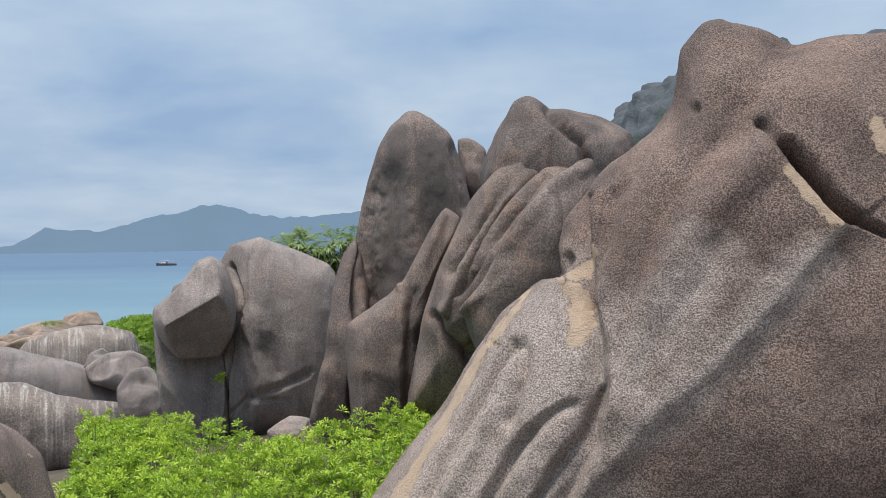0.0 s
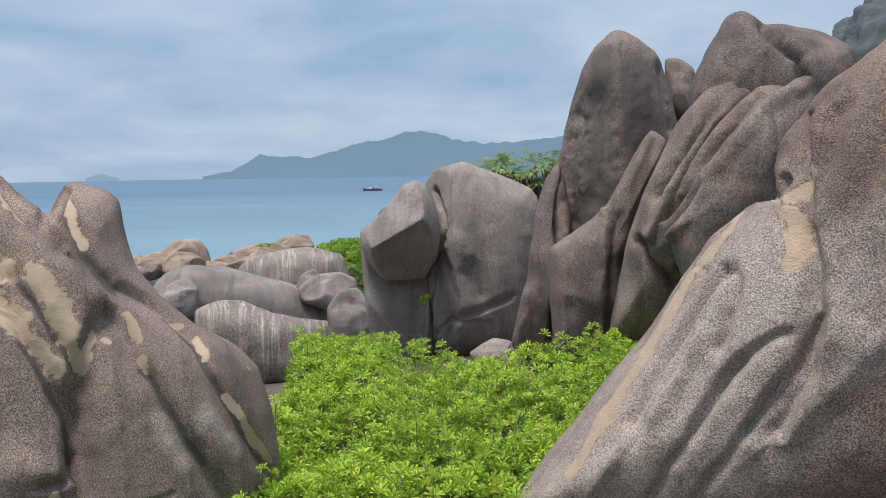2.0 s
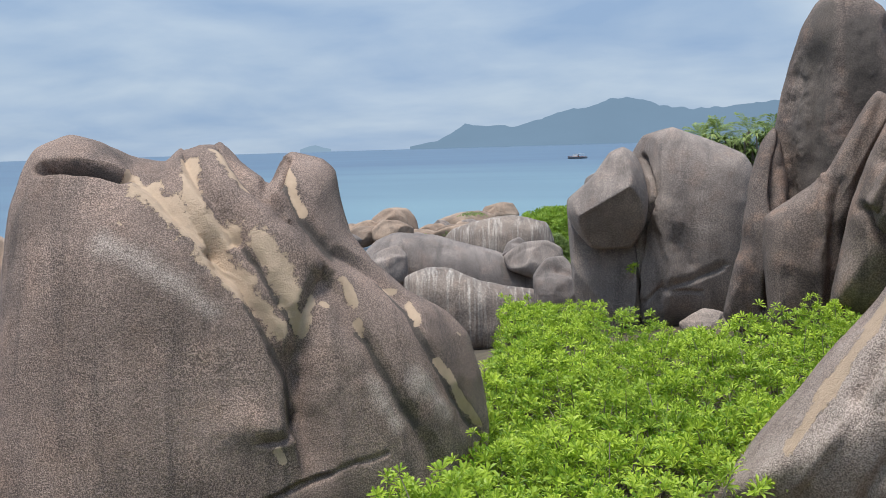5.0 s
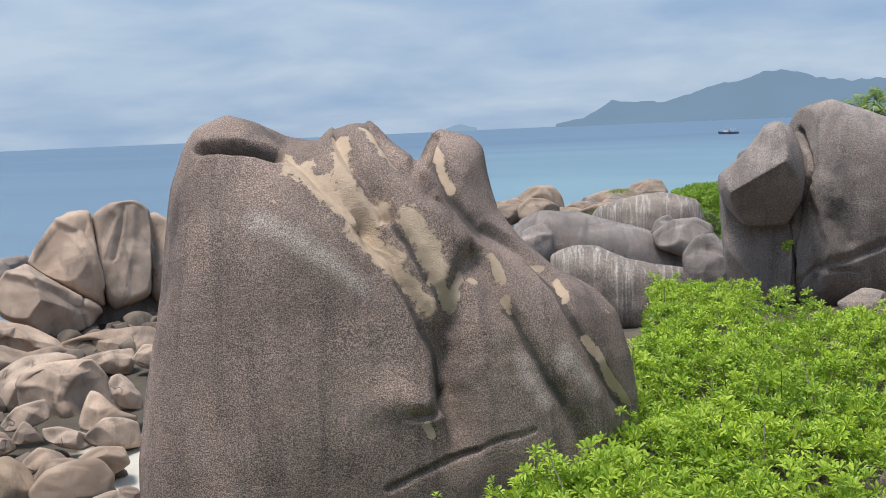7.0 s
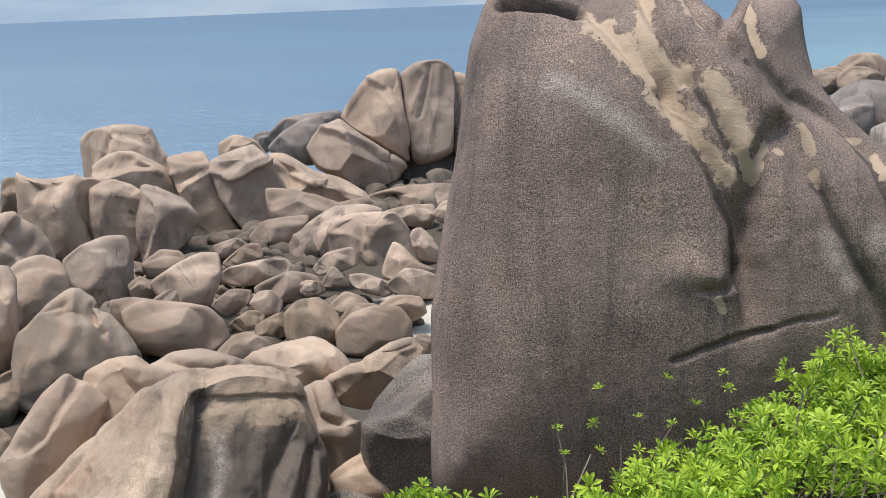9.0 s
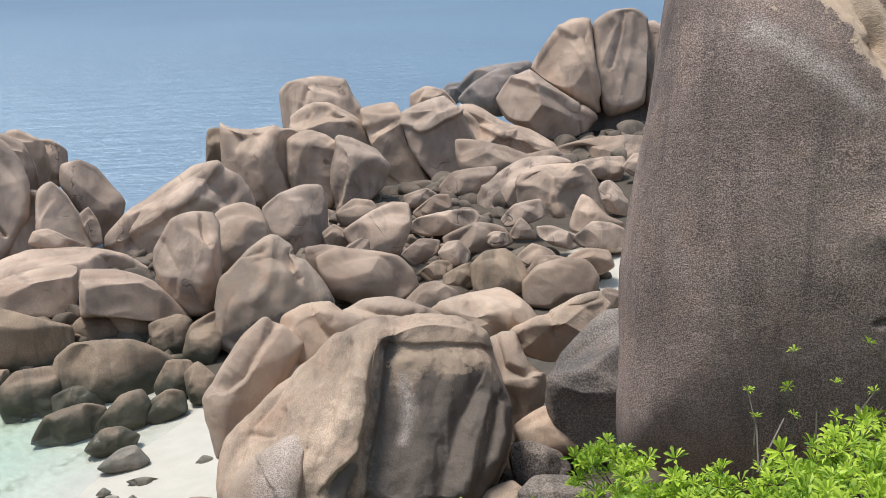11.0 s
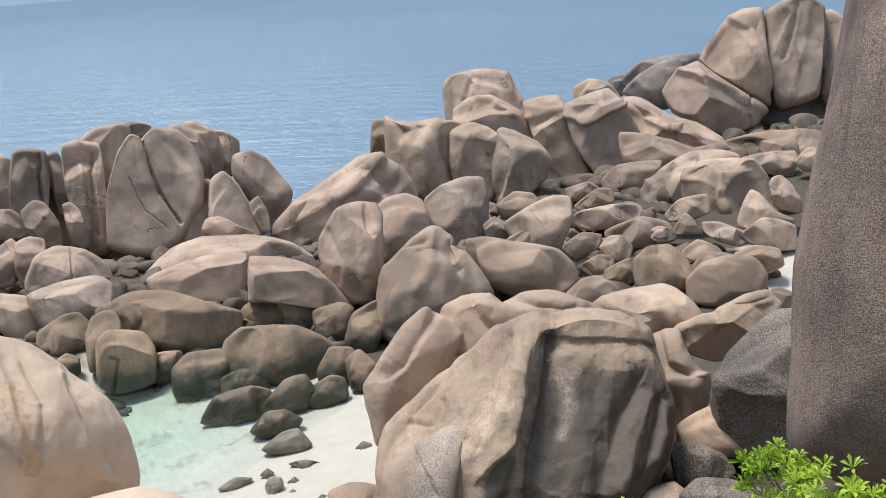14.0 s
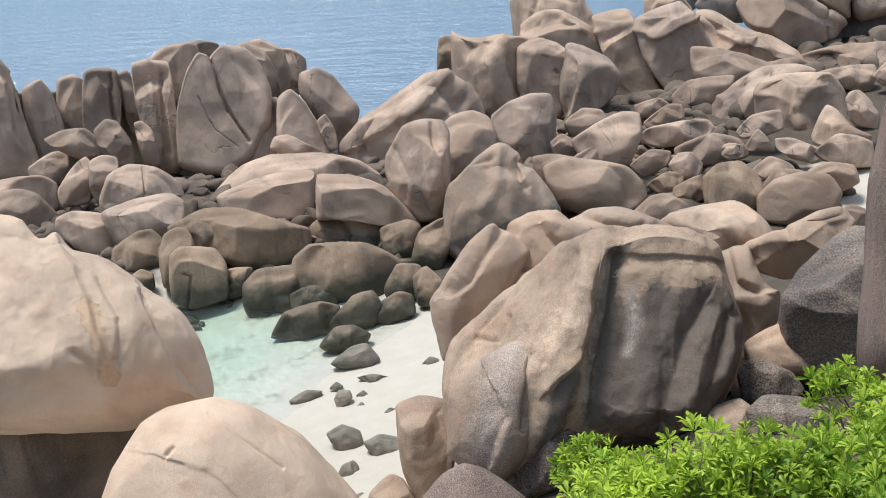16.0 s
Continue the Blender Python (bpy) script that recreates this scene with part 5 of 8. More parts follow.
boulder(-35.63, 4.51, 1.50, 83.4, -13.2, (-1.25, -0.07, -0.87, 0.63, -0.21, 0.88, 0.63, 0.65, 1.25, 0.09, 1.39, -0.45, 0.47, -0.74, -0.92, -0.60, -1.27, -0.40),
        0.84, 0.95, 2.6, 44, "smooth", "domed boulder with a straight crack", planes=[(0, -0.5, 0.85, 0.2)],
        cuts=[("g", 0.03, 0.1, (0.24, 0.72, 0.16, -0.18))])
boulder(-31.97, 4.09, 1.46, 83.4, -14.7, (-1.14, 0.42, -0.14, 0.67, 0.84, 0.72, 1.21, 0.36, 1.11, -0.29, 0.42, -0.67, -0.80, -0.78, -1.15, -0.06),
        0.8, 0.9, 2.6, 43, "smooth", "long tilted boulder above the pool", planes=[(0, -0.35, 0.93, 0.3)])
boulder(-32.21, 2.51, 1.32, 86.3, -14.9, (-0.78, 0.60, -0.28, 0.73, 0.46, 0.51, 0.78, -0.10, 0.65, -0.70, 0.03, -0.83, -0.67, -0.06, -0.86, 0.35),
        0.64, 0.72, 2.6, 32, "smooth", "pale faceted boulder above the pool")
boulder(-30.63, 3.62, 0.91, 84.0, -16.3, (-0.71, 0.22, 0.00, 0.60, 0.47, 0.61, 0.74, 0.22, 0.58, -0.44, -0.22, -0.61, -0.78, -0.29),
        0.56, 0.63, 2.4, 27, "tide", "boulder at the pool's edge")
boulder(-29.12, 3.42, 0.55, 84.0, -17.7, (-0.33, 0.16, 0.00, 0.34, 0.29, 0.15, 0.26, -0.26, -0.19, -0.30),
        0.26, 0.29, 2.4, 16, "tide", "small boulder at the pool's edge")
boulder(-29.02, 4.38, 1.05, 82.1, -16.8, (-0.24, 0.71, 0.11, 0.85, 0.42, 0.70, 0.54, 0.14, 0.19, -0.80, -0.47, -0.76, -0.46, 0.16),
        0.53, 0.6, 2.4, 32, "tide", "upright boulder at the pool's edge")
boulder(-28.03, 4.68, 0.70, 81.3, -18.0, (-0.60, 0.68, -0.28, 0.88, 0.57, 0.69, 0.79, 0.20, 0.68, -0.69, -0.29, -0.84, -0.74, -0.53, -0.70, 0.28),
        0.69, 0.77, 3, 33, "tide", "cracked square boulder standing in the pool", planes=[(0, -1, -0.1, 0.4)],
        cuts=[("v", (0.06, 0.06), 0.10, (-0.33, 0.14, -0.17, 0.04, -0.38, -0.74))])
boulder(-29.47, 6.47, 1.02, 78.3, -16.5, (-1.69, 0.88, -1.08, 1.06, -0.17, 0.89, 0.70, 0.47, 1.69, -0.00, 1.62, -0.79, 0.95, -0.98, -0.30, -0.89, -1.00, -0.38, -1.63, 0.51),
        1.2, 1.1, 2.4, 67, "tide", "long brown boulder above the pool", planes=[(0, -0.45, 0.9, 0.25)])
boulder(-29.69, 5.15, 1.26, 80.8, -16.0, (-0.79, 0.43, -0.23, 0.62, 0.35, 0.36, 0.78, -0.20, 0.67, -0.66, -0.10, -0.45, -0.66, -0.11),
        0.52, 0.58, 2.4, 32, "tide", "rounded boulder above the pool")
boulder(-31.96, 7.89, 1.37, 76.7, -14.5, (-1.62, 0.25, -0.61, 0.58, 0.44, 0.78, 1.36, 0.62, 1.28, -0.11, 1.12, -0.74, -0.29, -0.69, -1.43, -0.41),
        1.3, 1.04, 3, 51, "smooth", "pale flat-topped block split from its neighbour", rough=0.8, planes=[(0, -0.3, 0.95, 0.35), (0, -1, -0.15, 0.3)], facets=3)
boulder(-29.13, 9.71, 1.49, 72.1, -15.4, (-1.08, 0.99, -0.15, 0.83, 0.75, 0.35, 1.35, -0.37, 1.66, -0.86, 0.77, -0.82, -0.64, -0.45, -1.25, -0.34),
        1.2, 0.96, 3, 54, "smooth", "pale flat-topped block split from its neighbour", rough=0.8, planes=[(0.1, -0.3, 0.95, 0.35), (0, -1, -0.15, 0.3)], facets=3)
boulder(-34.18, 9.76, 0.78, 74.6, -14.4, (-3.12, 0.41, -2.08, 1.11, -1.12, 1.43, 0.33, 1.21, 1.76, 0.74, 2.78, -0.04, 3.32, -1.38, 1.49, -1.23, -1.43, -0.83, -3.01, -0.34),
        1.5, 1.76, 2.4, 80, "smooth", "broad pale slab behind the split blocks", rough=0.8, planes=[(0, -0.3, 0.95, 0.3)], facets=3)
boulder(-35.83, 9.78, 1.92, 75.2, -12.1, (-0.77, 0.03, -0.58, 0.40, -0.10, 0.44, 0.51, 0.03, 1.05, -0.29, -0.02, -0.38),
        0.41, 0.47, 2.6, 28, "smooth", "small pale boulder on the slab")
boulder(-35.96, 14.31, 1.90, 68.7, -11.7, (-2.78, -0.52, -1.83, 0.38, -0.55, 1.14, 0.51, 1.72, 1.51, 1.68, 2.25, 1.15, 2.55, 0.12, 1.24, -0.94, -0.44, -1.57, -1.26, -1.68, -2.02, -1.30, -2.69, -0.93),
        1.4, 1.73, 2.5, 77, "smooth", "big sloping grey-tan boulder", rough=0.8, planes=[(-0.35, -0.5, 0.8, 0.3), (0.4, -0.9, -0.2, 0.3)], facets=3,
        cuts=[("c", (0.3, 0.9), 0.25, (1.31, 1.54, 0.75, 0.99, -0.59, 0.17, -2.23, -0.63)), ("v", (0.4, 0.4), 0.15, (1.79, 0.69, 0.93, 0.00, -0.92, -0.96))])
boulder(-38.58, 18.86, 2.71, 64.2, -9.5, (-1.57, 1.79, -1.24, 1.57, -0.43, 1.43, 1.08, 1.30, 1.60, 1.03, 1.83, -0.17, 1.08, -1.40, -0.05, -1.84, -1.31, -1.19, -1.63, 0.15),
        1.4, 1.57, 4, 48, "smooth", "large squarish tan block on the shore", rough=0.8, planes=[(0, -0.4, 0.9, 0.15), (-0.5, -0.85, 0, 0.25), (0.5, -0.85, 0, 0.25)], facets=3,
        cuts=[("c", (0.35, 0.9), 0.3, (0.56, 1.44, 0.21, 0.54, 0.39, -0.33, 0.69, -1.23)), ("v", (0.25, 0.25), 0.12, (-0.99, 1.64, -0.16, 1.11, 0.45, 1.28))])
boulder(-41.21, 18.16, 3.20, 66.5, -8.4, (-0.36, 0.78, 0.09, 0.92, 0.50, 0.42, 0.37, -0.93, -0.19, -0.73, -0.54, -0.52),
        0.55, 0.61, 2.4, 23, "tide", "dark wet block at the sea's edge")
boulder(-37.21, 20.34, 2.47, 61.6, -9.9, (-1.00, 1.20, -0.22, 1.55, 0.51, 1.28, 1.21, 0.59, 1.14, -0.58, 0.43, -1.60, -0.85, -1.28, -1.14, -0.18),
        1.2, 1.24, 2.8, 42, "smooth", "tan block with a hollowed top edge", rough=0.8, planes=[(0, -0.4, 0.9, 0.15), (0.2, -1, -0.1, 0.3)], facets=3,
        cuts=[("v", (0.5, 0.5), 0.2, (0.02, 0.75, -0.26, -0.12, -0.09, -1.10)), ("c", (0.2, 0.5), 0.12, (-0.54, 1.19, -0.03, 1.41, 0.45, 0.79, 1.18, 1.07)), ("g", 0.06, 0.12, (0.41, 0.23, 0.47, 0.16))])
boulder(-35.98, 21.38, 2.24, 59.5, -10.4, (-0.63, 1.46, -0.07, 1.43, 0.85, 0.92, 1.27, 0.26, 1.02, -0.56, 0.21, -1.24, -0.87, -1.59, -0.99, 0.01),
        1.4, 1.15, 2.6, 42, "smooth", "tan rounded block at the row's end", rough=0.8, planes=[(0.3, -0.4, 0.85, 0.25), (0.5, -0.85, -0.2, 0.25)], facets=3,
        cuts=[("c", (0.3, 0.6), 0.18, (-0.47, 1.44, 0.54, 0.76, 1.16, 0.15)), ("v", (0.25, 0.3), 0.22, (-0.31, 0.71, -0.47, -0.11, -1.14, -1.58))])
boulder(-28.86, 11.58, 2.16, 68.6, -14.0, (-0.95, 0.48, -0.43, 1.24, 0.24, 1.46, 0.80, 1.35, 0.89, 0.21, 0.73, -0.91, 0.34, -1.53, -0.23, -1.53, -0.81, -0.83, -1.03, 0.00),
        1.1, 1.07, 2.6, 55, "smooth", "tall rounded tan boulder on the shore", planes=[(-0.5, -0.8, 0.3, 0.2)],
        cuts=[("v", (0.1, 0.12), 0.18, (0.44, 1.27, 0.46, 0.65, 0.54, 0.41)), ("c", (0.3, 0.5), 0.15, (0.98, 1.34, 0.61, 0.32, 0.27, -0.59)), ("v", (0.2, 0.2), 0.1, (-0.69, 0.63, -0.39, -0.20, -0.54, -0.81))])
boulder(-30.48, 13.77, 2.15, 66.1, -13.1, (-0.85, 0.54, -0.33, 0.97, 0.30, 1.12, 0.79, 0.86, 1.00, 0.22, 0.83, -0.63, 0.01, -1.08, -0.77, -1.00, -0.98, -0.37),
        0.8, 0.94, 2.6, 37, "smooth", "rounded tan boulder leaning on another")
boulder(-31.60, 16.54, 1.95, 62.7, -12.6, (-1.20, 0.54, -0.57, 1.00, 0.18, 1.24, 0.82, 1.17, 0.95, 0.50, 0.78, -1.13, -0.01, -1.44, -0.88, -0.63),
        0.8, 1.06, 2.6, 43, "smooth", "pointed tan boulder with a flat face", planes=[(-0.4, -0.85, 0.3, 0.3), (0.6, -0.75, -0.1, 0.25)])
boulder(-26.18, 12.63, 1.41, 64.7, -16.4, (-1.28, 0.73, -0.66, 1.25, -0.00, 1.71, 0.38, 1.72, 0.73, 1.40, 0.81, 1.06, 1.08, 0.91, 1.48, 0.30, 1.70, -0.24, 1.57, -0.81, 0.67, -1.20, -0.10, -1.29, -1.04, -1.46, -1.50, -1.09, -1.49, -0.02),
        1.2, 1.38, 2.6, 63, "tan", "pinkish knobbed boulder with a dark tide line", planes=[(-0.4, -0.8, 0.4, 0.2)],
        cuts=[("v", (0.1, 0.25), 0.2, (0.71, 1.15, 0.64, 0.84, 0.86, 0.45)), ("v", (0.25, 0.1), 0.16, (-1.06, 0.87, -0.65, 1.21, -0.04, 1.24)), ("c", (0.3, 0.3), 0.12, (0.22, 1.57, 0.06, 0.74, -0.30, 0.04))],
        dark=[(0.28, (-1.38, -1.09, -0.07, -0.88, 1.55, -0.42))])
boulder(-31.14, 18.45, 1.98, 59.6, -12.4, (-0.72, 0.04, -0.11, 0.48, 0.53, 0.38, 0.75, -0.03, 0.21, -0.41, -0.53, -0.44),
        0.45, 0.5, 3.0, 23, "weather", "weathered grey stone in the shore rubble", rough=0.7, facets=7)
boulder(-28.42, 17.70, 1.96, 58.4, -13.4, (-1.21, 0.09, -0.33, 0.60, 0.36, 0.87, 0.88, 0.79, 0.95, 0.09, 0.49, -0.79, -0.23, -0.87, -1.06, -0.30),
        0.74, 0.83, 3.0, 37, "smooth", "weathered pale stone in the shore rubble", rough=0.7, facets=7)
boulder(-31.73, 21.38, 1.89, 56.2, -11.8, (-0.55, 0.12, 0.26, 0.34, 0.69, 0.07, -0.05, -0.33, -0.47, -0.31),
        0.34, 0.38, 3.0, 19, "weather", "weathered grey stone in the shore rubble", rough=0.7, facets=7)
boulder(-30.44, 21.09, 1.83, 55.5, -12.3, (-0.74, -0.16, 0.05, 0.39, 0.54, 0.38, 0.62, -0.05, 0.03, -0.32, -0.62, -0.37),
        0.38, 0.43, 3.0, 21, "weather", "weathered grey stone in the shore rubble", rough=0.7, facets=7)
boulder(-28.73, 20.32, 1.67, 54.9, -13.2, (-1.14, 0.05, -0.84, 0.23, 0.22, 0.39, 1.00, 0.39, 1.20, 0.08, 0.55, -0.32, -0.51, -0.44, -1.08, -0.27),
        0.56, 0.63, 3.0, 39, "smooth", "pale flat stone in the shore rubble", rough=0.7, facets=7)
boulder(-25.69, 18.48, 1.54, 54.5, -14.9, (-0.51, 0.04, -0.23, 0.37, 0.17, 0.38, 0.47, 0.03, 0.34, -0.33, -0.17, -0.39),
        0.34, 0.39, 3.0, 18, "smooth", "pale rounded stone in the shore rubble", rough=0.7, facets=7)
boulder(-26.37, 20.61, 1.44, 52.2, -14.2, (-0.49, 0.05, -0.09, 0.27, 0.33, 0.17, 0.39, -0.16, -0.10, -0.28),
        0.27, 0.3, 3.0, 16, "smooth", "weathered pale stone in the shore rubble", rough=0.7, facets=7)
boulder(-23.71, 18.57, 1.31, 52.1, -16.0, (-0.81, 0.26, -0.40, 0.66, 0.19, 0.70, 0.66, 0.29, 0.89, -0.36, 0.47, -0.62, -0.71, -0.52),
        0.62, 0.7, 3.0, 33, "tide", "weathered dark stone in the shore rubble", rough=0.7, facets=7)
boulder(-26.61, 17.92, 1.58, 56.3, -14.6, (-0.63, -0.06, -0.04, 0.37, 0.57, 0.29, 0.47, -0.11, -0.24, -0.44),
        0.36, 0.4, 3.0, 21, "weather", "weathered grey stone in the shore rubble", rough=0.7, facets=7)
boulder(-25.71, 17.84, 1.16, 55.5, -15.7, (-0.59, -0.04, -0.02, 0.31, 0.49, 0.24, 0.40, -0.18, -0.28, -0.31),
        0.31, 0.35, 3.0, 20, "tide", "weathered dark stone in the shore rubble", rough=0.7, facets=7)
boulder(-24.89, 18.00, 1.04, 54.3, -16.2, (-0.45, 0.13, 0.30, 0.46, 0.40, -0.22, -0.03, -0.39, -0.44, -0.19),
        0.33, 0.37, 3.0, 16, "tide", "weathered dark stone in the shore rubble", rough=0.7, facets=7)
boulder(-26.08, 15.68, 1.38, 59.3, -15.7, (-1.45, 0.66, -0.80, 0.91, 0.14, 0.74, 0.90, 0.53, 1.38, 0.09, 1.52, -0.42, 0.83, -0.82, -0.26, -0.82, -1.19, -0.39),
        0.89, 1.0, 3.0, 56, "weather", "brown stone in the shore rubble", rough=0.7, facets=7)
boulder(-27.19, 15.11, 1.71, 61.3, -14.8, (-0.68, 0.49, -0.15, 0.55, 0.90, 0.25, 0.55, -0.33, -0.16, -0.70, -0.64, -0.24),
        0.52, 0.58, 3.0, 29, "weather", "brown stone in the shore rubble", rough=0.7, facets=7)
boulder(-28.33, 17.09, 1.58, 59.2, -14.2, (-0.73, 0.03, 0.11, 0.39, 0.54, 0.00, 0.44, -0.33, -0.26, -0.24),
        0.33, 0.38, 3.0, 22, "smooth", "weathered pale stone in the shore rubble", rough=0.7, facets=7)
boulder(-29.75, 16.80, 1.69, 60.9, -13.5, (-0.43, 0.18, -0.03, 0.43, 0.43, 0.06, 0.31, -0.34, -0.25, -0.33),
        0.31, 0.35, 3.0, 16, "weather", "weathered grey stone in the shore rubble", rough=0.7, facets=7)
boulder(-24.28, 16.66, 0.87, 55.8, -17.1, (-0.84, -0.03, -0.33, 0.43, 0.12, 0.50, 0.66, 0.19, 0.82, -0.17, 0.24, -0.41, -0.36, -0.46),
        0.48, 0.54, 3.0, 32, "weather", "grey rounded stone in the shore rubble", rough=0.7, facets=7)
boulder(-22.26, 19.57, 1.08, 48.8, -16.7, (-1.07, 0.07, -0.64, 0.52, 0.07, 0.72, 0.73, 0.66, 1.09, 0.17, 0.94, -0.31, 0.36, -0.60, -0.35, -0.71, -1.02, -0.56),
        0.75, 0.84, 3.0, 45, "weather", "large grey stone in the shore rubble", rough=0.7, facets=7)
boulder(-22.02, 20.04, 0.79, 47.8, -17.1, (-0.62, -0.00, -0.16, 0.35, 0.35, 0.35, 0.60, 0.01, 0.30, -0.30, -0.36, -0.36),
        0.39, 0.44, 3.0, 25, "weather", "grey rounded stone in the shore rubble", rough=0.7, facets=7)
boulder(-21.06, 20.30, 0.73, 46.1, -17.5, (-0.41, 0.06, -0.10, 0.32, 0.27, 0.19, 0.36, -0.22, -0.15, -0.28),
        0.28, 0.31, 3.0, 16, "weather", "grey rounded stone in the shore rubble", rough=0.7, facets=7)
boulder(-22.59, 21.13, 1.37, 47.0, -15.5, (-0.77, 0.12, -0.23, 0.36, 0.44, 0.26, 0.59, -0.20, 0.14, -0.44, -0.52, -0.07),
        0.4, 0.45, 3.0, 27, "weather", "weathered grey stone in the shore rubble", rough=0.7, facets=7)
boulder(-27.07, 22.28, 1.85, 50.7, -13.0, (-0.76, -0.15, -0.30, 0.32, 0.57, 0.46, 0.67, -0.12, 0.03, -0.37, -0.61, -0.40),
        0.44, 0.5, 3.0, 25, "smooth", "tan angular stone in the shore rubble", rough=0.7, facets=7)
boulder(-26.24, 21.54, 1.54, 50.8, -13.9, (-0.48, -0.15, -0.05, 0.48, 0.37, -0.03, 0.44, -0.28, -0.08, -0.27),
        0.3, 0.33, 3.0, 16, "weather", "pointed stone in the shore rubble", rough=0.7, facets=7)
boulder(-24.79, 21.82, 1.54, 48.8, -14.3, (-0.79, 0.44, -0.27, 0.38, 0.51, 0.05, 0.97, -0.19, 0.35, -0.40, -0.27, -0.23, -0.70, 0.08),
        0.42, 0.47, 3.0, 33, "smooth", "tan wedge stone in the shore rubble", rough=0.7, facets=7)
boulder(-25.23, 23.58, 1.73, 47.0, -13.3, (-0.74, -0.13, -0.35, 0.83, -0.08, 0.70, 0.48, 0.10, 1.00, -0.16, 0.77, -0.45, -0.17, -0.51, -0.69, -0.38),
        0.57, 0.65, 3.0, 32, "smooth", "pointed tan stone in the shore rubble", rough=0.7, facets=7)
boulder(-23.95, 22.77, 1.48, 46.5, -14.3, (-0.91, 0.01, -0.30, 0.50, 0.23, 0.46, 0.68, 0.24, 0.70, -0.44, 0.02, -0.46, -0.67, -0.26),
        0.54, 0.6, 3.0, 30, "smooth", "tan stone in the shore rubble", rough=0.7, facets=7)
boulder(-24.91, 24.21, 2.29, 45.9, -12.4, (-0.50, 0.41, -0.18, 0.63, 0.46, -0.04, 0.48, -0.54, -0.23, -0.40),
        0.42, 0.47, 3.0, 20, "smooth", "tan angular stone in the shore rubble", rough=0.7, facets=7)
boulder(-27.02, 20.35, 1.41, 53.2, -14.1, (-1.16, 0.15, 0.02, 0.53, 0.85, 0.32, 1.16, -0.20, 0.00, -0.50, -1.00, -0.29),
        0.6, 0.67, 3.0, 41, "weather", "grey flat stone in the shore rubble", rough=0.7, facets=7)
boulder(-24.26, 20.51, 1.25, 49.9, -15.3, (-0.69, 0.08, -0.23, 0.47, 0.38, 0.21, 0.68, -0.27, -0.07, -0.41),
        0.4, 0.45, 3.0, 26, "weather", "weathered grey stone in the shore rubble", rough=0.7, facets=7)
boulder(-23.47, 20.10, 1.22, 49.6, -15.8, (-0.63, -0.22, -0.26, 0.32, 0.48, 0.30, 0.62, -0.01, -0.11, -0.38),
        0.37, 0.41, 3.0, 25, "weather", "weathered grey stone in the shore rubble", rough=0.7, facets=7)
boulder(-31.07, 25.59, 1.72, 50.6, -11.5, (-1.72, -0.25, -0.94, 0.51, 0.02, 1.01, 1.15, 1.07, 1.80, 0.77, 1.34, -0.08, 0.40, -0.93, -1.14, -1.13, -1.69, -0.79),
        1.5, 1.23, 2.6, 54, "smooth", "tan angular boulder in the rubble", rough=0.8, planes=[(-0.3, -0.5, 0.8, 0.25), (0.4, -0.9, -0.1, 0.3)], facets=3,
        cuts=[("c", (0.3, 0.4), 0.2, (-1.45, 0.04, -1.03, -0.38, -1.38, -0.99)), ("v", (0.2, 0.2), 0.15, (-0.50, 0.50, -0.92, -0.08, -1.04, -0.68))])
boulder(-29.27, 25.77, 1.57, 48.7, -12.1, (-1.53, 0.48, -0.98, 1.05, -0.16, 1.11, 0.92, 1.06, 1.41, 0.37, 1.47, -0.57, 0.58, -1.17, -0.33, -1.22, -1.48, -0.48),
        1.5, 1.32, 2.6, 48, "smooth", "big tan faceted boulder in the rubble", rough=0.8, planes=[(-0.3, -0.5, 0.8, 0.25), (0.55, -0.8, 0.1, 0.25), (-0.6, -0.8, -0.1, 0.25)], facets=3,
        cuts=[("c", (0.3, 0.5), 0.25, (-1.28, 0.66, -0.59, 0.82, -0.09, 0.41, 0.44, 0.58)), ("c", (0.4, 0.3), 0.2, (-0.09, 0.41, -0.24, -0.26, 0.03, -0.85))])
boulder(-30.27, 28.87, 1.95, 46.4, -10.8, (-1.31, 0.24, -0.32, 0.40, 0.75, 0.44, 0.87, 0.06, 0.64, -0.58, -0.11, -0.46, -0.78, -0.14),
        0.6, 0.68, 2.6, 33, "smooth", "flat tan boulder in the rubble")
boulder(-26.47, 25.66, 1.90, 46.1, -12.3, (-0.39, 0.45, -0.05, 0.63, 0.37, 0.12, 0.38, -0.55, -0.29, -0.42),
        0.37, 0.41, 2.6, 17, "smooth", "tan stone beside the big boulder")
boulder(-28.74, 29.22, 2.14, 44.7, -10.8, (-0.60, -0.02, -0.15, 0.50, 0.38, 0.37, 0.45, -0.48, -0.29, -0.35),
        0.38, 0.42, 2.6, 16, "smooth", "tan stone beside the big boulder")
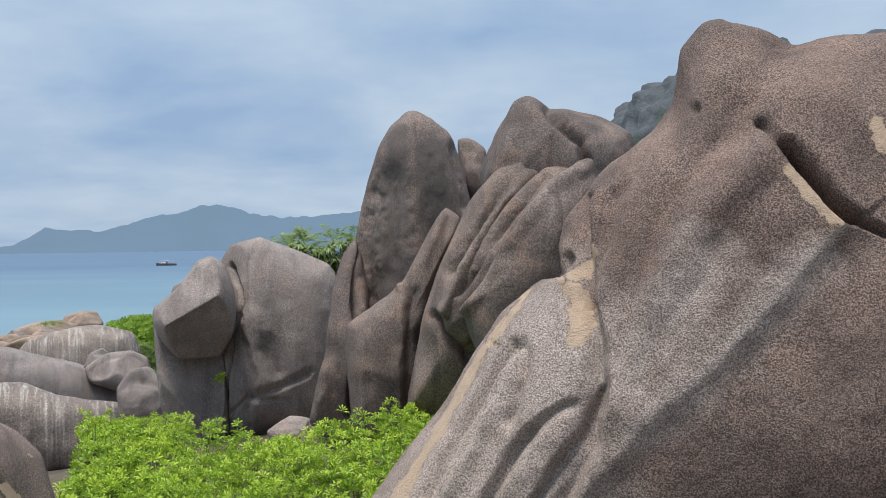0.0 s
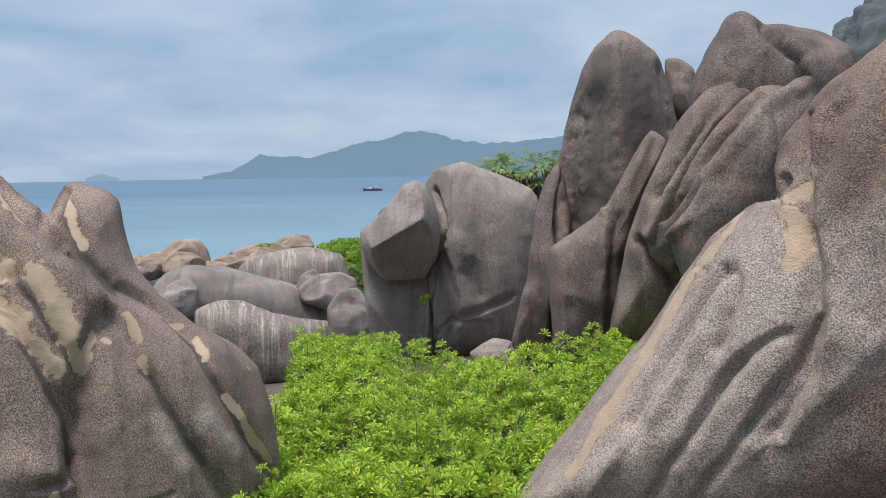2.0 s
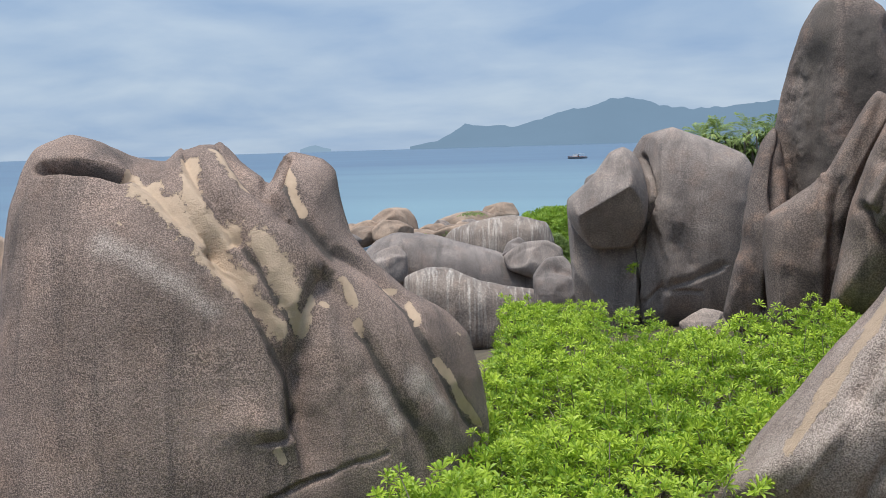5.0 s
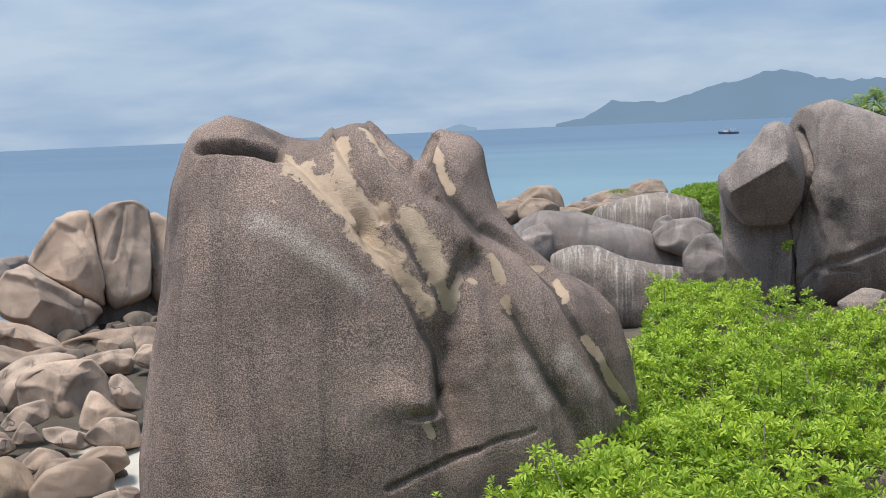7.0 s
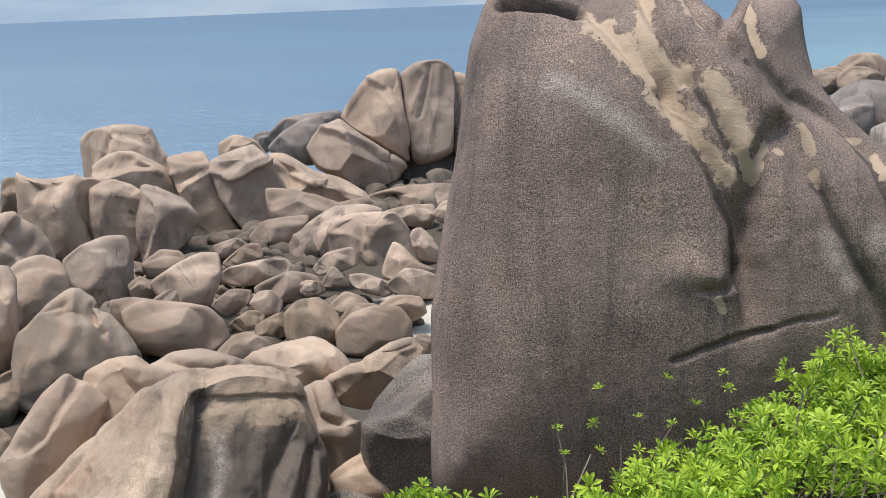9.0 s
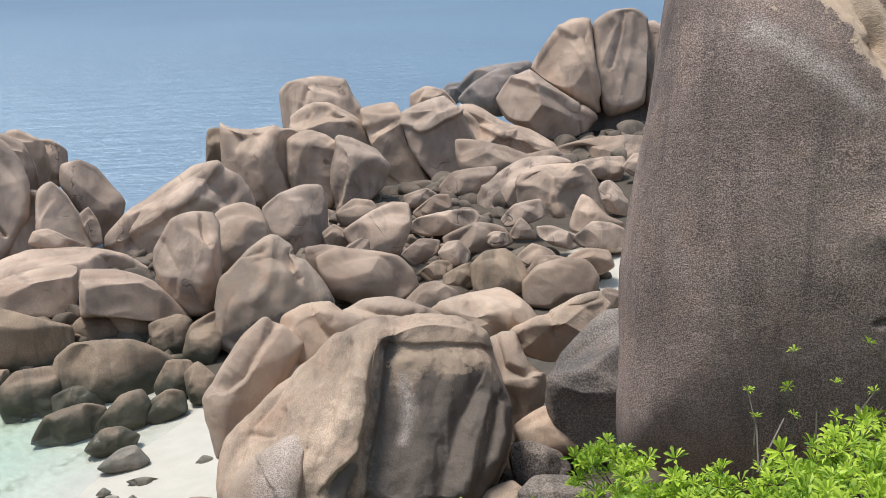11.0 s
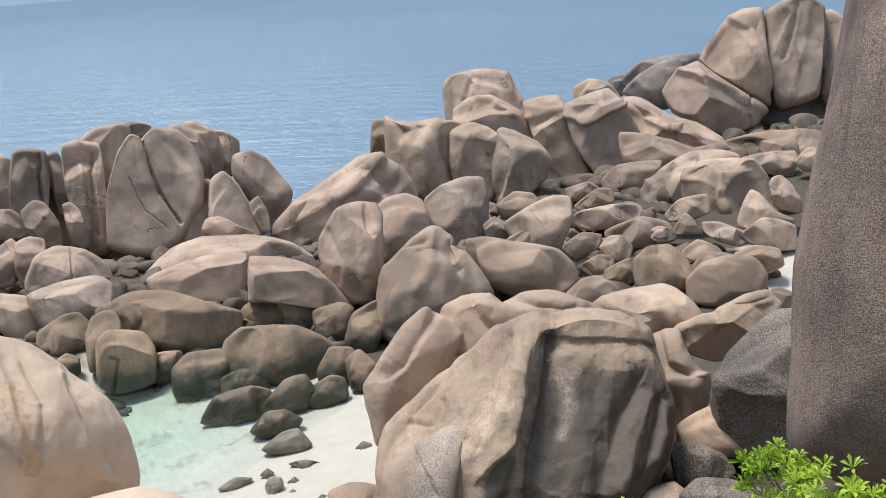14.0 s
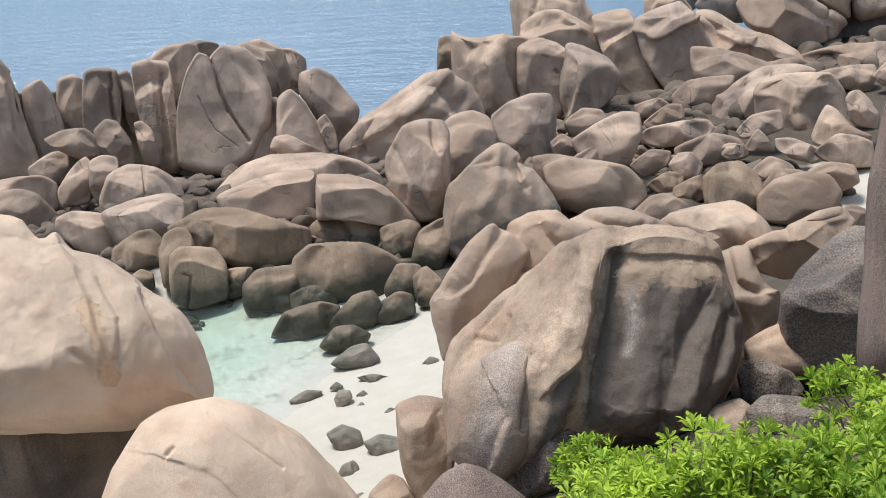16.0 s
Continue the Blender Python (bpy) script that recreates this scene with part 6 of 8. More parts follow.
boulder(-13.70, 8.15, 3.07, 59.9, -23.6, (-2.29, -0.66, -2.16, 0.01, -1.84, 0.32, -1.31, 0.74, -0.78, 1.08, -0.17, 1.44, 0.30, 1.65, 0.93, 1.69, 1.46, 1.57, 1.91, 1.29, 2.00, 0.82, 2.16, 0.15, 2.06, -0.50, 1.60, -1.26, 0.81, -1.60, -0.01, -1.66, -0.86, -2.04, -1.71, -2.10, -2.23, -1.59),
        1.9, 1.9, 2.8, 155, "tan", "great boulder, tan on one face, dark lichen-stained and fluted on another", rough=0.9, planes=[(-0.55, -0.65, 0.5, 0.22), (0.3, -0.94, 0.1, 0.2)], facets=0, grit=0.09,
        cuts=[("step", 0.1, -0.22, (0.37, 1.60, 0.17, 1.16, 0.05, 0.61, -0.03, 0.00, -0.19, -0.60, -0.45, -1.20, -0.80, -1.82)), ("v", (0.5, 0.08), 0.14, (0.41, 1.14, 0.30, 0.60, 0.19, -0.01, 0.05, -0.46, -0.10, -0.99)), ("v", (0.03, 0.3), 0.07, (0.42, 1.23, 0.83, 1.15, 1.29, 1.09, 1.84, 1.02)), ("v", (0.1, 0.25), 0.1, (-0.89, 1.12, -1.25, 0.62, -1.66, 0.20, -1.88, -0.23)), ("c", (0.16, 0.3), 0.08, (-0.25, 1.43, -0.46, 0.80, -0.66, 0.26, -0.77, -0.04)), ("v", (0.12, 0.2), 0.08, (-0.17, 1.20, -0.35, 0.63, -0.49, 0.10, -0.66, -0.28)), ("c", (0.1, 0.25), 0.1, (0.02, 1.01, -0.05, 0.31, -0.22, -0.29, -0.61, -0.67)), ("v", (0.08, 0.08), 0.06, (-1.15, 0.37, -1.32, 0.06, -1.70, 0.08)), ("v", (0.16, 0.45), 0.17, (1.59, 0.39, 1.29, -0.14, 1.05, -0.73, 0.93, -1.29)), ("c", (0.2, 0.2), 0.08, (1.74, 0.23, 1.46, -0.37, 1.24, -0.98)), ("v", (0.14, 0.2), 0.14, (1.97, 0.22, 1.70, -0.39, 1.53, -0.93)), ("v", (0.5, 0.5), 0.05, (0.63, 0.58, 0.55, -0.18, 0.36, -0.93))],
        pale=[(0.13, (0.55, 0.96, 1.04, 0.93, 1.63, 0.84)), (0.05, (1.18, 0.75, 1.49, 0.69)), (0.035, (-0.05, 0.31, -0.23, -0.29, -0.57, -0.66))],
        frost=[(0.09, (0.61, 0.81, 0.62, 0.27, 0.51, -0.18))],
        dark=[(0.4, (0.47, 0.28, 0.39, -0.40, 0.24, -1.08)), (0.36, (1.00, 0.37, 0.87, -0.42, 0.54, -1.26)), (0.36, (1.55, 0.47, 1.38, -0.22, 1.08, -0.97)), (0.25, (2.12, 0.39, 1.83, -0.40, 1.50, -1.17)), (0.12, (0.42, 1.23, 0.31, 0.75, 0.19, -0.01)), (0.14, (-0.33, -0.52, -0.52, -1.04, -0.80, -1.68))])
boulder(-13.06, 6.15, 2.73, 65.7, -26.9, (-0.66, 0.26, -0.25, 0.70, 0.34, 0.94, 0.70, 0.92, 0.76, 0.61, 0.58, -0.01, 0.39, -0.62, 0.00, -0.97, -0.46, -0.86, -0.73, -0.53),
        0.7, 1, 2.4, 72, "tan", "grey speckled granite tongue on the shore", grit=0.05, rough=0.6, facets=0,
        cuts=[("step", 0.03, 0.07, (0.03, 0.19, 0.15, -0.12, -0.13, -0.71)), ("g", 0.05, 0.06, (0.53, 0.61, 0.33, -0.29))],
        frost=[(0.3, (0.32, 0.79, 0.01, 0.04, -0.28, -0.70))])
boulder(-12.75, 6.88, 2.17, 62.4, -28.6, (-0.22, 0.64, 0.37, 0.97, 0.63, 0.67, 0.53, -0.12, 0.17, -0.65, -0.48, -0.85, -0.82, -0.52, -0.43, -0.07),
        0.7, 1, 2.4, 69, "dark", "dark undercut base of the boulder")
boulder(-16.50, 7.53, 3.22, 66.2, -20.5, (-0.82, -0.19, -0.49, 0.22, -0.05, 0.76, 0.36, 1.03, 0.69, 0.87, 0.99, 0.52, 0.54, -0.17, -0.20, -0.88, -0.67, -1.22, -0.77, -0.73),
        0.9, 0.73, 2.4, 70, "sandy", "pale smooth boulder above the pool sand", rough=1.0, facets=1,
        cuts=[("v", (0.12, 0.3), 0.16, (0.53, 0.89, 0.11, 0.44, -0.11, 0.08, -0.45, -0.07)), ("c", (0.2, 0.3), 0.1, (0.40, 1.00, -0.02, 0.64, -0.39, 0.20))])
boulder(-16.48, 8.90, 3.66, 62.2, -18.6, (-0.83, 0.01, -0.56, 0.44, -0.15, 0.62, 0.24, 0.62, 0.46, 0.43, 0.81, 0.29, 0.93, -0.11, 0.31, -0.51, -0.38, -0.61, -0.76, -0.39),
        0.8, 0.64, 2.4, 52, "sandy", "pale smooth boulder behind the dark one", rough=1.0, facets=1,
        cuts=[("v", (0.1, 0.25), 0.14, (-0.06, 0.49, 0.02, 0.20, 0.33, -0.06)), ("c", (0.2, 0.2), 0.08, (-0.55, 0.39, -0.20, 0.51, 0.13, 0.38))])
boulder(-16.39, 7.92, 2.82, 64.9, -21.5, (-0.56, -0.54, -0.45, 0.14, -0.32, 0.52, 0.04, 0.75, 0.33, 0.68, 0.75, 0.43, 0.40, -0.22, -0.14, -0.77, -0.45, -0.94),
        0.7, 0.58, 2.4, 51, "sandy", "pale lobe of rock beside the great boulder", rough=1.0, facets=1,
        cuts=[("v", (0.15, 0.2), 0.12, (0.05, 0.88, -0.32, 0.52, -0.60, 0.05))])
boulder(-16.67, 10.56, 3.48, 58.1, -18.2, (-0.99, 0.24, -0.57, 0.46, 0.05, 0.46, 0.54, 0.28, 1.03, 0.07, 0.96, -0.37, -0.20, -0.42, -0.86, -0.28),
        0.8, 0.64, 2.4, 58, "sandy", "pale flat boulder behind the dark one", rough=1.0, facets=1,
        cuts=[("v", (0.12, 0.2), 0.12, (-0.72, 0.41, -0.26, 0.23, 0.37, 0.12)), ("c", (0.2, 0.2), 0.08, (-0.36, 0.44, 0.14, 0.39, 0.52, 0.16))])
boulder(-15.83, 12.20, 3.24, 52.7, -18.6, (-1.15, 0.31, -0.79, 0.51, -0.19, 0.65, 0.21, 0.72, 0.64, 0.42, 0.90, 0.06, 0.83, -0.50, 0.18, -0.79, -0.51, -0.48),
        0.9, 0.76, 2.4, 60, "sandy", "pale pinkish boulder behind the dark one", rough=1.0, planes=[(0, -0.45, 0.9, 0.3)], facets=1,
        cuts=[("c", (0.25, 0.4), 0.14, (-0.87, 0.37, -0.28, 0.45, 0.20, 0.27, 0.52, -0.03)), ("v", (0.2, 0.3), 0.12, (-0.38, 0.28, 0.10, -0.02, 0.28, -0.32))])
boulder(-14.17, 11.42, 2.74, 51.4, -21.8, (-0.44, 0.83, 0.02, 0.92, 0.20, 0.40, 0.46, 0.12, 0.49, -0.30, 0.19, -0.77, -0.13, -1.01, -0.31, -0.26),
        0.7, 0.57, 2.6, 60, "tan", "pale column of rock beside the gap", rough=1.0, facets=1,
        cuts=[("v", (0.12, 0.2), 0.14, (-0.34, 0.87, -0.21, 0.30, 0.19, 0.12)), ("c", (0.1, 0.3), 0.14, (-0.21, 0.07, 0.14, 0.07, 0.41, 0.12))])
boulder(-14.15, 12.54, 3.48, 48.7, -19.0, (-0.93, -0.08, -0.36, 0.23, 0.27, 0.53, 0.62, 0.62, 0.86, 0.42, 0.72, 0.09, 0.19, -0.41, -0.26, -0.59, -0.74, -0.45),
        0.8, 0.64, 2.6, 58, "tan", "wedge-shaped boulder bridging the gap", planes=[(-0.2, -0.4, 0.9, 0.3), (0, -0.8, -0.6, 0.3)], facets=2,
        cuts=[("c", (0.3, 0.2), 0.14, (-0.85, -0.06, -0.26, 0.08, 0.26, 0.45, 0.57, 0.52)), ("v", (0.1, 0.2), 0.1, (-0.22, 0.18, -0.17, -0.05))])
boulder(-12.17, 11.71, 3.20, 46.2, -22.0, (-1.01, -0.22, -0.77, 0.52, -0.29, 1.05, 0.02, 1.26, 0.42, 1.18, 0.82, 0.40, 0.84, -0.85, -0.01, -1.05, -0.57, -0.97, -0.92, -0.65),
        1.1, 1.02, 2.5, 80, "dark", "dark grey boulder beside the big one", planes=[(-0.4, -0.5, 0.75, 0.3), (-0.1, -0.9, -0.4, 0.25)], facets=1,
        cuts=[("c", (0.3, 0.4), 0.14, (-0.96, 0.16, -0.40, -0.03, 0.35, -0.12)), ("v", (0.4, 0.4), 0.1, (-0.50, 0.50, -0.28, 0.84, 0.03, 1.10))])
boulder(-12.81, 11.02, 2.22, 49.5, -24.9, (-0.60, 0.14, -0.24, 0.39, 0.19, 0.31, 0.56, 0.05, 0.56, -0.30, -0.06, -0.33, -0.53, -0.17),
        0.39, 0.43, 2.6, 40, "tan", "pale boulder in the gap")
boulder(-12.17, 10.16, 2.35, 50.4, -26.0, (-0.47, 0.28, -0.14, 0.38, 0.34, 0.20, 0.54, -0.08, 0.26, -0.32, -0.30, -0.34),
        0.34, 0.39, 2.4, 36, "dark", "dark flat boulder in the gap")
boulder(-10.72, 9.45, 2.59, 48.9, -27.7, (-0.66, 0.09, -0.43, 0.33, 0.00, 0.34, 0.50, 0.19, 0.75, -0.01, 0.36, -0.31, -0.28, -0.32, -0.57, -0.18),
        0.41, 0.46, 2.4, 57, "dark", "dark flat boulder by the shrubs", planes=[(0, -0.5, 0.85, 0.3)])
boulder(-11.56, 8.96, 2.17, 52.6, -28.4, (-0.63, -0.19, -0.20, 0.37, 0.18, 0.51, 0.47, 0.22, 0.43, -0.32, -0.21, -0.41),
        0.4, 0.45, 2.6, 42, "tan", "brown boulder by the shrubs")
boulder(-13.86, 11.89, 1.44, 49.6, -25.2, (-0.22, 0.03, -0.00, 0.18, 0.20, -0.03, 0.04, -0.19),
        0.13, 0.15, 2.6, 16, "tan", "small brown boulder in the gap")
boulder(-14.78, 5.68, 1.55, 69.9, -28.3, (-0.42, 0.64, -0.05, 0.77, 0.40, 0.63, 0.49, 0.08, 0.32, -0.60, -0.20, -0.89, -0.43, -0.34),
        0.7, 0.57, 2.6, 56, "tan", "pinkish boulder leaning on the sand")
boulder(-11.72, 5.11, 1.88, 67.5, -32.8, (-0.77, 0.34, -0.40, 0.74, -0.09, 0.88, 0.20, 0.77, 0.67, 0.36, 1.04, -0.25, 0.18, -0.73, -0.81, -0.57),
        0.8, 0.76, 2.4, 75, "coarse", "speckled boulder at the slope's foot")
boulder(-14.51, 4.89, 0.88, 72.4, -31.0, (-0.32, 0.19, 0.04, 0.47, 0.24, 0.34, 0.42, -0.13, 0.01, -0.41, -0.38, -0.27),
        0.32, 0.36, 2.6, 30, "tan", "small pale boulder on the sand")
boulder(-17.52, 0.67, 3.68, 89.2, -19.6, (-1.30, 1.87, -0.79, 2.07, -0.47, 2.07, -0.10, 1.88, 0.14, 1.46, 0.42, 1.60, 0.61, 1.29, 1.07, 1.01, 1.56, 0.45, 1.99, -0.02, 2.19, -0.53, 2.24, -1.28, 2.11, -1.59, 1.74, -1.54, 0.83, -1.66, -0.22, -1.42, -1.44, -1.09, -2.07, -0.35, -1.95, 0.98),
        2.2, 2.2, 2.6, 164, "pale", "huge smooth pale granite boulder overhanging the pool", grit=0.05, rough=0.55, planes=[(-0.1, -0.88, 0.47, 0.11)], facets=2,
        cuts=[("c", (0.12, 0.35), 0.08, (0.35, 1.58, 0.48, 0.97, 0.57, 0.52, 0.52, -0.04, 0.60, -0.55)), ("v", (0.25, 0.1), 0.08, (0.49, 1.35, 0.84, 0.81, 0.94, 0.10, 0.84, -0.52)), ("v", (0.08, 0.12), 0.07, (0.24, -0.25, 0.36, -0.40, 0.50, -0.64)), ("v", (0.3, 0.15), 0.14, (1.41, 0.35, 1.58, -0.38, 1.82, -1.12)), ("c", (0.5, 0.5), 0.12, (-0.11, 1.71, -0.02, 0.98, 0.21, 0.28, -0.08, -0.37)), ("v", (0.6, 0.4), 0.08, (-0.80, -0.59, 0.07, -0.73, 0.79, -1.01, 1.66, -1.35))],
        pale=[(0.12, (0.54, 0.36, 0.62, -0.31, 0.67, -0.82))])
# dark brown rock; its granite also carries the overhang's shadow as colour
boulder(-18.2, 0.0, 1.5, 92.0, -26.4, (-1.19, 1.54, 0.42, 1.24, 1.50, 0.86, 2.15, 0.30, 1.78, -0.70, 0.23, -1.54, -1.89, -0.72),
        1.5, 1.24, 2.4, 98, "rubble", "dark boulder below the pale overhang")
boulder(-13.64, 2.27, 2.18, 82.1, -29.6, (-1.67, 0.06, -1.31, 0.79, -0.86, 1.30, -0.46, 1.44, 0.14, 1.44, 0.64, 1.21, 1.17, 0.74, 1.44, 0.32, 1.81, -0.37, 1.64, -1.17, -0.18, -1.17, -1.61, -0.67),
        1.4, 1.6, 2.5, 139, "pale", "big smooth pinkish-tan boulder above the sand", grit=0.03, rough=0.55, facets=2,
        cuts=[("g", 0.02, 0.025, (0.03, 1.20, 0.38, 0.74, 0.80, 0.29)), ("g", 0.03, 0.05, (-0.57, 0.77, -0.49, 0.83)), ("step", 0.03, 0.03, (-0.35, 0.61, -0.09, 0.48, 0.18, 0.07))])
boulder(-26.24, 8.20, 0.47, 73.3, -18.9, (-1.35, 0.63, -0.84, 0.93, 0.57, 0.76, 1.42, 0.22, 1.56, -0.33, 1.12, -0.87, 0.00, -0.87, -1.28, -0.45, -1.48, 0.11),
        0.76, 0.85, 2.5, 50, "tide", "long dark wet boulder in the pool", rough=1.3, facets=2)
boulder(-26.72, 6.28, 0.24, 77.5, -19.3, (-0.71, 0.35, -0.27, 0.71, 0.62, 0.68, 0.76, 0.16, 0.55, -0.72, -0.56, -0.65, -0.79, -0.23),
        0.51, 0.57, 2.5, 24, "tide", "dark square wet boulder in the pool", rough=1.3, facets=2)
boulder(-27.95, 5.69, 0.33, 79.2, -18.5, (-0.35, 0.38, 0.41, 0.35, 0.45, -0.17, -0.09, -0.45, -0.43, -0.32),
        0.29, 0.33, 2.5, 16, "tide", "low wet boulder in the pool", rough=1.3, facets=2)
boulder(-25.95, 7.15, 0.13, 75.3, -19.9, (-0.59, 0.21, -0.04, 0.37, 0.60, 0.18, 0.59, -0.24, -0.04, -0.33, -0.59, -0.22),
        0.3, 0.34, 2.5, 20, "tide", "wet brown boulder in the pool", rough=1.3, facets=2)
boulder(-24.47, 6.54, 0.14, 75.8, -21.1, (-0.99, -0.27, -0.52, 0.33, 0.33, 0.46, 0.84, 0.29, 0.73, -0.27, -0.13, -0.44),
        0.4, 0.45, 2.5, 30, "tide", "flat dark wet boulder in the pool", rough=1.3, facets=2)
boulder(-23.98, 7.65, 0.19, 73.0, -21.1, (-0.70, -0.10, -0.07, 0.49, 0.44, 0.56, 0.63, 0.13, 0.26, -0.48, -0.61, -0.43),
        0.36, 0.41, 2.5, 22, "tide", "pointed dark wet boulder on the shore", rough=1.3, facets=2)
boulder(-23.72, 8.50, 0.23, 70.9, -21.0, (-0.52, 0.09, 0.10, 0.41, 0.49, 0.32, 0.50, -0.17, -0.17, -0.40, -0.55, -0.24),
        0.29, 0.33, 2.5, 18, "tide", "dark wet boulder in the pool", rough=1.3, facets=2)
boulder(-24.76, 9.23, 0.41, 70.1, -19.7, (-0.54, -0.05, -0.15, 0.50, 0.40, 0.44, 0.55, 0.01, 0.22, -0.44, -0.46, -0.44),
        0.32, 0.36, 2.5, 18, "tide", "brown wet boulder on the shore", rough=1.3, facets=2)
boulder(-23.87, 9.50, 0.48, 68.9, -20.1, (-0.38, 0.33, 0.01, 0.56, 0.44, 0.04, 0.21, -0.52, -0.29, -0.39),
        0.28, 0.32, 2.5, 18, "tide", "brown wet boulder on the shore", rough=1.3, facets=2)
boulder(-22.77, 6.91, 0.18, 73.9, -22.3, (-0.61, -0.07, -0.22, 0.31, 0.23, 0.31, 0.61, 0.04, 0.38, -0.24, -0.31, -0.31),
        0.33, 0.37, 2.5, 27, "tide", "smooth dark stone on the sand", rough=1.3, facets=2)
boulder(-21.57, 6.77, 0.20, 73.3, -23.3, (-0.59, -0.04, -0.11, 0.27, 0.26, 0.29, 0.50, -0.09, 0.21, -0.27, -0.36, -0.19),
        0.29, 0.32, 2.5, 25, "pebble", "smooth mossy stone on the sand", rough=1.3, facets=2)
boulder(-20.51, 6.75, 0.12, 72.5, -24.5, (-0.36, 0.07, 0.01, 0.11, 0.37, -0.03, -0.02, -0.13),
        0.14, 0.16, 2.5, 18, "pebble", "flat stone half buried in sand", rough=1.3, facets=2)
boulder(-20.67, 5.30, 0.05, 76.5, -24.9, (-0.37, -0.03, 0.01, 0.14, 0.35, 0.07, 0.24, -0.05, -0.15, -0.14),
        0.15, 0.17, 2.5, 17, "pebble", "flat dark stone in shallow water", rough=1.3, facets=2)
boulder(-19.82, 5.84, 0.21, 74.4, -25.3, (-0.18, 0.02, -0.05, 0.18, 0.16, 0.14, 0.19, -0.03, -0.11, -0.23),
        0.14, 0.16, 2.5, 16, "pebble", "small mossy stone on the sand", rough=1.3, facets=2)
boulder(-17.88, 5.25, 0.36, 74.6, -27.3, (-0.34, 0.14, -0.03, 0.27, 0.28, 0.10, 0.29, -0.21, -0.15, -0.23),
        0.22, 0.25, 2.5, 19, "pebble", "smooth grey stone on the sand", rough=1.3, facets=2)
boulder(-17.06, 5.72, 0.41, 72.4, -28.1, (-0.37, 0.13, -0.08, 0.25, 0.28, 0.14, 0.24, -0.30, -0.18, -0.16),
        0.22, 0.25, 2.5, 19, "pebble", "smooth grey-green stone on the sand", rough=1.3, facets=2)
boulder(-16.64, 4.86, 0.38, 74.7, -29.0, (-0.24, -0.13, -0.08, 0.14, 0.13, 0.20, 0.22, 0.07, 0.02, -0.19),
        0.15, 0.17, 2.5, 16, "pebble", "small dark stone on the sand", rough=1.3, facets=2)
boulder(-20.42, 8.05, 0.15, 69.2, -24.1, (-0.20, 0.02, -0.02, 0.16, 0.17, 0.08, 0.13, -0.14, -0.11, -0.11),
        0.12, 0.14, 2.5, 16, "pebble", "small dark stone on the sand", rough=1.3, facets=2)
boulder(-19.91, 6.29, 0.12, 73.3, -25.3, (-0.14, 0.00, 0.02, 0.10, 0.12, -0.01, 0.03, -0.09),
        0.07, 0.08, 2.5, 16, "pebble", "little dark stone on the sand", rough=1.3, facets=2)
boulder(-19.49, 6.13, 0.10, 73.4, -25.8, (-0.12, -0.00, -0.01, 0.08, 0.11, -0.04, 0.03, -0.07),
        0.06, 0.07, 2.5, 16, "pebble", "little dark stone on the sand", rough=1.3, facets=2)
boulder(-18.71, 6.44, 0.17, 71.8, -26.4, (-0.16, -0.00, 0.00, 0.12, 0.15, 0.05, 0.09, -0.09, -0.08, -0.10),
        0.09, 0.11, 2.5, 16, "pebble", "little dark stone on the sand", rough=1.3, facets=2)
boulder(-20.57, 5.95, 0.13, 74.7, -24.7, (-0.16, -0.01, 0.01, 0.11, 0.14, 0.00, 0.04, -0.10),
        0.08, 0.09, 2.5, 16, "pebble", "little brown stone on the sand", rough=1.3, facets=2)
boulder(-15.57, 4.74, 0.45, 74.1, -30.5, (-0.18, 0.04, 0.02, 0.12, 0.15, -0.02, 0.03, -0.14),
        0.1, 0.11, 2.5, 16, "pebble", "little dark stone on the sand", rough=1.3, facets=2)
boulder(-29.28, 8.90, 0.58, 73.7, -16.9, (-0.68, 0.37, -0.15, 0.70, 0.44, 0.32, 0.93, -0.49, 0.09, -0.52, -0.71, -0.27),
        0.42, 0.48, 2.5, 25, "tide", "brown stone above the pool", rough=1.3, facets=2)
boulder(-28.75, 9.69, 0.64, 71.9, -16.9, (-0.68, 0.56, -0.09, 0.68, 0.39, 0.22, 0.57, -0.70, -0.05, -0.66),
        0.37, 0.42, 2.5, 21, "tide", "leaning brown stone above the pool", rough=1.3, facets=2)
boulder(-27.55, 10.26, 0.59, 70.1, -17.5, (-0.55, 0.41, 0.27, 0.57, 0.60, 0.35, 0.40, -0.49, -0.44, -0.60),
        0.38, 0.42, 2.5, 19, "tide", "wet brown stone above the pool", rough=1.3, facets=2)
boulder(-26.50, 10.73, 0.56, 68.5, -18.1, (-0.67, -0.52, -0.29, 0.49, 0.50, 0.83, 0.59, 0.21, 0.21, -0.62, -0.41, -0.70),
        0.41, 0.46, 2.5, 25, "tide", "upright wet brown stone on the shore", rough=1.3, facets=2)
boulder(-29.21, 5.98, 0.32, 79.1, -17.7, (-0.40, 0.05, -0.04, 0.27, 0.39, 0.00, 0.37, -0.18, -0.29, -0.16),
        0.18, 0.21, 2.5, 16, "tide", "small pink stone above the pool", rough=1.3, facets=2)
boulder(-29.71, 10.49, 0.60, 71.1, -16.4, (-0.37, 0.18, 0.15, 0.21, 0.35, -0.15, -0.11, -0.26),
        0.17, 0.19, 2.5, 16, "tide", "small grey stone on the shore", rough=1.3, facets=2)
boulder(-26.40, 9.81, 0.33, 70.2, -18.7, (-0.40, -0.05, -0.20, 0.16, 0.27, 0.11, 0.33, -0.17),
        0.15, 0.16, 2.5, 16, "tide", "small wet stone on the shore", rough=1.3, facets=2)
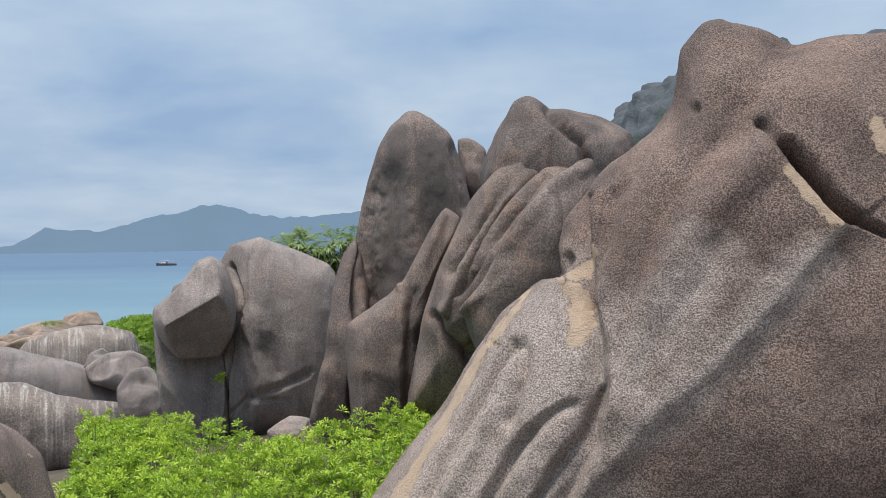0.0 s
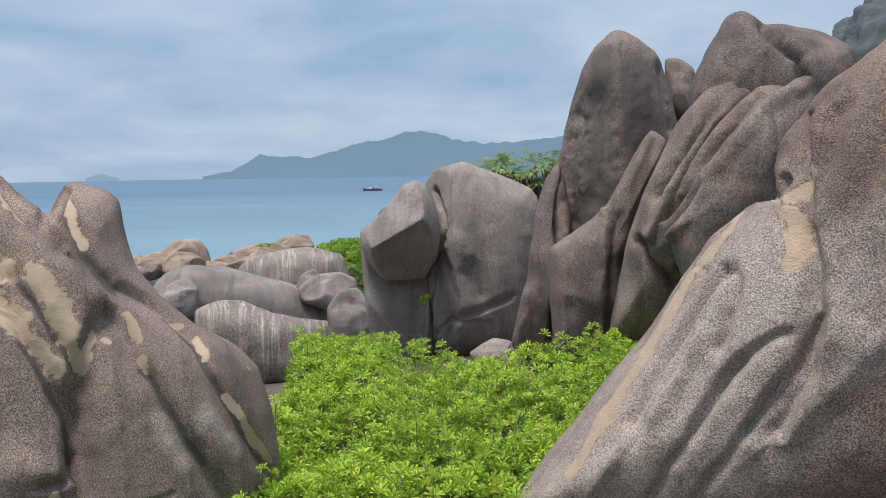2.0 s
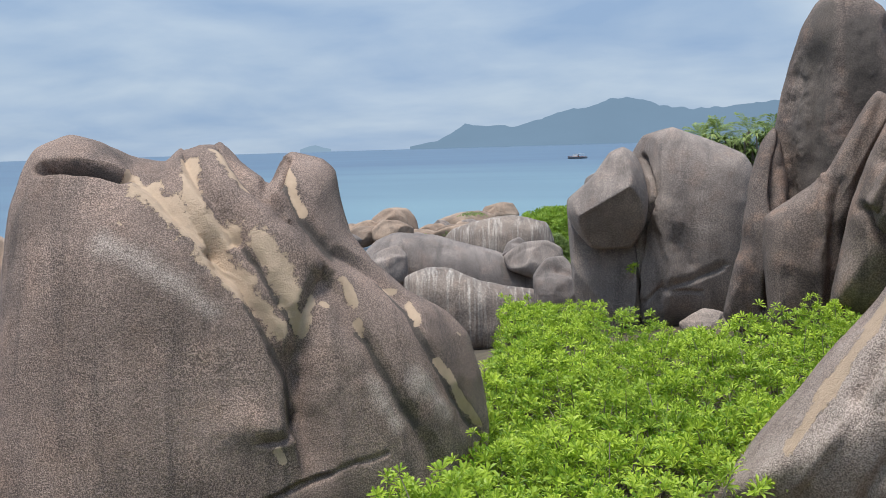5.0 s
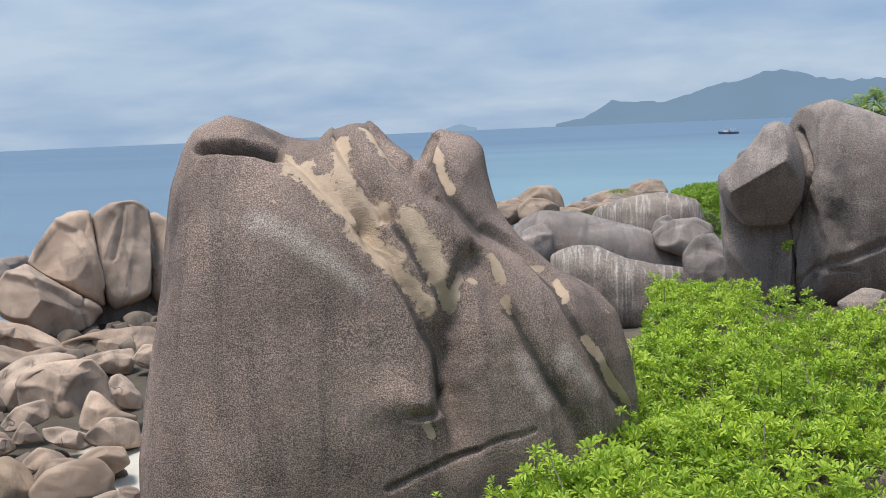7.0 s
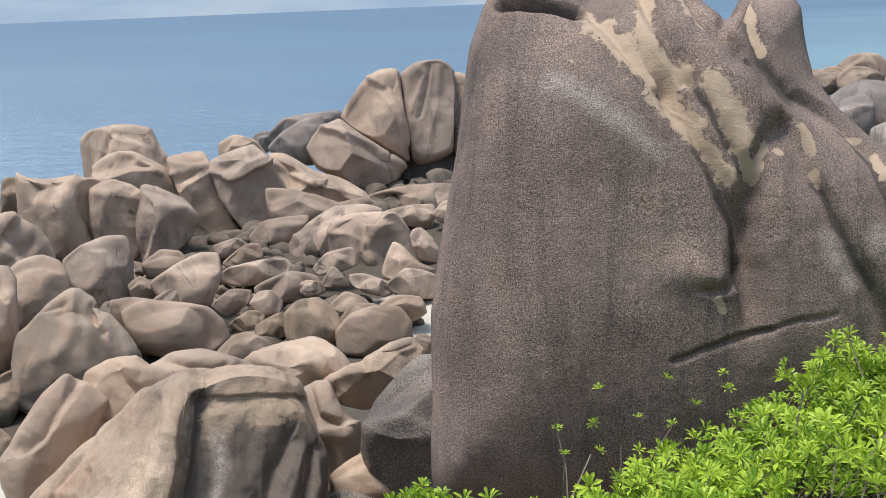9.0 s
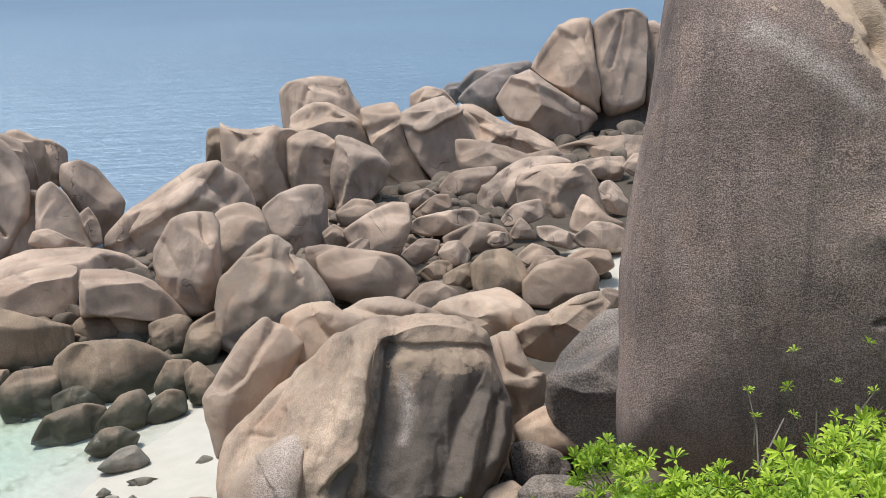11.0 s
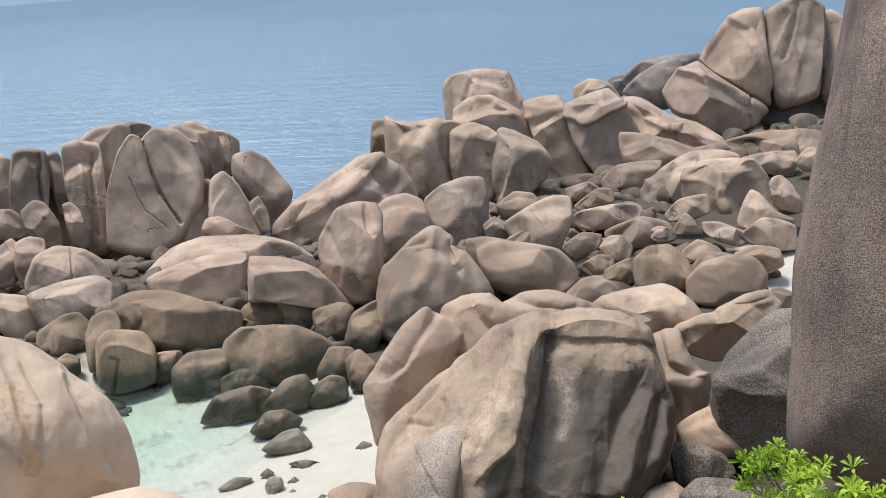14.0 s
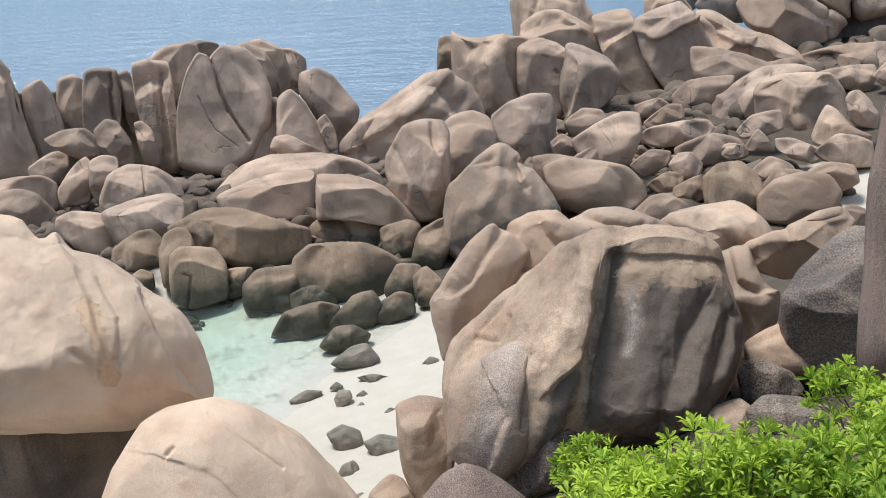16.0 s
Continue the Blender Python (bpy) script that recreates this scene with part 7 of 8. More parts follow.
boulder(-12.44, 10.62, 2.64, 50.0, -24.4, (-0.51, 0.15, -0.00, 0.46, 0.43, 0.25, 0.48, -0.27, -0.05, -0.41, -0.48, -0.20),
        0.37, 0.41, 2.6, 33, "tan", "grey boulder in the gap by the big one")
boulder(-7.52, 36.23, 6.49, 11.6, -5.4, (-1.41, 2.21, -0.45, 2.77, 0.69, 2.94, 1.63, 2.16, 1.57, -2.20, 0.24, -2.76, -1.47, -2.74, -1.72, -0.07),
        1.86, 2.09, 2.4, 60, "coarse2", "dark rock mass behind the cleft")
boulder(-39.87, 37.72, 2.20, 46.7, -8.0, (-4.19, 1.23, -2.15, 2.54, 0.12, 3.00, 2.35, 2.63, 3.63, -0.52, 3.25, -2.91, -0.73, -2.87, -3.46, -1.05),
        2.7, 3.04, 2.4, 60, "coarse2", "shaded rock behind the split stack")
boulder(-45.31, 5.87, 1.53, 83.1, -10.3, (-6.18, 2.37, -2.59, 1.90, -0.04, 1.93, 2.17, 2.06, 5.65, 1.35, 7.28, -0.04, 7.44, -1.93, 3.17, -2.40, -3.25, -1.56, -6.84, -0.96),
        3.51, 3.95, 4, 70, "tide", "dark rock mass behind the shore wall", planes=[(0.05, -1, 0.05, 0.35), (0, -0.3, 0.95, 0.08)])
boulder(-42.48, 26.97, 1.20, 57.8, -9.8, (-7.19, 1.44, -3.00, 1.89, 0.85, 1.81, 4.64, 1.30, 7.34, -0.02, 6.50, -1.75, -0.65, -1.82, -6.83, -0.91),
        3.03, 3.41, 3, 70, "tide", "dark rock mass behind the back row")
boulder(-33.40, 32.53, 1.26, 45.9, -10.6, (-2.69, 0.65, -1.22, 1.07, 1.21, 1.09, 2.37, -0.29, 1.35, -1.34, -1.30, -0.86),
        1.3, 1.46, 2.4, 61, "weather", "dark boulder in the shade below the stack")
boulder(-34.27, 29.37, 1.48, 49.6, -10.6, (-1.72, 0.29, 0.29, 0.70, 1.78, 0.10, 0.92, -0.63, -1.18, -0.51),
        0.8, 0.89, 2.4, 44, "weather", "tan boulder below the split stack")
boulder(-34.56, 26.79, 2.18, 52.4, -10.1, (-1.34, 0.92, 0.64, 0.46, 1.95, -0.19, 0.55, -0.78, -1.21, -0.44),
        0.83, 0.93, 2.4, 44, "weather", "tan boulder below the back row")


def far_shore():
    """The low, broken line of boulders along the headland's far shore."""
    rng = np.random.default_rng(83)
    for k in range(18):
        az, r = radians(-26.5 + 0.56 * k + rng.uniform(-0.2, 0.2)), rng.uniform(96, 110)
        wide, high = rng.uniform(1.0, 2.1), rng.uniform(0.7, 1.25)
        turn = np.linspace(-math.pi, math.pi, 9)[:-1] + rng.uniform(0, 0.6)
        wob = rng.uniform(0.8, 1.15, 8)
        outline = np.stack([np.cos(turn) * wide * wob, np.sin(turn) * high * wob], 1).ravel()
        x, y = r * math.sin(az), r * math.cos(az)
        boulder(x, y, 1.5 + rng.uniform(0, 0.6), -math.degrees(az), -4, outline, wide * 0.7, wide * 0.8, 2.5, 24, "weather" if k % 3 else "coarse2",
                "weathered grey-tan boulder on the far shore", group="far shore boulders", facets=4)


far_shore()

# ---- shore rubble: loose stones between the boulders ----


def stone_mesh(seed, mat, squash):
    rng = np.random.default_rng(900 + seed)
    d, quads = cube_sphere(7)
    p = d * np.array([1.0, rng.uniform(0.6, 0.9), squash])
    for k in range(9):
        nv = rng.normal(size=3)
        nv /= np.linalg.norm(nv)
        s = p @ nv
        lim = np.quantile(s, 1 - rng.uniform(0.06, 0.16))
        p = p - nv * (0.02 * np.logaddexp(0, (s - lim) / 0.02) * 0.9)[:, None]
    p = p + normals_of(p, quads) * (0.16 * fbm(p * 1.6, seed, 3))[:, None]
    me = mesh_of("stone", p, quads, mat)
    set_attr(me, "pale", np.zeros(len(p)))
    set_attr(me, "lichen_shade", np.zeros(len(p)))
    return me


def scatter_stones():
    rng = np.random.default_rng(41)
    kinds = [stone_mesh(k, ROCK["rubble" if k < 6 else "weather"], rng_s) for k, rng_s in enumerate((0.6, 0.5, 0.7, 0.55, 0.65, 0.6, 0.5, 0.7))]
    # patches of shore: centre, half sizes, count, largest radius
    patches = ((-27.5, 18.0, 4.5, 3.0, 46, 0.40), (-26.5, 23.0, 3.0, 3.0, 18, 0.45), (-34.5, 4.5, 4.5, 4.0, 36, 0.55), (-30.5, 9.5, 3.5, 2.0, 24, 0.45),
               (-33.0, 21.0, 3.5, 4.0, 24, 0.6), (-37.5, 34.0, 3.0, 4.0, 18, 0.8), (-39.5, 4.0, 3.0, 6.0, 20, 0.8), (-27.2, 6.2, 2.2, 2.6, 14, 0.35), (-13.2, 10.8, 1.6, 1.6, 14, 0.35),
               (-35.5, 13.0, 3.0, 3.0, 16, 0.55), (-11.6, 9.2, 1.3, 1.2, 16, 0.4), (-11.2, 7.6, 0.9, 1.0, 14, 0.36), (-12.6, 4.6, 1.0, 1.0, 10, 0.35))
    for cx, cy, hx, hy, count, big in patches:
        for k in range(count):
            x, y = cx + rng.uniform(-hx, hx), cy + rng.uniform(-hy, hy)
            size = big * rng.uniform(0.35, 1.0)
            g = float(ground_z(x, y)[0])
            ob = new("stone", kinds[rng.integers(0, 5) if g < 0.9 and rng.random() < 0.75 else rng.integers(0, 8)])
            ob.matrix_world = pose(x, y, g + size * 0.08, rng.uniform(-25, 25), rng.uniform(-25, 25), rng.uniform(0, 360)) @ Matrix.Diagonal((size, size, size, 1))
            tagged(ob, "loose weathered stone among the shore boulders", "stone", "shore rubble")


scatter_stones()


def rubble_bed():
    """The countless smaller stones packed between the boulders, below the loose ones."""
    rng = np.random.default_rng(57)
    d, quads = cube_sphere(5)
    kinds = []
    for k in range(12):
        p = d * np.array([1.0, rng.uniform(0.55, 0.9), rng.uniform(0.45, 0.75)])
        for i in range(7):
            nv = rng.normal(size=3)
            nv /= np.linalg.norm(nv)
            s = p @ nv
            p = p - nv * (0.02 * np.logaddexp(0, (s - np.quantile(s, 0.86)) / 0.02))[:, None]
        kinds.append(p)
    vs, fs, o = [], [], 0
    # centre, half sizes, count, largest radius
    for cx, cy, hx, hy, count, big in ((-27.5, 18.0, 5.0, 4.0, 170, 0.62), (-33.0, 21.0, 4.5, 6.0, 130, 0.7), (-35.0, 6.5, 5.0, 6.0, 150, 0.6), (-31.0, 11.5, 4.0, 3.0, 80, 0.55), (-37.5, 33.0, 5.0, 5.0, 70, 0.9), (-12.2, 8.6, 1.8, 2.4, 40, 0.3)):
        for k in range(count):
            x, y = cx + rng.uniform(-hx, hx), cy + rng.uniform(-hy, hy)
            size = big * rng.uniform(0.4, 1.0)
            m = np.array(Euler((rng.normal(0, 0.45), rng.normal(0, 0.45), rng.uniform(0, 6.28))).to_matrix())
            vs.append(kinds[rng.integers(0, 12)] @ m.T * size + np.array([x, y, float(ground_z(x, y)[0]) + size * 0.05]))
            fs.append(quads + o)
            o += len(d)
    me = mesh_of("rubble", np.concatenate(vs), np.concatenate(fs), ROCK["rubble"])
    tagged(new("rubble", me), "dark weathered stones with gap shade in their colour, between the shore boulders", "rubble", kind="stuff")


rubble_bed()

# ---- shrubs ----


def rosette_arrays(seed, leaves=13, length=0.135):
    """A whorl of spoon-shaped leaves round a stem tip: vertices and triangles."""
    rng = np.random.default_rng(seed)
    vs, fs = [], []
    for k in range(leaves):
        a = k * 2.399 + rng.normal(0, 0.2)
        lift = np.clip(1.15 - 1.15 * k / leaves + rng.normal(0, 0.12), -0.1, 1.2)
        ln = length * rng.uniform(0.8, 1.15) * (0.65 + 0.35 * min(1, k / 5))
        w = ln * rng.uniform(0.115, 0.15)
        out, up = np.array([math.cos(a), math.sin(a), 0]), np.array([0, 0, 1.0])
        sidev = np.array([-math.sin(a), math.cos(a), 0])

        def at(s, droop):
            return out * (s * ln * math.cos(lift)) + up * (s * ln * math.sin(lift) - droop * ln)
        base, mid, tip = at(0.08, 0), at(0.7, 0.02), at(1.0, 0.10)
        i = len(vs)
        vs += [base, mid + sidev * w + up * 0.010, mid, mid - sidev * w + up * 0.010, tip]
        fs += [(i, i + 2, i + 1), (i, i + 3, i + 2), (i + 1, i + 2, i + 4), (i + 2, i + 3, i + 4)]
    return np.array(vs), np.array(fs)


ROSETTES = [rosette_arrays(s, 13 + s % 4) for s in range(6)]
ROSETTE_MESH = [mesh_of("leaf_rosette", v, f, LEAF, False) for v, f in ROSETTES]
# the thicket's far edge by bearing (degrees, metres) and the height of its top
EDGE_AZ = (-66, -60, -55, -49, -46, -44, -41, -37, -33, -30, -27, -25, -22, -20.4, -19.4, -18.9, -18.4, -17, -14, -9, -4, -1.2, 0.5)
EDGE_R = (8.0, 8.6, 9.0, 9.6, 10.1, 10.3, 9.7, 9.8, 10.2, 10.8, 11.4, 12.0, 12.5, 14.0, 17.5, 20.5, 25, 26.5, 25, 22.3, 21.6, 23.5, 24)
EDGE_Z = (4.72, 4.85, 4.80, 4.80, 5.02, 5.16, 5.42, 5.58, 5.76, 5.86, 6.08, 6.26, 6.30, 6.30, 6.25, 6.2, 6.15, 6.05, 6.18, 6.18, 6.24, 6.36, 6.45)


def thicket_top(x, y):
    r, az = np.hypot(x, y), np.degrees(np.arctan2(x, y))
    er, ez = np.interp(az, EDGE_AZ, EDGE_R), np.interp(az, EDGE_AZ, EDGE_Z)
    lump = 1.15 * fbm(np.stack([x, y, x * 0], -1).reshape(-1, 3) * 0.9, 5, 3).reshape(np.shape(x))
    return r, er, ez + lump


def foliage_mesh(name, places, tilts, spins, sizes, mat):
    vs, fs, o = [], [], 0
    for k, (p, tl, sp, sz) in enumerate(zip(places, tilts, spins, sizes)):
        v, f = ROSETTES[k % 6]
        m = np.array(Euler((tl[0], tl[1], sp)).to_matrix())
        vs.append(v @ m.T * sz + p)
        fs.append(f + o)
        o += len(v)
    return mesh_of(name, np.concatenate(vs), np.concatenate(fs), mat, False)


def stems_bm(tips, base, rng, radius=0.009):
    bm = bmesh.new()
    for tip in tips:
        a, b = np.array(base) + rng.normal(0, 0.12, 3) * (1, 1, 0.3), np.array(tip)
        mid = (a + b) / 2 + rng.normal(0, 0.07, 3)
        prev = None
        for s, w in ((0, 1.6), (0.5, 1.2), (1, 0.7)):
            q = a * (1 - s) ** 2 + 2 * mid * s * (1 - s) + b * s * s if s != 0.5 else mid
            ring = [bm.verts.new(q + radius * w * np.array([math.cos(t), math.sin(t), 0])) for t in (0, 2.09, 4.19)]
            if prev:
                for i in range(3):
                    bm.faces.new((prev[i], prev[(i + 1) % 3], ring[(i + 1) % 3], ring[i]))
            prev = ring
    return bm


def shrub(cx, cy, spread, count, rng, label, sep=16):
    """One shrub of the thicket: bent stems, leaf whorls on a domed top, some of them as pieces of their own."""
    g = float(ground_z(cx, cy)[0])
    root = new("shrub")
    root.location = (cx, cy, g)
    tagged(root, label, "shrub", "coastal thicket")
    pts = []
    while len(pts) < count:
        a, q = rng.uniform(0, 2 * math.pi), spread * math.sqrt(rng.random())
        x, y = cx + q * math.cos(a), cy + q * math.sin(a)
        r, er, z = thicket_top(np.array(x), np.array(y))
        if r > er + 0.15:
            continue
        edge = max(0.0, 1 - (er - r) / 0.5)
        z = float(z) - 0.06 * (q / spread) ** 2 + rng.normal(0, 0.13) - edge * edge * 0.45 * rng.random()
        if len(pts) % 3 == 0:
            z -= rng.uniform(0.15, 0.55)
        pts.append((x - cx, y - cy, max(z, g + 0.15) - g))
    pts = np.array(pts)
    tilt = rng.normal(0, 0.35, (count, 2))
    spin, size = rng.uniform(0, 6.28, count), rng.uniform(0.75, 1.2, count)
    order = np.argsort(-pts[:, 2])
    solo = set(order[:sep].tolist())
    rest = [k for k in range(count) if k not in solo]
    ob = new("foliage", foliage_mesh("foliage", pts[rest], tilt[rest], spin[rest], size[rest], LEAF))
    ob.parent = root
    tagged(ob, kind="stuff")
    for k in solo:
        lf = new("leaf_rosette", ROSETTE_MESH[k % 6])
        lf.parent = root
        lf.matrix_basis = Matrix.LocRotScale(pts[k], Euler((*tilt[k], spin[k])), (size[k],) * 3)
    part("branchwork", stems_bm(pts[order[::5]] - (0, 0, 0.02), (0, 0, -0.05), rng), BARK, root, "thin grey stems")
    return root


def plant_thicket():
    rng = np.random.default_rng(12)
    cells = []
    for az in np.arange(-65, 1, 1.0):
        er = float(np.interp(az, EDGE_AZ, EDGE_R))
        r = er - 0.45 - rng.uniform(0, 0.3)
        first = 6.4 if az < -24 else 9.0 if az < -9 else 12.5
        while r > first:
            a = radians(az + rng.uniform(-0.5, 0.5))
            p = (r * math.sin(a), r * math.cos(a))
            if all((p[0] - q[0]) ** 2 + (p[1] - q[1]) ** 2 > 0.98 ** 2 for q in cells):
                cells.append(p)
            r -= 0.35
    for x, y in cells:
        far = math.hypot(x, y)
        shrub(x, y, 0.95, 230 if math.atan2(x, y) < radians(-38) else 140 if far < 15 else 105, rng, "bright green leafy shrub in a dense thicket", 18 if far < 14 else 8)
    return len(cells)


plant_thicket()


def lone_shrub(x, y, z, spread, high, count, seed, label):
    rng = np.random.default_rng(seed)
    root = new("shrub")
    root.location = (x, y, z)
    tagged(root, label, "shrub")
    d = rng.normal(size=(count, 3))
    d /= np.linalg.norm(d, axis=1)[:, None]
    d[:, 2] = np.abs(d[:, 2])
    pts = d * np.array([spread, spread, high]) * rng.uniform(0.6, 1.0, (count, 1))
    tilt, spin, size = rng.normal(0, 0.5, (count, 2)), rng.uniform(0, 6.28, count), rng.uniform(0.8, 1.2, count)
    tagged(new("foliage", foliage_mesh("foliage", pts, tilt, spin, size, LEAF)), kind="stuff").parent = root
    part("branchwork", stems_bm(pts[::4], (0, 0, -0.15), rng), BARK, root, "thin grey stems")


lone_shrub(-10.75, 6.3, 2.65, 0.5, 0.65, 110, 3, "dark green shrub growing against the stained boulder")
lone_shrub(-10.35, 6.85, 2.5, 0.6, 0.5, 110, 4, "dark green shrub growing beside the stained boulder")
lone_shrub(-6.35, 31.0, 6.15, 0.12, 0.32, 9, 6, "tuft of weeds growing in the split boulder's cleft")
lone_shrub(-7.75, 7.5, 4.6, 0.45, 0.5, 50, 5, "feathery green shrub at the big boulder's foot")


def sprig(x, y, z, seed):
    """A bare stem that rises out of the thicket with a yellow-green whorl at its tip."""
    rng = np.random.default_rng(seed)
    root = new("sprig")
    low = 0.55
    root.location = (x, y, z - low)
    tagged(root, "thin yellow-green sprig rising from the thicket", "sprig", "sprigs on the thicket's edge")
    lf = new("leaf_rosette", ROSETTE_MESH[seed % 6])
    lf.parent = root
    lf.matrix_basis = Matrix.LocRotScale((0, 0, low), Euler((rng.normal(0, 0.4), rng.normal(0, 0.4), rng.uniform(0, 6))), (0.55,) * 3)
    part("stem", stems_bm([(0, 0, low)], (rng.uniform(-0.2, 0.2), rng.uniform(-0.2, 0.2), -0.1), rng, 0.006), BARK, root)


for k, (x, y, z) in enumerate(((-5.85, 7.9, 6.44), (-6.07, 7.56, 6.11), (-5.96, 7.54, 5.9), (-5.82, 7.78, 6.15), (-5.51, 8.03, 6.21), (-5.45, 7.94, 5.95), (-5.38, 8.27, 6.54), (-4.97, 8.54, 6.6), (-4.53, 8.82, 6.7), (-4.91, 8.53, 6.47), (-5.7, 7.7, 5.95), (-5.2, 8.1, 6.2), (-5.1, 8.3, 6.35))):
    sprig(x, y, z, k)

# ---- scrub on the headland ----


def scrub_bank(cx, cy, hx, hy, z0, high, count, size, seed, label, mat):
    rng = np.random.default_rng(seed)
    xs, ys = rng.normal(0, 0.45, count) * hx, rng.normal(0, 0.45, count) * hy
    dome = np.clip(1 - (xs / (hx * 1.1)) ** 2 - (ys / (hy * 1.1)) ** 2, 0.05, 1)
    zs = high * np.sqrt(dome) * rng.uniform(0.35, 1.0, count)
    pts = np.stack([xs, ys, zs], 1)
    ob = new("scrub", foliage_mesh("scrub", pts, rng.normal(0, 0.6, (count, 2)), rng.uniform(0, 6.28, count), rng.uniform(0.6, 1.3, count) * size, mat))
    ob.location = (cx, cy, z0)
    return tagged(ob, label, "scrub", kind="stuff")


scrub_bank(-19.5, 72.0, 4.2, 6.0, 2.6, 2.9, 3200, 2.6, 21, "bright green creeping scrub on the headland", SCRUB)
scrub_bank(-17.4, 62.0, 1.3, 1.5, 2.4, 2.2, 1500, 1.5, 22, "grey-green bush beside the split boulder", PALM)
scrub_bank(-31.0, 84.0, 2.0, 1.5, 2.6, 0.5, 200, 1.0, 23, "sparse yellow-green scrub on the ledge", PALM)
scrub_bank(-38.0, 106.0, 1.4, 1.4, 2.6, 0.5, 120, 1.0, 24, "sparse yellow-green scrub on the ledge", PALM)

# ---- palms behind the split boulder ----


def palm(x, y, base, top, fronds, length, seed):
    rng = np.random.default_rng(seed)
    root = new("palm")
    root.location = (x, y, base)
    tagged(root, "green feather-leaved palm behind the split boulder", "palm", "palms behind the boulder")
    high = top - base
    bm = bmesh.new()
    prev = None
    for k in range(9):
        s = k / 8
        r = 0.16 * (1 - 0.4 * s) + 0.01 * (k % 2)
        ring = [bm.verts.new((0.25 * s * s + r * math.cos(t), r * math.sin(t), high * s - 0.2)) for t in np.linspace(0, 2 * math.pi, 8, endpoint=False)]
        if prev:
            for i in range(8):
                bm.faces.new((prev[i], prev[(i + 1) % 8], ring[(i + 1) % 8], ring[i]))
        prev = ring
    bm.faces.new(prev)
    part("trunk", bm, BARK, root, "slim grey ringed trunk")
    for k in range(fronds):
        a = k * 2.399 + rng.normal(0, 0.2)
        rise = rng.uniform(0.25, 1.4)
        ln = length * rng.uniform(0.85, 1.15)
        bm = bmesh.new()
        out = np.array([math.cos(a), math.sin(a), 0])
        side = np.array([-math.sin(a), math.cos(a), 0])

        def spine(s):
            return np.array([0.25, 0, high - 0.2]) + out * ln * s * math.cos(rise) + np.array([0, 0, ln * (s * math.sin(rise) - 0.6 * s * s * math.cos(rise * 0.6))])
        for i in range(26):
            s = 0.15 + 0.85 * i / 26
            p, q = spine(s), spine(s + 0.02)
            go = (q - p) / np.linalg.norm(q - p)
            leaf = 0.21 * ln * (0.35 + math.sin(math.pi * (0.12 + 0.8 * s)))
            for sg in (-1, 1):
                tip = p + (side * sg * 0.75 + go * 0.6 + np.array([0, 0, -rng.uniform(0.1, 0.4)])) * leaf
                mid = p * 0.45 + tip * 0.55 + np.array([0, 0, 0.08 * leaf])
                bm.faces.new([bm.verts.new(p), bm.verts.new(mid + go * 0.015), bm.verts.new(tip), bm.verts.new(mid - go * 0.015)])
        for s in np.linspace(0, 0.95, 8):
            p, q = spine(s), spine(s + 0.12)
            w = side * 0.02
            bm.faces.new([bm.verts.new(p - w), bm.verts.new(p + w), bm.verts.new(q + w * 0.7), bm.verts.new(q - w * 0.7)])
        part("frond", bm, PALM, root)


def screw_pine(x, y, z, blades, length, seed):
    """A tuft of long, narrow, drooping blades."""
    rng = np.random.default_rng(seed)
    root = new("screw_pine")
    root.location = (x, y, z)
    tagged(root, "dark green screw pine with long drooping blades", "screw pine", "undergrowth below the palms")
    vs, fs = [], []
    for k in range(blades):
        a, rise, ln = k * 2.399, rng.uniform(0.0, 1.4), length * rng.uniform(0.7, 1.1)
        out, side = np.array([math.cos(a), math.sin(a), 0]), np.array([-math.sin(a), math.cos(a), 0]) * 0.035
        o = len(vs)
        for s, w in ((0, 0.9), (0.35, 1), (0.7, 0.75), (1.0, 0.1)):
            c = out * ln * s * math.cos(rise) + np.array([0, 0, ln * (s * math.sin(rise) - 0.7 * s * s)])
            vs += [c - side * w, c + side * w]
        fs += [(o + 2 * i, o + 2 * i + 1, o + 2 * i + 3, o + 2 * i + 2) for i in range(3)]
    ob = new("foliage", mesh_of("foliage", np.array(vs), np.array(fs), PALM, False))
    ob.parent = root
    tagged(ob, kind="stuff")
    part("stem", stems_bm([(0, 0, 0.02)], (0, 0, -1.6), rng, 0.05), BARK, root)


for k, (x, y, top, n, ln) in enumerate(((-6.85, 46.8, 10.1, 12, 1.25), (-6.2, 47.0, 10.25, 12, 1.3), (-4.95, 46.8, 10.35, 13, 1.5), (-4.1, 46.9, 10.15, 12, 1.3))):
    palm(x, y, float(ground_z(x, y)[0]), top, n, ln, 60 + k)
pine_rng = np.random.default_rng(77)
for k in range(45):
    x = -7.1 + 3.7 * (k % 15) / 14 + pine_rng.normal(0, 0.1)
    screw_pine(x, 46.0 + pine_rng.uniform(-0.5, 0.4), (10.0, 9.65, 9.25)[k // 15] + pine_rng.uniform(-0.3, 0.15) - max(0, -6.3 - x) * 0.3, 40, 0.6, 300 + k)
scrub_bank(-5.5, 46.3, 2.2, 0.8, 7.4, 2.2, 1500, 1.5, 25, "dense dark green undergrowth below the palms", PALM)
lowland = tagged(new("earth_bank", mesh_of("earth_bank", cube_sphere(12)[0] * np.array([4.5, 3.0, 5.0]) + np.array([-5.0, 46.5, 3.2]), cube_sphere(12)[1], SAND)), "earth bank below the palms", "ground", kind="structure")

# ---- far things: hills across the water, rocky mountain, boat ----


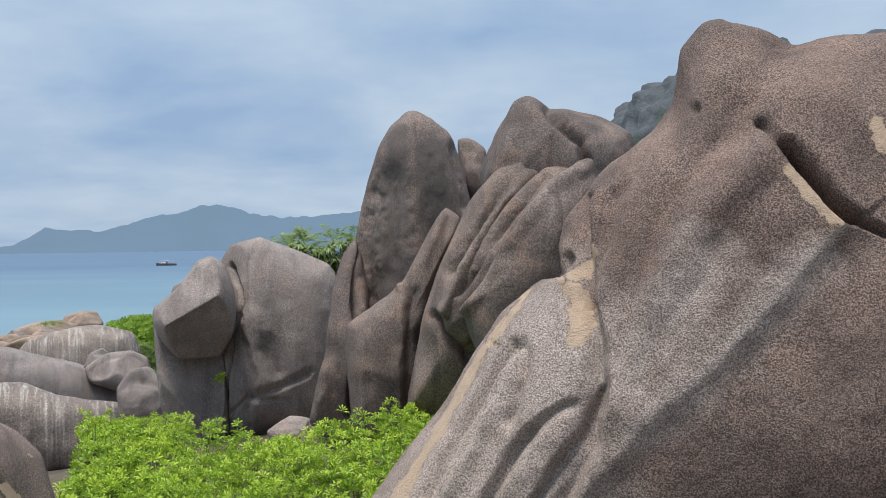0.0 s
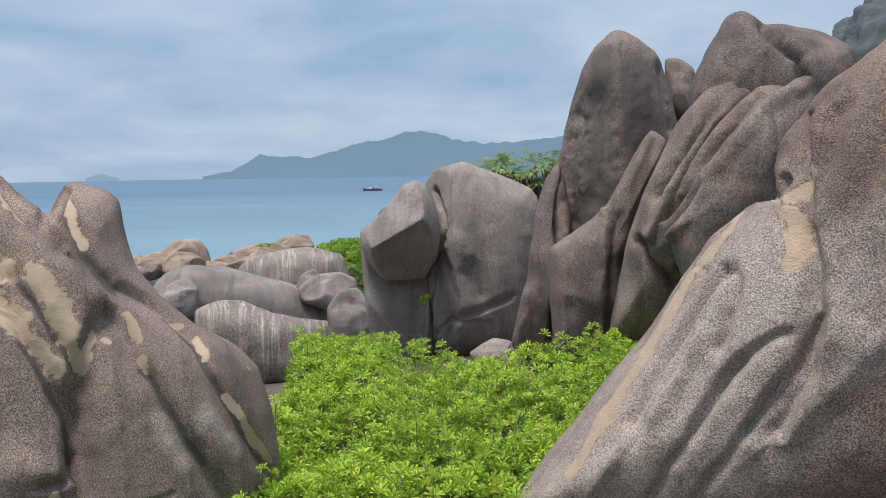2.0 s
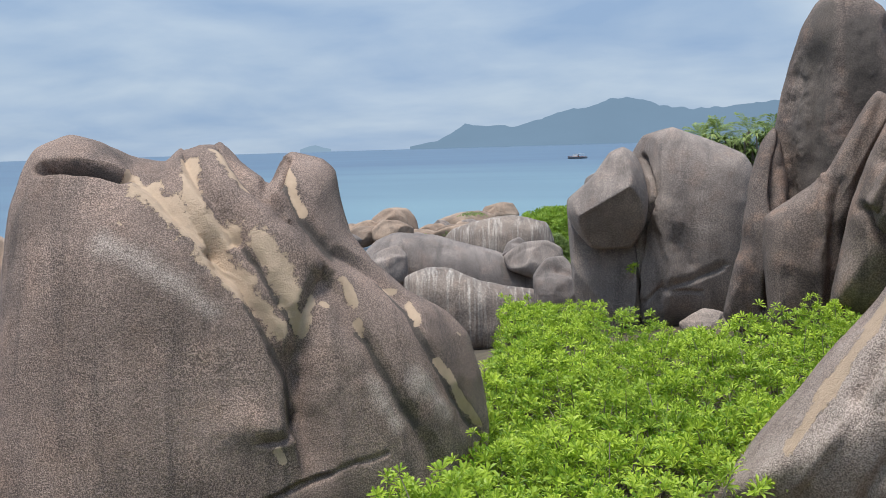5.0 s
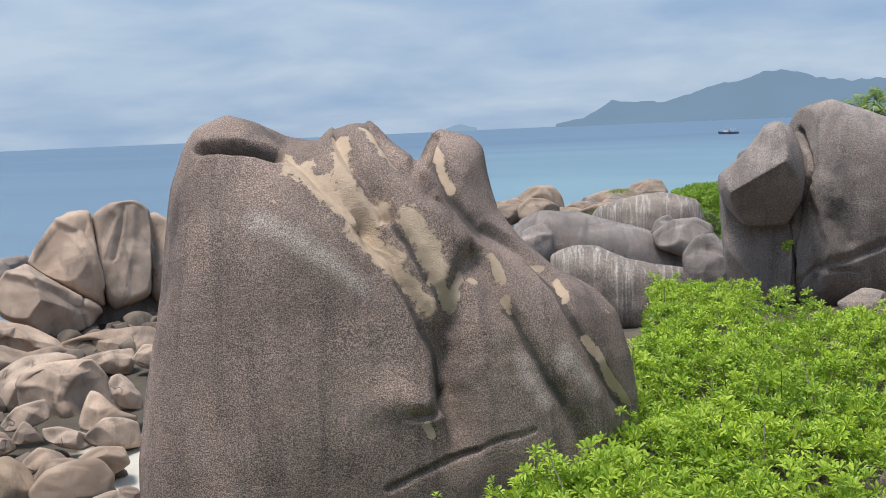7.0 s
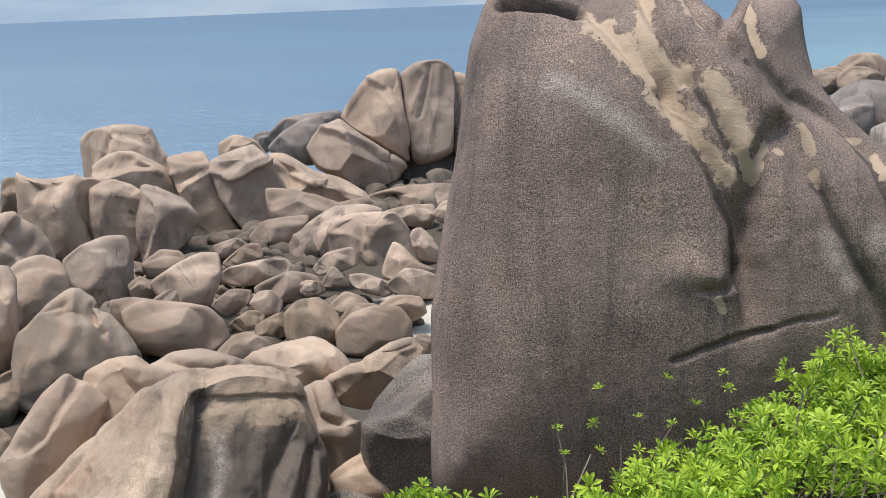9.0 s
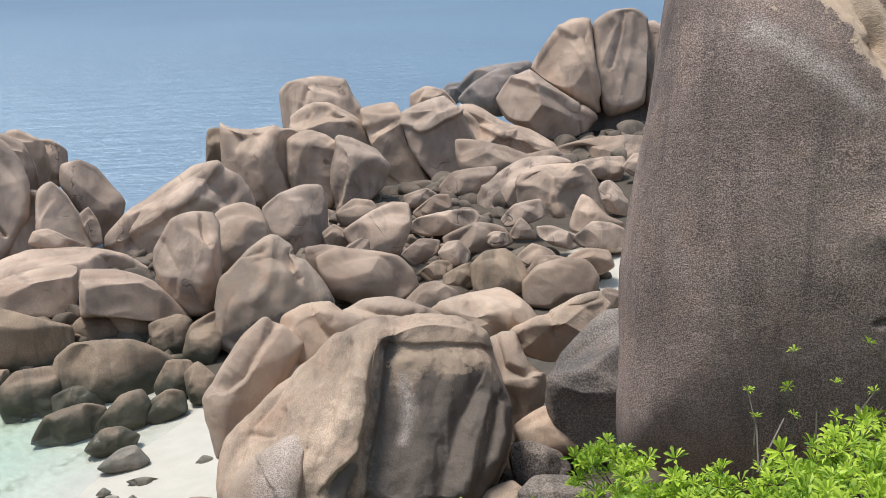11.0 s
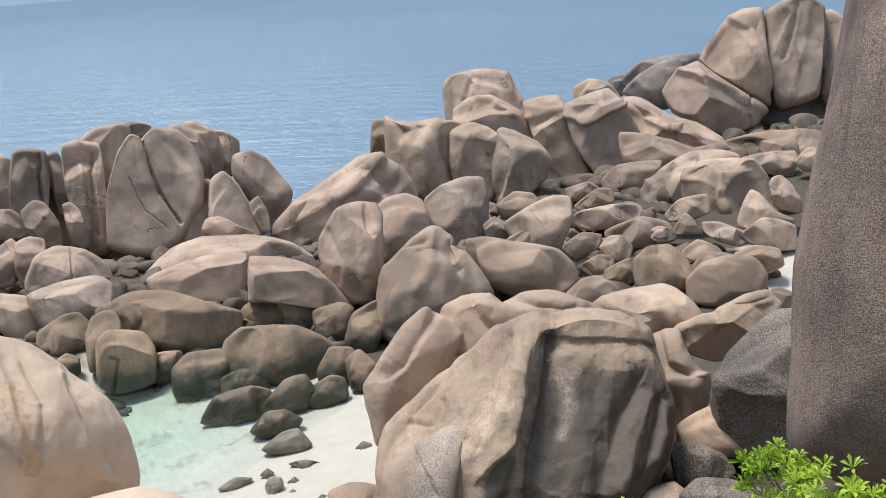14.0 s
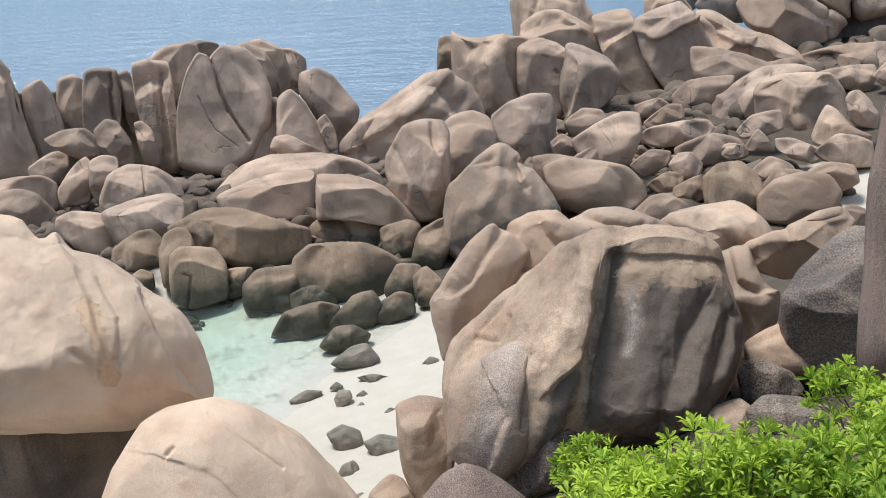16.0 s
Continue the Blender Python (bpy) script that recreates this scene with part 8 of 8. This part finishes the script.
# distant haze painted as a blue colour that glows by itself
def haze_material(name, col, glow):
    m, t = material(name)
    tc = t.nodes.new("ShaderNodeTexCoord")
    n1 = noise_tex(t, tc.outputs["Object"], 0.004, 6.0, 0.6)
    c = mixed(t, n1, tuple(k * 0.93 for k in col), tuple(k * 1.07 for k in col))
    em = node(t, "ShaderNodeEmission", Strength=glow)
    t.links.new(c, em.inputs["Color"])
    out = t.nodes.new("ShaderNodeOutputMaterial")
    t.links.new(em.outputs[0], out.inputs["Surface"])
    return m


def far_ridge(name, heights, dist, mat, label, rough):
    """A ridge across the water: bearing (degrees) and elevation of its crest."""
    az = np.linspace(heights[0][0], heights[-1][0], 140)
    el = np.interp(az, [h[0] for h in heights], [h[1] for h in heights])
    el = np.maximum(el + rough * fbm(np.stack([az * 2.5, az * 0, az * 0], 1), 7, 4) * np.clip(el * 3, 0, 1), 0.0)
    rows = []
    for k, (back, hs) in enumerate(((-250, 0.0), (-120, 0.55), (0, 1.0), (150, 0.5), (300, 0.0))):
        a = np.radians(az)
        r = dist + back
        z = 10 + np.tan(np.radians(el)) * dist * hs - (12 if hs == 0 else 0)
        rows.append(np.stack([r * np.sin(a), r * np.cos(a), z], 1))
    v = np.concatenate(rows)
    n = len(az)
    f = np.array([(i * n + j, i * n + j + 1, (i + 1) * n + j + 1, (i + 1) * n + j) for i in range(4) for j in range(n - 1)])
    return tagged(new(name, mesh_of(name, v, f, mat)), label, "hills", kind="structure")


# the further ridge gets a paler blue: more haze in its colour
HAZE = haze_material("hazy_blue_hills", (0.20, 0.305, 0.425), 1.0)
FAINT = haze_material("faint_hazy_hills", (0.27, 0.39, 0.52), 1.0)
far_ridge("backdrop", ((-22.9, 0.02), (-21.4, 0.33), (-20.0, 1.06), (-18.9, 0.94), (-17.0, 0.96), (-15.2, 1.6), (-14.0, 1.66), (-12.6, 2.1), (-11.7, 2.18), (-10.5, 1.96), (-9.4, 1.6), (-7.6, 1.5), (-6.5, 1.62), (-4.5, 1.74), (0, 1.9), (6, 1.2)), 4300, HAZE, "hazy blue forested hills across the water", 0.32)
far_ridge("backdrop_islet", ((-28.6, 0.03), (-28.1, 0.2), (-27.8, 0.24), (-27.4, 0.1), (-27.0, 0.02)), 4500, FAINT, "faint hazy blue islet on the horizon", 0.03)


def mountain():
    m, t = material("forested_crag")
    geo = t.nodes.new("ShaderNodeNewGeometry")
    sep = t.nodes.new("ShaderNodeSeparateXYZ")
    t.links.new(geo.outputs["Position"], sep.inputs[0])
    rock = mixed(t, noise_tex(t, geo.outputs["Position"], 0.25, 6.0, 0.7), (0.035, 0.042, 0.05), (0.15, 0.162, 0.175))
    green = mixed(t, noise_tex(t, geo.outputs["Position"], 0.6, 5.0), (0.03, 0.07, 0.03), (0.08, 0.14, 0.05))
    lvl = calc(t, "ADD", sep.outputs["Z"], calc(t, "MULTIPLY", calc(t, "SUBTRACT", noise_tex(t, geo.outputs["Position"], 0.09, 4.0), 0.5), 22.0))
    col = mixed(t, ramp(t, calc(t, "MULTIPLY", lvl, 0.01), [(0.30, (0,)), (0.37, (1,))]), green, rock)
    principled(t, col, 0.9, noise_tex(t, geo.outputs["Position"], 0.5, 6.0, 0.7), 0.8, 1.5)
    d, quads = cube_sphere(90)
    p = d * ((np.abs(d[:, :1]) / 70) ** 3 + (np.abs(d[:, 1:2]) / 60) ** 3 + (np.abs(d[:, 2:]) / 66) ** 3) ** (-1 / 3)
    nrm = normals_of(p, quads)
    cell = p / 9.0
    blocks = np.abs(2 * vnoise(cell, 31) - 1) * 0.6 + np.abs(2 * vnoise(cell * 2.3, 32) - 1) * 0.4
    p = p + nrm * (7.0 * (blocks - 0.4) + 14 * fbm(p / 45, 33, 3))[:, None]
    ob = new("backdrop_mountain", mesh_of("backdrop_mountain", p, quads, m))
    ob.location = (104, 300, -6)
    return tagged(ob, "rocky mountainside with grey crags above forest", "mountain", kind="structure")


mountain()


def boat(x, y, yaw):
    white, dark, trim = plain("white_hull", (0.75, 0.75, 0.73), 0.35), plain("dark_hull", (0.11, 0.12, 0.13), 0.4), plain("red_trim", (0.35, 0.10, 0.07), 0.5)
    root = new("boat")
    root.matrix_world = pose(x, y, 0, 0, 0, yaw)
    tagged(root, "small excursion boat with a canopy on the calm sea", "boat")
    bm = bmesh.new()
    prev = None
    for s in np.linspace(-1, 1, 13):
        beam = 1.9 * (1 - max(0, s) ** 3.0 * 0.98)
        sheer = 1.1 + 0.55 * max(0, s) ** 2
        ring = [bm.verts.new((s * 6.2, yy * beam, zz)) for yy, zz in ((-1, sheer), (-0.85, 0.25), (0, -0.5), (0.85, 0.25), (1, sheer), (0.9, sheer - 0.15), (-0.9, sheer - 0.15))]
        if prev:
            for i in range(7):
                bm.faces.new((prev[i], prev[(i + 1) % 7], ring[(i + 1) % 7], ring[i]))
        else:
            bm.faces.new(ring[::-1])
        prev = ring
    bm.faces.new(prev)
    part("hull", bm, dark, root, "dark low hull")

    def box(name, c, s, mat, lab=""):
        bm = bmesh.new()
        bmesh.ops.create_cube(bm, size=1, matrix=Matrix.Translation(c) @ Matrix.Diagonal((*s, 1)))
        bmesh.ops.bevel(bm, geom=bm.edges[:], offset=0.06, segments=2, affect="EDGES")
        return part(name, bm, mat, root, lab)
    box("cabin", (0.6, 0, 1.7), (3.0, 2.4, 1.5), white, "white cabin")
    box("canopy", (-1.2, 0, 2.75), (6.5, 2.9, 0.14), white, "flat white canopy")
    box("rail", (0, 0, 1.25), (11.0, 3.4, 0.1), trim)
    for px in (-4.2, -2.6, 1.8):
        for py in (-1.3, 1.3):
            box("post", (px, py, 1.9), (0.1, 0.1, 1.7), white)


boat(-162.5, 640, 166)
